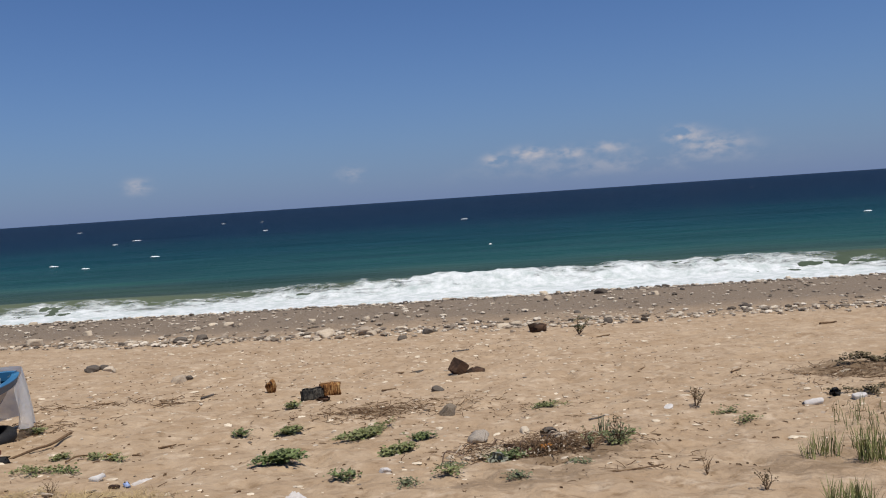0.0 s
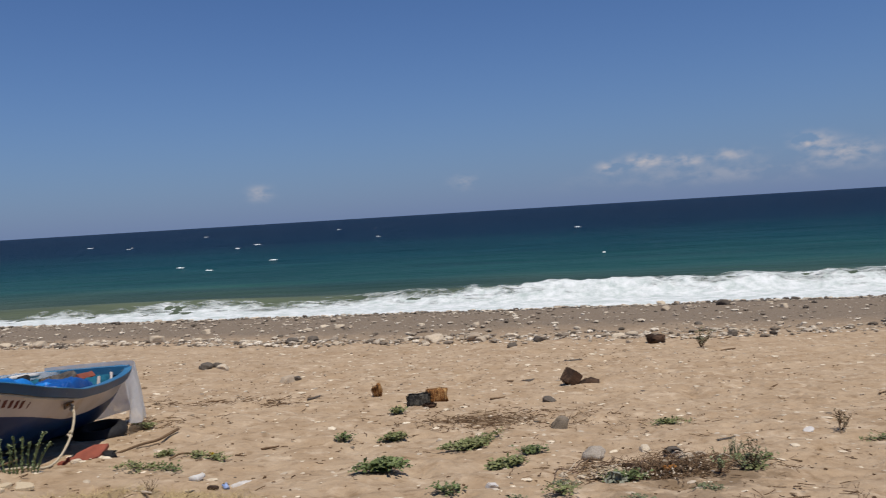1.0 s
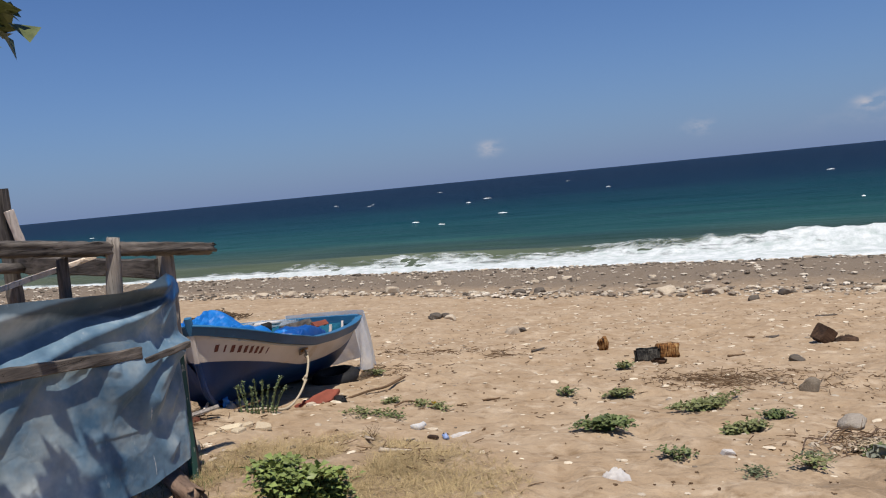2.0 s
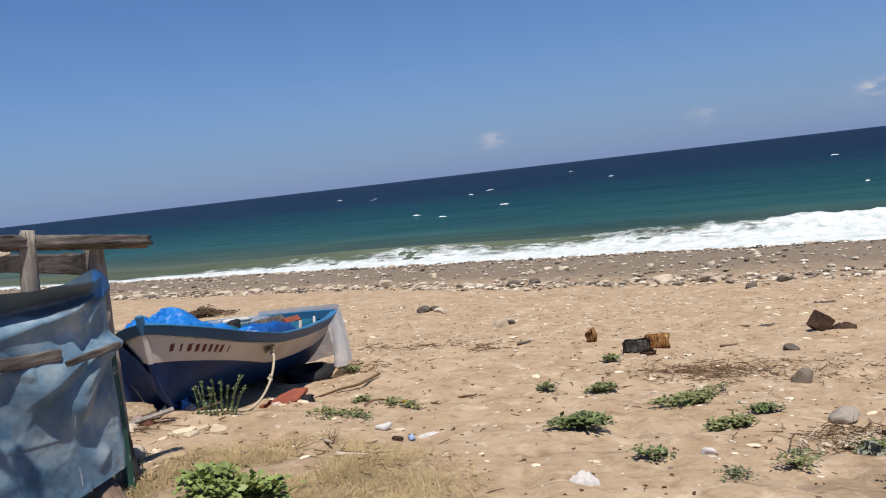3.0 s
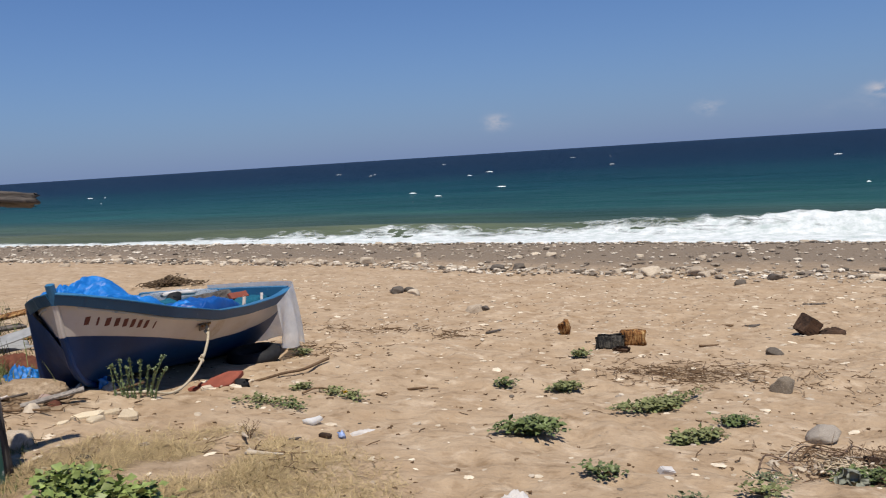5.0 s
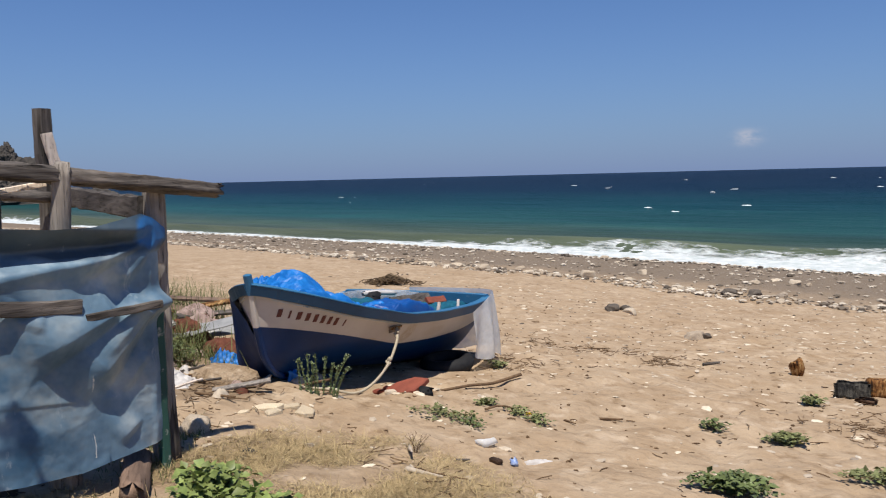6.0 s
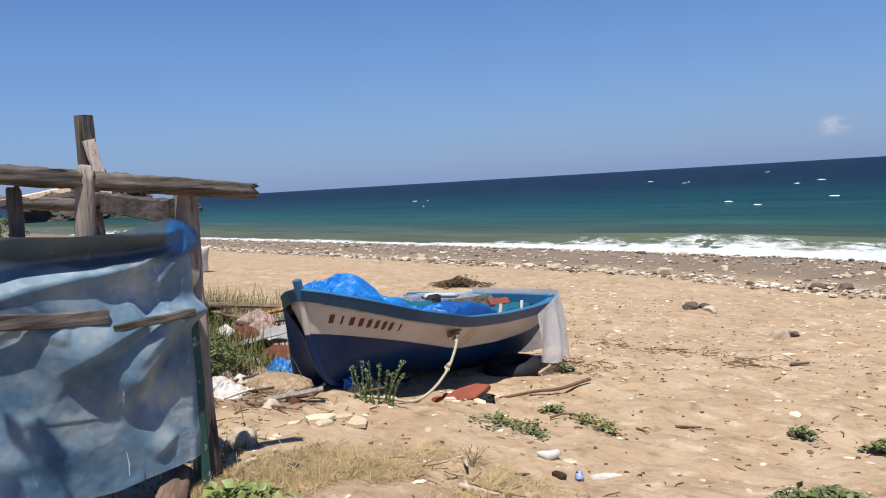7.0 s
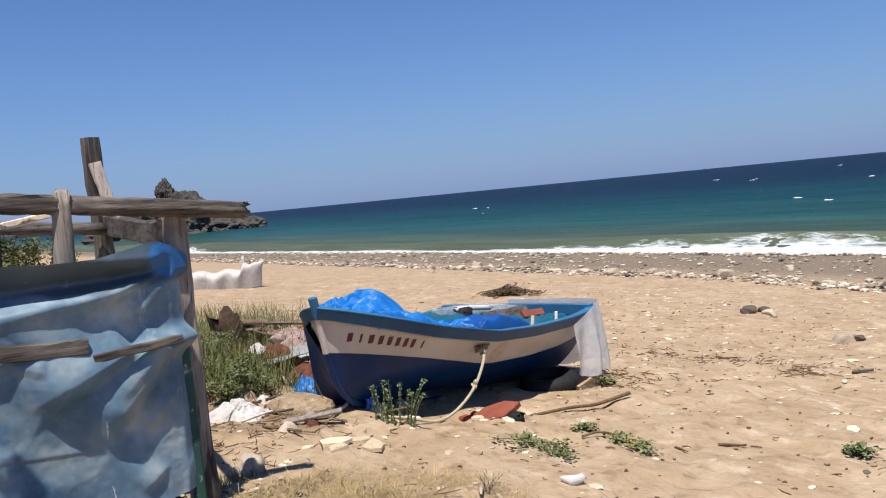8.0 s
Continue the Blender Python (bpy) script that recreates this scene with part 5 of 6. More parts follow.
def creeping_plant(x, y, rx, ry, turn, count, leaf, seed, label, mat=None, high=0.10, name="creeping_plant"):
    """A low mat of runners with round leaves."""
    rnd = random.Random(seed)
    root = thing(name, pose(x, y, on_beach(x, y), 0, 0, turn), label, "plant", "low plants on the sand")
    spots, stems = [], []
    c, s = math.cos(radians(turn)), math.sin(radians(turn))
    for k in range(max(5, count // 22)):
        w = rnd.uniform(0, 6.283)
        r = math.sqrt(rnd.random())
        ex, ey = rx * r * math.cos(w), ry * r * math.sin(w)
        gz = lambda px, py: on_beach(x + c * px - s * py, y + s * px + c * py) - on_beach(x, y)
        mid = (ex * 0.5 + rnd.gauss(0, 0.02), ey * 0.5 + rnd.gauss(0, 0.02), gz(ex / 2, ey / 2) + high * rnd.uniform(0.4, 0.9))
        end = (ex, ey, gz(ex, ey) + high * rnd.uniform(0.15, 0.8))
        line = smooth_line([(0.1 * ex, 0.1 * ey, 0), mid, end], 5)
        stems.append(tube(line, 0.004, 5, 0.5))
        for p in line[2:]:
            for _ in range(max(3, 3 * count // (9 * max(5, count // 22)))):
                q = p + Vector((rnd.gauss(0, 0.035), rnd.gauss(0, 0.035), rnd.uniform(-0.01, 0.02)))
                spots.append((q, (rnd.gauss(0, 1), rnd.gauss(0, 1), rnd.uniform(0.0, 0.5))))
    mesh_object("stem", *join(stems), TWIG, root)
    mesh_object("foliage", *leaves(rnd, spots, leaf), mat or LEAF, root)
    return root


def blade(p, d, length, width, bend, rnd):
    """One narrow bent blade of three segments."""
    p, d = Vector(p), Vector(d).normalized()
    side = d.cross(Vector((0, 0, 1)))
    side = side.normalized() if side.length > 1e-3 else Vector((1, 0, 0))
    out = Vector((d.x, d.y, 0))
    verts = []
    for k, w in ((0, 1), (0.4, 0.9), (0.75, 0.6), (1, 0.08)):
        c = p + d * length * k + (out * 0.8 - Vector((0, 0, 0.5))) * bend * length * k * k
        verts += [c - side * width * w, c + side * width * w]
    return verts, [(0, 1, 3, 2), (2, 3, 5, 4), (4, 5, 7, 6)]


def grass_tuft(x, y, radius, high, count, seed, mat, label, name="grass_tuft", width=0.004, spread=0.35):
    rnd = random.Random(seed)
    root = thing(name, pose(x, y, on_beach(x, y)), label, "grass", "grass tufts on the beach")
    made = []
    for _ in range(count):
        w, r = rnd.uniform(0, 6.283), radius * math.sqrt(rnd.random())
        made.append(blade((r * math.cos(w), r * math.sin(w), -0.01), (rnd.gauss(0, spread), rnd.gauss(0, spread), 1), high * rnd.uniform(0.5, 1.1), width, rnd.uniform(0.05, 0.4), rnd))
    mesh_object("foliage", *join(made), mat, root)
    return root


def stalk_plant(x, y, seed):
    """Upright fleshy stalks with small leaves and pale heads, beside the boat."""
    rnd = random.Random(seed)
    root = thing("flowering_weed", pose(x, y, on_beach(x, y)), "upright grey-green weed with pale flower heads beside the boat", "plant")
    for k in range(11):
        w = rnd.uniform(0, 6.283)
        bx, by = -0.16 + 0.03 * k, rnd.uniform(-0.05, 0.05)
        h = rnd.uniform(0.16, 0.30) + 0.006 * k
        lean = Vector((bx * 1.6 + rnd.gauss(0.06, 0.10), rnd.gauss(0, 0.08), 1)).normalized()
        line = smooth_line([(bx, by, -0.01), Vector((bx, by, 0)) + lean * h * 0.5, Vector((bx, by, 0)) + lean * h + Vector((lean.x, lean.y, 0)) * 0.3 * h], 6)
        stalk = mesh_object("stalk", *tube(line, 0.006, 6, 0.6), STALK, root)
        spots = []
        for p in line[1:]:
            for _ in range(5):
                spots.append((p, (rnd.gauss(0, 1), rnd.gauss(0, 1), rnd.uniform(1.5, 3.5))))
        mesh_object("foliage", *leaves(rnd, spots, 0.026), STALK, stalk)
        spots = [(line[-1] + Vector((rnd.gauss(0, 0.012), rnd.gauss(0, 0.012), rnd.uniform(-0.02, 0.015))), (rnd.gauss(0, 1), rnd.gauss(0, 1), 1)) for _ in range(12)]
        mesh_object("flower_head", *leaves(rnd, spots, 0.013), BLOSSOM, stalk)
    return root


def twig_plant(x, y, high, seed, mat=None, leafy=0, label="dry branching twig standing in the sand"):
    rnd = random.Random(seed)
    root = thing("dry_shrub", pose(x, y, on_beach(x, y)), label, "shrub", "dry shrubs on the beach")
    made, spots = [], []
    for _ in range(8):
        w, out = rnd.uniform(0, 6.283), rnd.uniform(0.1, 0.9)
        d = Vector((math.cos(w) * out, math.sin(w) * out, rnd.uniform(0.5, 1.0))).normalized()
        L = high * rnd.uniform(0.35, 1.15)
        line = smooth_line([(0, 0, -0.02), d * L * 0.5 + Vector((0, 0, 0.02)), d * L + Vector((rnd.gauss(0, 0.03), rnd.gauss(0, 0.03), 0.04))], 4)
        made.append(tube(line, 0.007 * high / 0.3, 5, 0.4))
        for p in line[3:]:
            e = p + Vector((rnd.gauss(0, 0.3), rnd.gauss(0, 0.3), rnd.uniform(0, 0.3))) * high * 0.5
            made.append(tube([p, (p + e) / 2 + Vector((0, 0, 0.01)), e], 0.0035 * high / 0.3, 4, 0.4))
            spots += [(p.lerp(e, rnd.random()), (rnd.gauss(0, 1), rnd.gauss(0, 1), 0.6)) for _ in range(leafy)]
    mesh_object("brush", *join(made), TWIG, root)
    if spots:
        mesh_object("foliage", *leaves(rnd, spots, 0.035 * high / 0.3), mat or LEAF_GREY, root)
    return root


def build_plants():
    mats = "creeping green plant with rounded leaves on sand"
    for k, (x, y, rx, ry, turn, n, leaf) in enumerate([
            (1.24, 6.45, 0.27, 0.14, 10, 330, 0.05), (1.62, 8.12, 0.16, 0.11, 0, 160, 0.045), (1.9, 9.55, 0.13, 0.08, 0, 90, 0.045),
            (1.09, 8.13, 0.09, 0.05, 0, 50, 0.04), (2.28, 7.42, 0.56, 0.10, 38, 330, 0.045), (2.42, 6.55, 0.22, 0.09, 15, 150, 0.045),
            (2.75, 6.9, 0.16, 0.07, 20, 80, 0.04), (-0.80, 7.18, 0.30, 0.16, 60, 190, 0.04), (-0.18, 7.48, 0.20, 0.10, 15, 140, 0.04),
            (-0.55, 7.0, 0.14, 0.08, 0, 70, 0.035), (-0.62, 7.75, 0.10, 0.07, 0, 60, 0.04), (-0.35, 7.62, 0.08, 0.05, 0, 30, 0.04),
            (3.15, 5.72, 0.16, 0.10, 0, 110, 0.04), (4.3, 5.62, 0.14, 0.08, 10, 60, 0.035), (4.75, 7.95, 0.28, 0.08, 0, 70, 0.04),
            (1.62, 5.55, 0.12, 0.08, 0, 60, 0.035), (2.45, 5.3, 0.14, 0.09, 0, 50, 0.035), (5.95, 5.86, 0.18, 0.1, 0, 60, 0.035), (6.2, 6.45, 0.2, 0.08, 0, 60, 0.035),
            (-1.05, 9.3, 0.14, 0.08, 0, 70, 0.035)]):
        low = 7 <= k <= 11 or x > 4.2
        creeping_plant(x, y, rx * (1.25 if low else 1), ry * (1.25 if low else 1), turn, n // 2 if low else n, leaf * 0.85 if low else leaf, 200 + k, mats, LEAF if k % 3 else LEAF_GREEN, 0.045 if low else 0.07 if k else 0.10)
    creeping_plant(10.2, 7.9, 0.9, 0.35, -20, 240, 0.05, 251, "grey-brown dry scrub mat on the sand", SCRUB_DRY, 0.13, "scrub_mat")
    creeping_plant(8.3, 6.4, 0.6, 0.3, -20, 80, 0.05, 252, "sparse dry scrub mat on the sand", SCRUB_DRY, 0.06, "scrub_mat")
    for k, (x, y, r, h) in enumerate([(-0.84, 4.40, 0.15, 0.34), (-0.56, 4.36, 0.15, 0.30), (-0.74, 4.24, 0.14, 0.32)]):
        creeping_plant(x, y, r, r * 0.8, 20 * k, 380, 0.05, 260 + k, "leafy green weed with broad glossy leaves", LEAF_BROAD, h, "broad_leaf_weed")
    rnd = random.Random(4)
    flower = [((-0.20 + rnd.gauss(0, 0.012), 7.33 + rnd.gauss(0, 0.012), on_beach(-0.2, 7.33) + 0.05 + rnd.uniform(0, 0.02)), (rnd.gauss(0, 1), rnd.gauss(0, 1), 0.7)) for _ in range(12)]
    in_world("yellow_flower", leaves(rnd, flower, 0.03), YELLOW, "small yellow flower among creeping leaves", "flower")
    stalk_plant(-1.70, 6.88, 7)
    for k, (x, y, r, h, n) in enumerate([(5.55, 4.40, 0.12, 0.26, 60), (5.58, 3.95, 0.12, 0.34, 110), (4.42, 3.10, 0.15, 0.22, 150), (5.9, 4.3, 0.14, 0.22, 40), (5.3, 4.35, 0.07, 0.24, 24), (6.6, 4.9, 0.3, 0.18, 60), (7.2, 5.4, 0.4, 0.16, 60)]):
        grass_tuft(x, y, r, h, n, 300 + k, LEAF_WEED if k in (5, 6) else TUFT, "tuft of tall green beach grass", width=0.0035, spread=0.22)
    twig_plant(6.15, 6.9, 0.24, 5, SCRUB_DRY, 2)
    twig_plant(4.25, 3.68, 0.12, 6, SCRUB_DRY, 3)
    twig_plant(4.28, 4.36, 0.11, 8)
    twig_plant(4.3, 5.66, 0.22, 9, LEAF_GREY, 2, "sparse grey-green shrub standing in dry litter")
    twig_plant(3.98, 5.64, 0.14, 15, BLOSSOM, 5, "low grey shrub with whitish flowers in dry litter")
    twig_plant(4.2, 5.66, 0.13, 16, BLOSSOM, 5, "low grey shrub with whitish flowers in dry litter")
    creeping_plant(4.42, 5.8, 0.18, 0.08, 0, 60, 0.035, 271, mats, LEAF_GREEN, 0.12)
    grass_tuft(4.42, 6.15, 0.06, 0.24, 26, 309, LEAF_GREY, "tuft of tall green beach grass", width=0.004)
    creeping_plant(4.69, 7.96, 0.22, 0.08, 0, 60, 0.035, 272, mats, LEAF, 0.05)
    for k, (x, y, n) in enumerate([(2.91, 4.93, 26), (2.6, 5.7, 22), (2.0, 5.1, 20), (3.6, 5.2, 26)]):
        creeping_plant(x, y, 0.16, 0.09, 30 * k, n, 0.028, 280 + k, "sparse dull green weed on the sand", LEAF_GREY, 0.035)
    for k, (x, y, r, h) in enumerate([(-3.25, 7.0, 0.28, 0.26), (-3.6, 7.35, 0.3, 0.3), (-3.9, 7.0, 0.35, 0.34), (-4.5, 7.9, 0.4, 0.4), (-3.05, 6.6, 0.18, 0.16), (-4.9, 8.9, 0.4, 0.4)]):
        creeping_plant(x, y, r, r * 0.8, 40 * k, 240, 0.030, 290 + k, "rank dark green weed on the rubbish heap", (LEAF_GREEN, LEAF_WEED, SCRUB_DRY)[k % 3], h, "rank_weed")
    twig_plant(9.0, 14.5, 0.34, 10, LEAF_GREY, 6, "lone dark green shrub near the shingle")
    twig_plant(-0.58, 6.05, 0.09, 11)


SCRUB_DRY = make_plain("dry_scrub", (0.16, 0.132, 0.08), (0.072, 0.06, 0.0336), 0.8, 20, 0.002, 0.2, "island")
LEAF_BROAD = make_plain("broad_green_leaves", (0.235, 0.285, 0.085), (0.11, 0.155, 0.042), 0.5, 30, 0.002, 0.4, "island")
LEAF_WEED = make_plain("yellowing_weeds", (0.152, 0.16, 0.06), (0.068, 0.088, 0.028), 0.7, 20, 0.002, 0.25, "island")
LEAF_GREEN = make_plain("fresh_green_leaves", (0.152, 0.188, 0.068), (0.06, 0.084, 0.0256), 0.5, 30, 0.002, 0.35, "island")
build_plants()


def build_dry_grass():
    """Trampled straw-coloured grass near the shelter."""
    rnd = random.Random(12)
    made = []
    gen = np.random.default_rng(12)
    px, py = gen.normal(-0.8, 0.62, 70000), gen.normal(5.05, 0.62, 70000)
    keep = (np.hypot((px + 0.8) / 1.4, (py - 5.0) / 1.25) < 1) & (py > 3.6) & (px > -1.75 + (py - 4.6) * 0.2)
    keep &= vnoise(px * 3.2, py * 3.2, 61) + gen.uniform(-0.3, 0.3, len(px)) > 0.42
    px, py = px[keep][:30000], py[keep][:30000]
    for x, y, z in zip(px, py, sand_height(px, py)):
        made.append(blade((x, y, z), (rnd.gauss(0, 1.0), rnd.gauss(0, 1.0), rnd.uniform(0.05, 0.6)), rnd.uniform(0.03, 0.11), 0.0015, rnd.uniform(0, 0.7), rnd))
    heap = []
    for _ in range(950):
        x, y = rnd.gauss(3.50, 0.24), rnd.gauss(5.95, 0.08)
        p = (x, y, on_beach(x, y) + rnd.uniform(0, 0.07))
        heap.append(blade(p, (rnd.gauss(0, 1.0), rnd.gauss(0, 0.7), rnd.uniform(0.0, 1.0)), rnd.uniform(0.05, 0.15), 0.0026, rnd.uniform(0, 0.6), rnd))
    tagged(mesh_object("dead_grass", *join(heap), TWIG), "matted brown dead grass heaped on the sand", "grass", kind="stuff")
    v, f = join(made)
    tagged(mesh_object("dry_grass", v, f, STRAW), "trampled straw-coloured dry grass", "grass", kind="stuff")
    made = []
    for cx, cy, rx, ry, n, h in [(-1.6, 4.95, 0.25, 0.3, 260, 0.07), (-1.85, 5.35, 0.15, 0.3, 260, 0.10), (-3.4, 6.9, 0.35, 0.4, 420, 0.30), (-4.3, 7.5, 0.5, 0.5, 500, 0.34), (-4.15, 7.75, 0.55, 0.4, 1100, 0.40), (-3.3, 7.45, 0.5, 0.3, 500, 0.18), (-5.2, 8.8, 1.2, 0.9, 1500, 0.6), (-4.6, 6.9, 1.2, 0.8, 1000, 0.5), (-7.5, 11.0, 1.6, 1.4, 900, 0.5)]:
        for _ in range(n):
            x, y = rnd.gauss(cx, rx * 0.55), rnd.gauss(cy, ry * 0.55)
            p = (x, y, on_beach(x, y))
            made.append(blade(p, (rnd.gauss(0, 0.4), rnd.gauss(0, 0.4), 1), h * rnd.uniform(0.4, 1.1), 0.0022 if h < 0.12 else 0.0035, rnd.uniform(0.1, 0.6), rnd))
    v, f = join(made)
    tagged(mesh_object("weeds", v, f, LEAF_WEED), "wild green and yellowing weeds behind the shelter", "weeds", kind="stuff")


build_dry_grass()


# ---- driftwood and rubbish on the sand ----
def block(w, d, h, seed, bevel=0.012, rough=0.015):
    """A worn block with bevelled, uneven edges."""
    bm = bmesh.new()
    bmesh.ops.create_cube(bm, size=1.0)
    bmesh.ops.scale(bm, vec=(w, d, h), verts=bm.verts)
    bmesh.ops.subdivide_edges(bm, edges=bm.edges, cuts=3, use_grid_fill=True)
    bmesh.ops.bevel(bm, geom=[e for e in bm.edges if e.calc_face_angle(0) > 1], offset=bevel, segments=2, affect="EDGES")
    off = Vector((seed * 3.7, seed, 0))
    for v in bm.verts:
        v.co += Vector((noise.noise(v.co * 9 + off), noise.noise(v.co * 9 + off * 2), noise.noise(v.co * 9 + off * 3))) * rough
    vs = [tuple(v.co) for v in bm.verts]
    bm.verts.index_update()
    fs = [tuple(v.index for v in f.verts) for f in bm.faces]
    bm.free()
    return vs, fs


def lay(name, mesh, mat, x, y, lift, rot, label, category, group="", smooth=False):
    ob = mesh_object(name, *mesh, mat, None, "", smooth)
    ob.matrix_basis = pose(x, y, on_beach(x, y) + lift, *rot)
    return tagged(ob, label, category, group)


def crumple(w, d, h, seed, n=34):
    """A crumpled cloth or bag lying in a heap."""
    U, V = np.meshgrid(np.linspace(-1, 1, n), np.linspace(-1, 1, n), indexing="ij")
    r = np.hypot(U, V)
    X = w * U * (0.8 + 0.4 * fbm(U * 2 + 5, V * 2, seed, 3))
    Y = d * V * (0.8 + 0.4 * fbm(U * 2, V * 2 + 5, seed + 1, 3))
    Z = h * np.clip(1 - r**2 * 0.7, 0, 1) * (0.5 + fbm(U * 2.5 + 3, V * 2.5, seed + 2, 3)) + 0.7 * h * (0.5 - np.abs(fbm(U * 4, V * 4, seed + 3, 3) - 0.5) * 2) * np.clip(1.2 - r, 0, 1)
    if n >= 20:
        Z = Z + 0.45 * h * pleats(U * 0.45, V * 0.45, seed + 7, 7) * np.clip(1.25 - r, 0, 1)
    Z = np.where(np.maximum(np.abs(U), np.abs(V)) > 0.97, -0.02, Z)
    return np.stack([X, Y, Z], -1).reshape(-1, 3), grid_faces(n, n)


def slab_part(w, d, h, seed):
    """A broken flat plate with an angular outline."""
    rnd = random.Random(seed)
    n = 9
    rim = [(w * math.cos(6.283 * k / n) * rnd.uniform(0.72, 1.12), d * math.sin(6.283 * k / n) * rnd.uniform(0.72, 1.12)) for k in range(n)]
    verts = [(x, y, -h) for x, y in rim] + [(x, y, h * 0.6) for x, y in rim] + [(x * 0.93, y * 0.93, h) for x, y in rim]
    faces = [(k + r * n, (k + 1) % n + r * n, (k + 1) % n + (r + 1) * n, k + (r + 1) * n) for r in range(2) for k in range(n)]
    return verts, faces + [tuple(range(n))[::-1], tuple(range(2 * n, 3 * n))]


def build_rubbish():
    # charred cube on one edge with a flat charred piece
    lay("charred_block", block(0.21, 0.22, 0.23, 3, 0.010, 0.010), CHAR, 4.86, 11.2, 0.11, (10, 36, 25), "charred square timber block tipped on its edge", "timber")
    lay("charred_lump", crumple(0.17, 0.08, 0.05, 4), CHAR, 5.14, 11.2, 0.0, (0, 0, 8), "flat charred wood lump beside the block", "timber", smooth=True)
    # broken crate: dark long board and orange rusted block
    lay("dark_board", block(0.34, 0.07, 0.19, 5, 0.03, 0.03), CRATE_BLACK, 2.32, 10.40, 0.08, (-14, 4, 10), "broken dark plank leaning in the sand", "timber")
    lay("orange_block", block(0.28, 0.15, 0.19, 6, 0.010, 0.022), RUST, 2.60, 10.55, 0.09, (-8, 5, 10), "rotten orange and brown timber block", "timber", smooth=True)
    lay("brown_stone", block(0.19, 0.10, 0.09, 7, 0.03, 0.02), CHAR, 2.40, 10.10, 0.03, (0, 4, 5), "small dark brown block in front of planks", "timber", smooth=True)
    lay("rotten_stump", block(0.12, 0.10, 0.19, 8, 0.02, 0.045), RUST, 1.84, 11.1, 0.09, (6, -8, 30), "small rotten yellow and black stump", "stump", smooth=True)
    lay("charred_log", log_mesh((-0.12, 0, 0), (0.12, 0, 0.02), 0.11, 0.10, 44, 8, 12, 0.06), CHAR, 8.55, 15.55, 0.09, (0, 0, 0), "short charred log near the shingle", "log", smooth=True)
    put_stone(3.27, 6.62, 0.125, ROUGH_STONES, 3, 40, "large pale grey rough stone by dry litter", tall=1.3)
    put_stone(3.49, 8.06, 0.11, ROUGH_STONES, 4, 20, "rough brown stone half sunk in dry twigs", tall=2.1)
    # sticks
    sticks = [(5.9, 13.74, 0.45, 0.018, -8), (10.1, 15.4, 0.5, 0.02, 12), (9.15, 13.75, 0.45, 0.02, 5), (13.4, 11.9, 0.6, 0.03, 0), (4.85, 6.95, 0.28, 0.014, 4), (0.32, 7.93, 0.24, 0.013, 10),
              (0.04, 7.67, 0.18, 0.010, -40), (-0.47, 11.4, 0.5, 0.014, 15), (0.95, 11.2, 0.25, 0.02, 15), (3.9, 4.75, 0.6, 0.011, -12), (-2.3, 6.5, 0.6, 0.014, 25), (-2.2, 6.25, 0.5, 0.012, -5),
              (-0.3, 6.12, 0.12, 0.012, 10), (8.2, 8.6, 0.35, 0.016, 20), (7.4, 9.8, 0.3, 0.014, 30), (3.5, 10.6, 0.3, 0.016, 0), (4.4, 11.9, 0.28, 0.03, 20), (4.1, 12.0, 0.2, 0.02, -30)]
    for k, (x, y, L, r, turn) in enumerate(sticks):
        L, r = 0.75 * L, 0.8 * r
        lay("driftwood_stick", log_mesh((-L / 2, 0, 0), (L / 2, 0, 0.01), r, r * 0.6, 60 + k, 8, 7, 0.2), TWIG if k % 4 else GREY_WOOD_X, x, y, r * 0.7, (0, 0, turn),
            "dry brown driftwood stick on the sand", "stick", "driftwood sticks", True)
    line = smooth_line([(-1.15, 7.86, 0), (-0.95, 8.15, 0.03), (-0.8, 8.4, 0.02), (-0.64, 8.72, 0.06)], 8)
    line = [Vector((p.x, p.y, float(beach(p.x, p.y)) + p.z)) for p in line]
    in_world("branch", tube(line, 0.012, 8, 1.3), TWIG, "long bent driftwood branch beside creeping plants", "branch")
    line = smooth_line([(-0.6, 7.5, 0.02), (-0.4, 7.6, 0.04), (-0.15, 7.62, 0.02)], 8)
    in_world("branch", tube([Vector((p.x, p.y, on_beach(p.x, p.y) + p.z)) for p in line], 0.010, 7, 0.5), TWIG, "thin dark branch under creeping leaves", "branch")
    lay("broken_board", board_mesh((-0.22, 0, 0), (0.2, 0, 0.05), 0.05, 0.02, 91, 6, (0, 1, 0.3)), ASH_WOOD, -2.15, 6.52, 0.03, (0, 0, 30), "pale broken board by the boat's bow", "board")
    lay("log", log_mesh((-0.27, 0, 0.01), (0.27, 0, 0.0), 0.060, 0.066, 92, 14, 16), BARK, -1.55, 4.73, 0.06, (0, 0, -50), "short brown log lying before the shelter", "log", smooth=True)
    lay("green_board", board_mesh((-0.3, 0, 0), (0.3, 0, 0.0), 0.07, 0.025, 93, 8, (0, 1, 0)), GREEN_PALE, -1.18, 4.38, 0.05, (8, 3, 18), "board with flaking pale green paint in grass", "board")
    lay("clay_tile", slab_part(0.17, 0.11, 0.022, 22), CLAY, -1.31, 7.62, 0.045, (14, -12, 35), "broken red clay tile beside the rope", "tile")
    lay("black_plug", log_mesh((0, 0, 0), (0.07, 0.0, 0.0), 0.045, 0.04, 95, 3, 10), BLACK, -1.16, 7.60, 0.035, (0, 0, -30), "black plastic plug beside the clay tile", "plug", smooth=True)
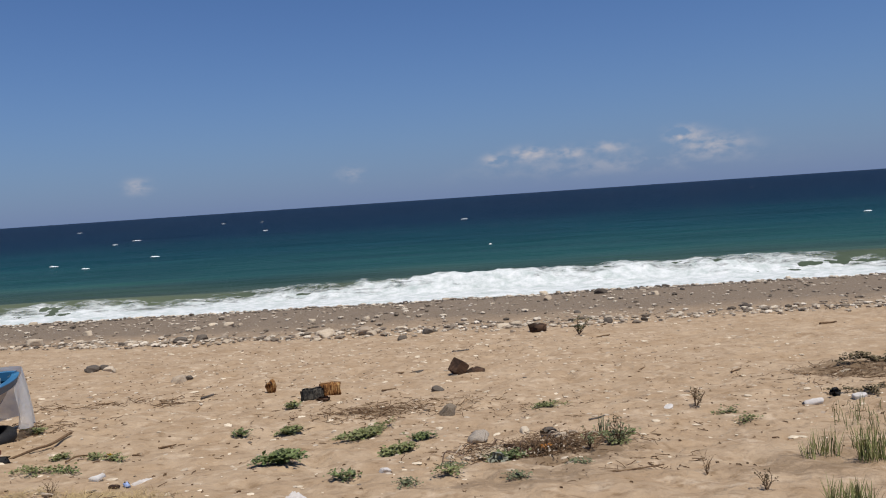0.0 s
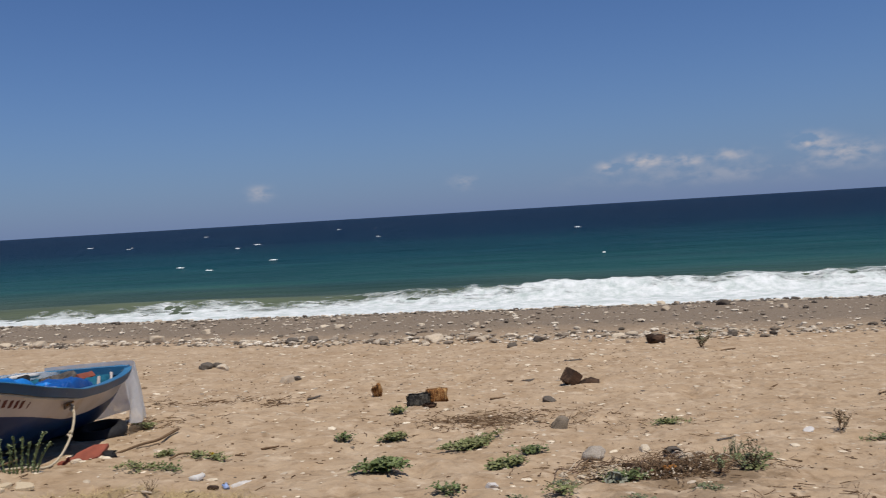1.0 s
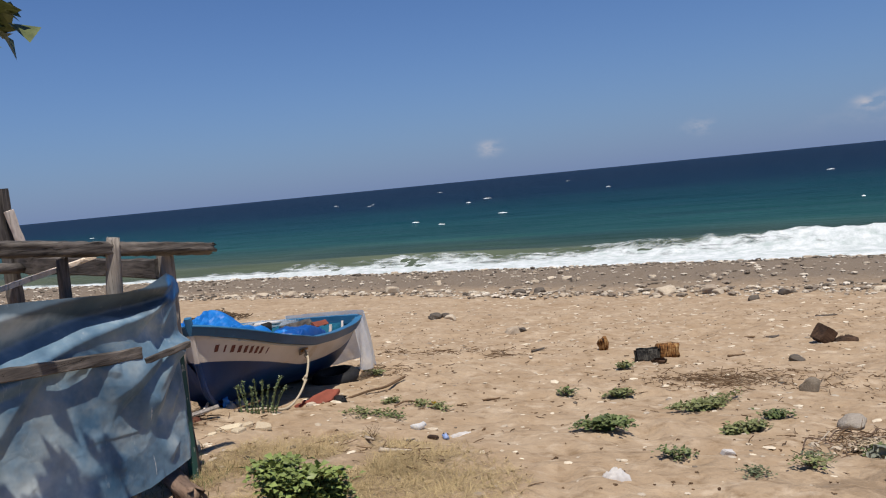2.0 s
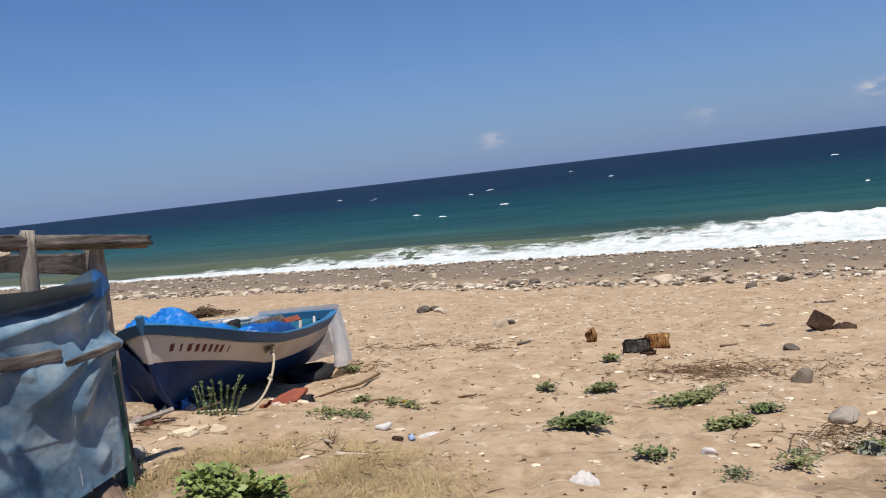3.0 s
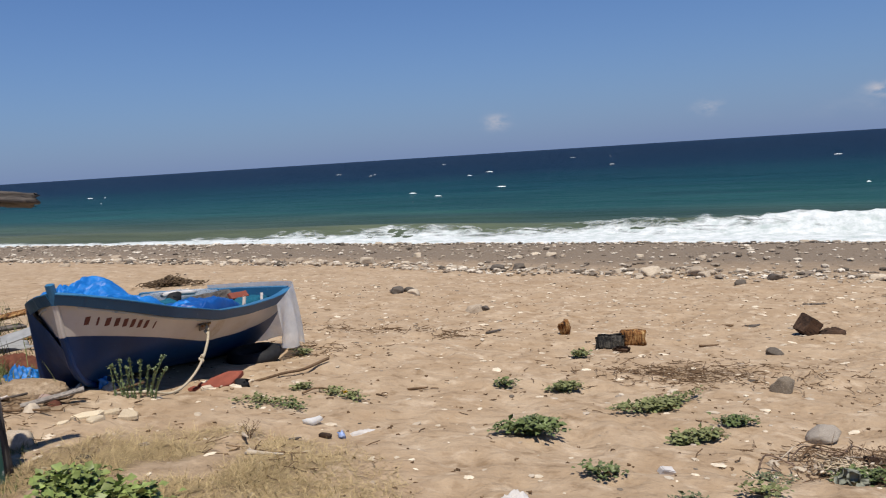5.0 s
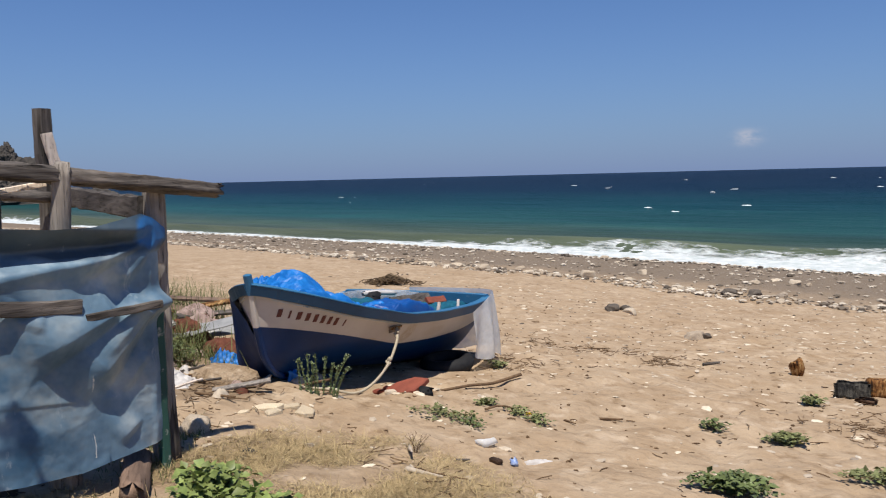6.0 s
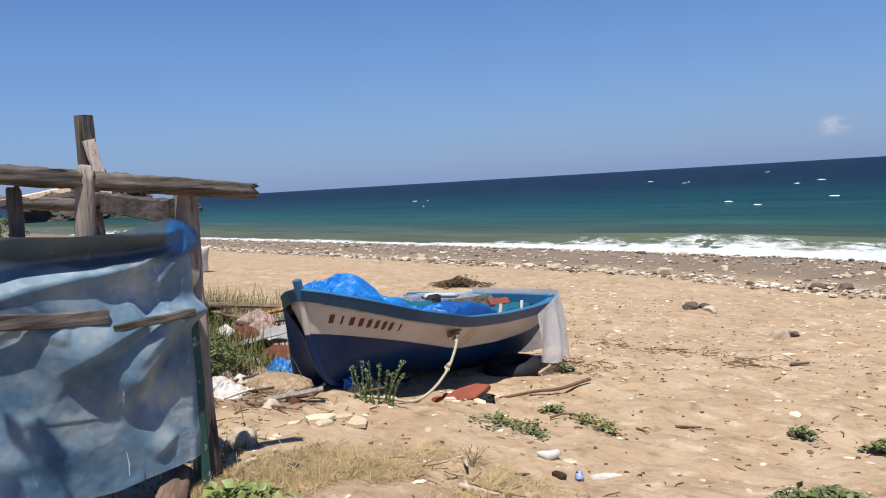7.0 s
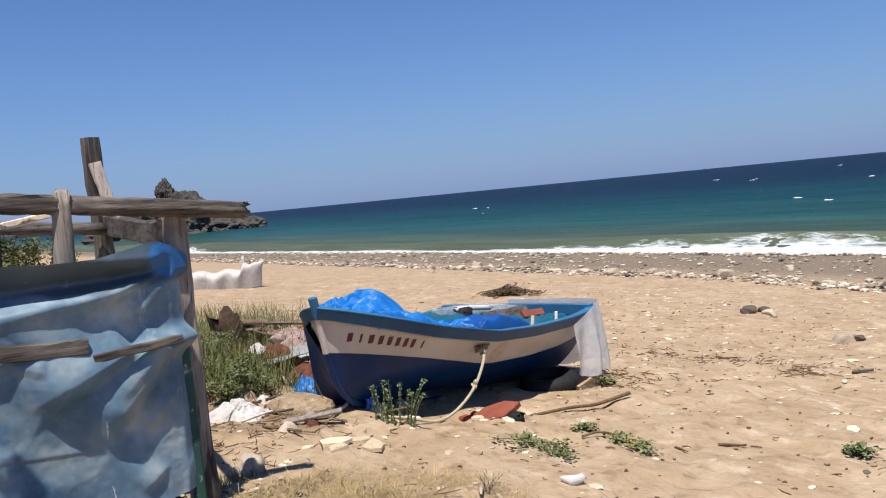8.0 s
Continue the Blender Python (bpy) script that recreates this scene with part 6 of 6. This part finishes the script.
    for k, (x, y) in enumerate([(-1.46, 7.58), (-1.40, 7.48), (-1.52, 7.5)]):
        lay("tile_shard", block(0.09, 0.06, 0.03, 30 + k, 0.008, 0.01), BLEACH if k % 2 else CLAY, x, y, 0.012, (8, 5, 40 * k), "broken shard beside the clay tile", "shard", "tile shards")
    lay("plastic_bottle", log_mesh((-0.06, 0, 0), (0.06, 0, 0.0), 0.032, 0.022, 96, 7, 12, 0.08), FILM, -0.26, 6.50, 0.03, (0, 0, 60), "crushed clear plastic bottle on the sand", "bottle", smooth=True)
    lay("wood_chip", block(0.085, 0.045, 0.035, 41, 0.008, 0.012), CHAR, -0.13, 6.26, 0.012, (5, 0, -30), "small dark wood chip on the sand", "wood chip", smooth=True)
    lay("bottle_cap", log_mesh((0, 0, 0), (0, 0.02, 0.02), 0.024, 0.021, 97, 2, 14, 0.06), CAP_PLASTIC, -0.04, 6.34, 0.01, (0, 0, 0), "small blue and white plastic cap", "cap", smooth=True)
    lay("white_scrap", crumple(0.10, 0.026, 0.016, 142, 22), WHITE_CLOTH, 0.08, 6.52, 0.0, (0, 0, 20), "scrap of white plastic on the sand", "scrap", smooth=True)
    lay("paper_scrap", block(0.075, 0.06, 0.05, 43, 0.006, 0.015), WHITE_CLOTH, 2.02, 5.72, 0.02, (20, 12, 20), "torn white carton scrap on the sand", "scrap")
    lay("white_rag", crumple(0.085, 0.055, 0.05, 44, 22), WHITE_CLOTH, 1.13, 5.0, 0.0, (0, 0, 20), "crumpled whitish rag half buried in sand", "rag", smooth=True)
    lay("white_bottle", log_mesh((-0.12, 0, 0), (0.10, 0, 0.0), 0.042, 0.036, 145, 8, 12, 0.05), WHITE_CLOTH, 7.27, 6.24, 0.03, (0, 0, -12), "empty white plastic bottle lying on sand", "bottle", smooth=True)
    lay("white_scrap", slab_part(0.10, 0.06, 0.02, 46), WHITE_CLOTH, 7.75, 6.05, 0.02, (4, -5, 0), "scrap of white plastic on the sand", "scrap")
    lay("white_scrap", slab_part(0.09, 0.05, 0.012, 47), WHITE_CLOTH, 5.8, 6.95, 0.012, (6, -12, 20), "scrap of white plastic on the sand", "scrap")
    lay("dark_ball", block(0.14, 0.12, 0.12, 48, 0.04, 0.03), BLACK, 7.76, 6.4, 0.04, (0, 0, 0), "dark lump of burnt plastic on sand", "lump", smooth=True)
    lay("rubber_strip", crumple(0.065, 0.02, 0.022, 49, 14), BLACK, -1.37, 5.44, 0.0, (0, 0, 25), "strip of black rubber in dry grass", "rubber strip", smooth=True)
    lay("shell", block(0.07, 0.03, 0.025, 50, 0.01, 0.008), BLEACH, -1.13, 5.71, 0.01, (0, 0, 15), "pale shell lying on sand", "shell", smooth=True)
    for k, (x, y, L) in enumerate([(-0.60, 6.02, 0.22), (-0.34, 5.60, 0.24), (-0.42, 5.66, 0.16)]):
        lay("bleached_twig", log_mesh((-L / 2, 0, 0.0), (L / 2, 0, 0.04 * (k == 0)), 0.012, 0.007, 98 + k, 7, 7, 0.25), BLEACH, x, y, 0.012, (0, 0, (-60, -10, -50)[k]), "bleached forked twig on sand", "twig", "bleached twigs", True)
    # litter heap with an orange bottle, a dark box and a green bottle
    lay("dark_box", block(0.10, 0.07, 0.12, 51, 0.006, 0.006), CHAR, 3.30, 5.95, 0.04, (-10, 6, 10), "small dark wooden box in dry litter", "box")
    lay("orange_bottle", log_mesh((-0.05, 0, 0), (0.06, 0, 0.01), 0.035, 0.02, 101, 5, 12, 0.03), ORANGE, 3.66, 5.92, 0.03, (0, 0, 10), "orange plastic bottle in dry litter", "bottle", smooth=True)
    lay("green_stone", block(0.17, 0.12, 0.12, 52, 0.05, 0.035), GREEN_STONE, 3.05, 5.66, 0.02, (0, 0, 0), "greenish stone under a small plant", "stone", smooth=True)
    lay("grey_lump", block(0.18, 0.12, 0.08, 53, 0.04, 0.02), STONE_DARK, 3.97, 6.42, 0.03, (5, 5, 10), "dark grey flat stone on litter", "stone", smooth=True)
    for k, (x, y, r) in enumerate([(3.93, 6.12, 0.09), (4.16, 6.3, 0.08), (2.72, 6.0, 0.05), (2.85, 5.9, 0.04), (2.62, 5.72, 0.05), (3.85, 6.75, 0.09)]):
        put_stone(x, y, r, PALE_STONES, k, 50 * k, "pale stone among dry plant litter")
    rnd = random.Random(91)
    for k in range(16):
        x, y = rnd.gauss(3.55, 0.36), rnd.gauss(6.02, 0.14)
        L, w = rnd.uniform(0.14, 0.36), rnd.uniform(-0.7, 0.7)
        line = smooth_line([(-L / 2, 0, 0.0), (-L / 6, rnd.gauss(0, 0.05), rnd.uniform(0.02, 0.10)), (L / 5, rnd.gauss(0, 0.06), rnd.uniform(0.02, 0.09)), (L / 2, rnd.gauss(0, 0.04), rnd.uniform(0.0, 0.05))], 5)
        lay("dry_root", tube(line, rnd.uniform(0.003, 0.007), 6, 0.5), (TWIG, BARK, BARK, BLEACH)[k % 4], x, y, 0.012, (0, 0, math.degrees(w)), "dry twisted root in a heap of litter", "root", "roots in the litter", True)
    curls = []
    for _ in range(150):
        p = Vector((rnd.gauss(0, 0.07), rnd.gauss(0, 0.045), rnd.uniform(0.0, 0.10)))
        w = rnd.uniform(0, 6.283)
        curls.append(tube([p + Vector((0.03 * math.cos(w + 1.3 * q), 0.022 * math.sin(w + 1.3 * q), 0.012 * q)) for q in range(4)], 0.0045, 5))
    lay("fibre_clump", join(curls), CREAM, 3.10, 5.86, 0.0, (0, 0, 0), "clump of curled cream coloured fibre in dry litter", "fibre", smooth=True)
    # seaweed-brown net heap beyond the boat
    cords = []
    for _ in range(170):
        p = Vector((rnd.gauss(0, 0.26), rnd.gauss(0, 0.11), rnd.uniform(0.0, 0.16)))
        p.z *= max(0.2, 1 - abs(p.x) * 1.6)
        w, r = rnd.uniform(0, 6.283), rnd.uniform(0.05, 0.14)
        cords.append(tube([p + Vector((r * math.cos(w + 0.8 * q), 0.6 * r * math.sin(w + 0.8 * q), 0.03 * math.sin(q + w))) for q in range(5)], 0.010, 5))
    lay("brown_net", join(cords), BROWN_NET, -5.6, 16.6, 0.02, (0, 0, 10), "heap of brown netting on the sand", "net", smooth=True)
    # rubbish tip between the shelter and the boat
    lay("blue_bag", crumple(0.14, 0.10, 0.10, 55, 40), BLUE_SHEET, -2.98, 7.45, 0.0, (0, 0, 20), "crumpled bright blue plastic bag", "bag", smooth=True)
    lay("white_rag", crumple(0.19, 0.14, 0.08, 56, 70), WHITE_CLOTH, -2.76, 6.40, 0.0, (0, 0, 30), "crumpled white rag beside the shelter", "rag", smooth=True)
    lay("pink_blanket", crumple(0.26, 0.15, 0.10, 57, 34), PINK_CLOTH, -4.05, 8.5, 0.12, (0, 0, 20), "crumpled pinkish blanket on a rubbish heap", "blanket", smooth=True)
    lay("brown_blanket", crumple(0.30, 0.20, 0.16, 58, 34), BROWN_CLOTH, -4.0, 8.2, 0.04, (0, 0, -20), "rust brown rotten blanket on rubbish", "blanket", smooth=True)
    lay("brown_sack", crumple(0.16, 0.14, 0.18, 59, 28), BROWN_CLOTH, -4.35, 7.9, 0.0, (0, 0, 0), "rust brown torn sack on rubbish", "sack", smooth=True)
    lay("metal_sheet", board_mesh((-0.4, 0, 0), (0.42, 0, 0.10), 0.22, 0.012, 102, 8, (0, 1, 0.1)), GREY_METAL, -3.75, 8.15, 0.14, (6, -4, 40), "bent grey metal sheet lying on rubbish", "metal sheet")
    lay("brown_cover", crumple(0.28, 0.16, 0.12, 60, 24), BROWN_CLOTH, -3.25, 7.85, 0.0, (0, 0, 0), "torn brown cover under the metal sheet", "cover", smooth=True)
    lay("dark_bucket", log_mesh((0, 0, 0.0), (-0.20, 0.1, 0.26), 0.13, 0.16, 103, 6, 16, 0.05), CHAR, -4.9, 8.5, 0.10, (0, 0, 0), "dark rusted bucket tipped on the rubbish", "bucket", smooth=True)
    lay("white_bowl", block(0.16, 0.14, 0.05, 61, 0.02, 0.01), WHITE_CLOTH, -4.15, 8.1, 0.20, (20, 20, 0), "broken white plastic bowl on rubbish", "bowl", smooth=True)
    lay("brown_box", block(0.30, 0.22, 0.20, 171, 0.02, 0.04), BROWN_CLOTH, -4.15, 8.55, 0.12, (8, -10, 30), "rotten rust brown box on rubbish", "box", smooth=True)
    lay("brown_box", block(0.24, 0.20, 0.20, 172, 0.02, 0.05), BROWN_CLOTH, -4.45, 8.15, 0.10, (-6, 12, -15), "rotten rust brown box on rubbish", "box", smooth=True)
    for k, (x, y, L, lift, turn, tip) in enumerate([(-4.75, 9.1, 1.1, 0.32, 60, 9), (-4.5, 9.2, 1.0, 0.26, 35, -7), (-4.3, 9.0, 0.9, 0.20, 75, 5), (-4.9, 8.8, 0.8, 0.28, 15, 14), (-4.05, 9.1, 0.8, 0.10, 50, -4)]):
        lay("old_plank", board_mesh((-L / 2, 0, 0), (L / 2, 0, 0), 0.13, 0.03, 180 + k, 8, (0, 1, 0.2)), (BARK, RUST, GREY_WOOD_X)[k % 3], x, y, lift, (0, tip, turn), "rotten brown plank heaped on rubbish", "plank", "planks in the rubbish")
    lay("grey_sheet", crumple(0.42, 0.16, 0.07, 173, 50), GREY_METAL, -3.95, 8.35, 0.10, (0, 0, 45), "crumpled grey sheeting on rubbish", "sheeting", smooth=True)
    lay("pink_blanket", crumple(0.20, 0.13, 0.09, 174, 60), PINK_CLOTH, -4.35, 8.8, 0.24, (0, 0, 20), "crumpled pinkish blanket on a rubbish heap", "blanket", smooth=True)
    rnd = random.Random(33)
    for k in range(16):
        x, y = rnd.gauss(-3.1, 0.45), rnd.gauss(6.75, 0.4)
        L = rnd.uniform(0.18, 0.5)
        lay("broken_stick", log_mesh((-L / 2, 0, 0), (L / 2, 0, 0.03), 0.012, 0.008, 120 + k, 6, 6, 0.25), (GREY_WOOD_X, TWIG, PALE_WOOD)[k % 3], x, y, 0.02, (0, 0, rnd.uniform(0, 180)), "broken stick among rubbish by the shelter", "stick", "sticks in the rubbish", True)
    for k in range(34):
        x, y = rnd.gauss(-3.0, 0.45), rnd.gauss(6.7, 0.45)
        lay("wood_scrap", crumple(rnd.uniform(0.05, 0.1), 0.05, 0.04, 130 + k, 8), (WHITE_CLOTH, BROWN_CLOTH, BLEACH, PINK_CLOTH)[k % 4], x, y, 0.0, (0, 0, rnd.uniform(0, 180)), "torn scrap among rubbish by the shelter", "scrap", "scraps by the shelter", True)


BARK = make_wood("brown_bark", (0.24, 0.172, 0.132), (0.104, 0.0704, 0.052), "X")
GREEN_PALE = make_paint("pale_green_paint", (0.176, 0.304, 0.24), (0.112, 0.208, 0.16), 0.7, (0.336, 0.288, 0.224), 0.55)
CAP_PLASTIC = make_plain("blue_white_plastic", (0.44, 0.52, 0.68), (0.08, 0.176, 0.496), 0.4, 26, 0.001)
ORANGE = make_plain("orange_plastic", (0.6, 0.264, 0.048), (0.48, 0.176, 0.032), 0.4, 10, 0.002)
BROWN_NET = make_plain("brown_netting", (0.152, 0.104, 0.056), (0.056, 0.036, 0.024), 0.9, 22, 0.03)
build_rubbish()


# ---- far things ----
def build_white_boat():
    root = thing("covered_boat", pose(-14.6, 17.7, on_beach(-14.6, 17.7), 0, 0, 40), "small boat wrapped in a white cover on sand", "boat")
    n, m = 44, 22
    verts = []
    for i in range(n):
        u = -1 + 2 * i / (n - 1)
        half = 0.55 * (1 - abs(u) ** 3.2 * 0.85)
        high = 0.50 + 0.24 * abs(u) ** 3 + 0.04 * math.sin(11 * u) + (0.16 * math.exp(-((u - 0.55) / 0.05) ** 2))
        for k in range(m):
            w = math.pi * k / (m - 1)
            c = math.cos(w)
            y = half * math.copysign(abs(c) ** 0.5, c) * (0.72 + 0.28 * math.sin(w) ** 0.5) * (1 + 0.05 * math.sin(13 * u + 3 * w))
            verts.append((u * (1.05 + 0.12 * math.sin(w)), y, high * math.sin(w) ** 0.4))
    mesh_object("cover", verts, grid_faces(n, m), WHITE_CLOTH, root, "white cover sheet")
    mesh_object("mooring_post", *log_mesh((0.62, 0.05, 0.4), (0.62, 0.05, 0.82), 0.05, 0.04, 71, 5, 8), WHITE_CLOTH, root)
    return root


build_white_boat()


def rock_mass(w, d, h, seed, n=5):
    bm = bmesh.new()
    bmesh.ops.create_icosphere(bm, subdivisions=n, radius=1.0)
    off = Vector((seed * 5.1, seed * 2.3, seed))
    for v in bm.verts:
        q = v.co.normalized()
        r = 1 + 0.35 * noise.noise(q * 1.4 + off) + 0.22 * noise.noise(q * 3.5 + off) + 0.12 * noise.noise(q * 9 + off) + 0.06 * noise.noise(q * 22 + off)
        v.co = Vector((q.x * w * r, q.y * d * r, max(q.z, -0.3) * h * r))
    vs = [tuple(v.co) for v in bm.verts]
    fs = [tuple(v.index for v in f.verts) for f in bm.faces]
    bm.free()
    return vs, fs


def far_place(azimuth, metres):
    a = radians(azimuth)
    return 1.4 + metres * math.sin(a), 2.3 + metres * math.cos(a)


def build_headland():
    """A dark rocky islet off the far end of the bay."""
    x, y = far_place(-49.2, 190)
    root = thing("rocky_islet", pose(x, y, SEA_Z, 0, 0, 47), "dark rocky islet with scrub standing off the bay", "rock")
    for name, size, seed, place in (("rock", (13.0, 8, 7.0), 2, (-2.5, 0, 0)), ("ridge", (8.0, 5, 9.6), 7, (2.8, 0, 0)),
                                    ("crag", (2.0, 2.0, 3.2), 5, (-0.3, 0, 9.0)), ("shelf", (6.5, 4, 2.2), 8, (11.5, 0, 0))):
        ob = mesh_object(name, *rock_mass(*size, seed, 5), ROCK, root, smooth=False)
        ob.location = place
    rnd = random.Random(3)
    spots = []
    for _ in range(1500):
        q = rnd.uniform(-4.5, 8)
        p = Vector((q, rnd.gauss(-1, 2.2), 6.4 - 0.07 * (q - 2) ** 2 + rnd.gauss(0, 0.5)))
        spots.append((p, (rnd.gauss(0, 1), rnd.gauss(0, 1), rnd.gauss(0.4, 0.6))))
    mesh_object("scrub", *leaves(rnd, spots, 0.5), SCRUB, root, "dark green scrub")
    x, y = far_place(-43.9, 190)
    ob = mesh_object("sea_rock", *rock_mass(3.4, 2.5, 2.6, 9, 4), ROCK, None, "", False)
    ob.matrix_basis = pose(x, y, SEA_Z, 0, 0, 40)
    tagged(ob, "low dark rock in the sea beside the islet", "rock")
    rnd = random.Random(6)
    root = thing("bush", pose(-10.8, 9.3, on_beach(-10.8, 9.3)), "wild green bush behind the shelter", "bush")
    stems, spots = [], []
    for _ in range(60):
        bx, by = rnd.gauss(0, 0.55), rnd.gauss(0, 0.4)
        tip = Vector((bx + rnd.gauss(0, 0.3), by + rnd.gauss(0, 0.3), rnd.uniform(0.8, 1.5)))
        line = smooth_line([(bx, by, -0.05), Vector((bx, by, 0)).lerp(tip, 0.5) + Vector((rnd.gauss(0, 0.05), 0, 0)), tip], 5)
        stems.append(tube(line, 0.012, 5, 0.4))
        for p in line[2:]:
            spots += [(p + Vector((rnd.gauss(0, 0.07), rnd.gauss(0, 0.07), rnd.gauss(0, 0.07))), (rnd.gauss(0, 1), rnd.gauss(0, 1), rnd.uniform(0, 1.2))) for _ in range(40)]
    mesh_object("stem", *join(stems), TWIG, root)
    mesh_object("foliage", *leaves(rnd, spots, 0.055), LEAF_WEED, root)


build_headland()


def build_whitecaps():
    """Small breaking crests out at sea."""
    rnd = random.Random(21)
    parts = []
    for _ in range(34):
        b = 60 + 260 * rnd.random() ** 1.3
        a = rnd.uniform(-1.0, 1.0) * (40 + b * 0.9)
        L, W = rnd.uniform(0.15, 0.8) * (0.5 + b / 260), rnd.uniform(0.010, 0.032) * (0.5 + b / 260)
        verts, n = [], 9
        for i in range(n):
            q = -1 + 2 * i / (n - 1)
            w = W * (1 - q * q) * rnd.uniform(0.5, 1.2) + 0.01
            aa, bb = a + q * L, b + 0.25 * L * math.sin(2.0 * q + a)
            for db, z in ((-w, 0.0), (0, 0.03 + 0.07 * (1 - q * q) * rnd.uniform(0.4, 1.2)), (w, 0.0)):
                B = bb + db
                verts.append((0.912 * aa + 0.41 * B, -0.41 * aa + 0.912 * B, SEA_Z + 0.10 + z))
        parts.append((verts, grid_faces(n, 3)))
    tagged(mesh_object("whitecaps", *join(parts), WHITE_WATER), "small white crests on the open sea", "whitecaps", kind="stuff")


WHITE_WATER = make_plain("white_crest", (0.8, 0.82, 0.82), (0.6, 0.66, 0.66), 0.7, 2.0, 0.05)
build_whitecaps()


def build_shade_tree():
    """A young fig beside the shelter, whose leaves shade the end of the tarpaulin."""
    rnd = random.Random(77)
    base = Vector((-2.0, 2.35, on_beach(-2.0, 2.35)))
    root = thing("fig_tree", Matrix.Translation(base), "young fig tree with lobed green leaves beside the shelter", "tree")
    crown = (FENCE @ Vector((1.05, 0.27, 0.62))) + SUN * 2.7 - base
    fork = crown * 0.55 + Vector((0, -0.2, 0))
    trunk = smooth_line([(0, 0, -0.1), fork * 0.5 + Vector((-0.1, 0, 0)), fork], 6)
    mesh_object("trunk", *tube(trunk, 0.06, 10, 0.6), GREY_WOOD, root)
    spots = []
    for k in range(8):
        tip = crown + rnd.gauss(0.0, 0.17) * Vector((-0.36, -0.93, 0)) + rnd.gauss(0, 0.03) * Vector((0.93, -0.36, 0)) + Vector((0, 0, rnd.gauss(0, 0.22)))
        line = smooth_line([fork, fork.lerp(tip, 0.5) + Vector((rnd.gauss(0, 0.1), rnd.gauss(0, 0.1), 0.1)), tip], 6)
        mesh_object("limb", *tube(line, 0.022, 7, 0.3), GREY_WOOD, root)
        for p in line[5:]:
            spots += [(p + Vector((rnd.gauss(0, 0.05), rnd.gauss(0, 0.05), rnd.gauss(0, 0.05))), (rnd.gauss(0, 1), rnd.gauss(0, 1), rnd.uniform(-0.5, 0.3))) for _ in range(2)]
    mesh_object("crown", *leaves(rnd, spots, 0.13), LEAF_GREEN, root)


build_shade_tree()
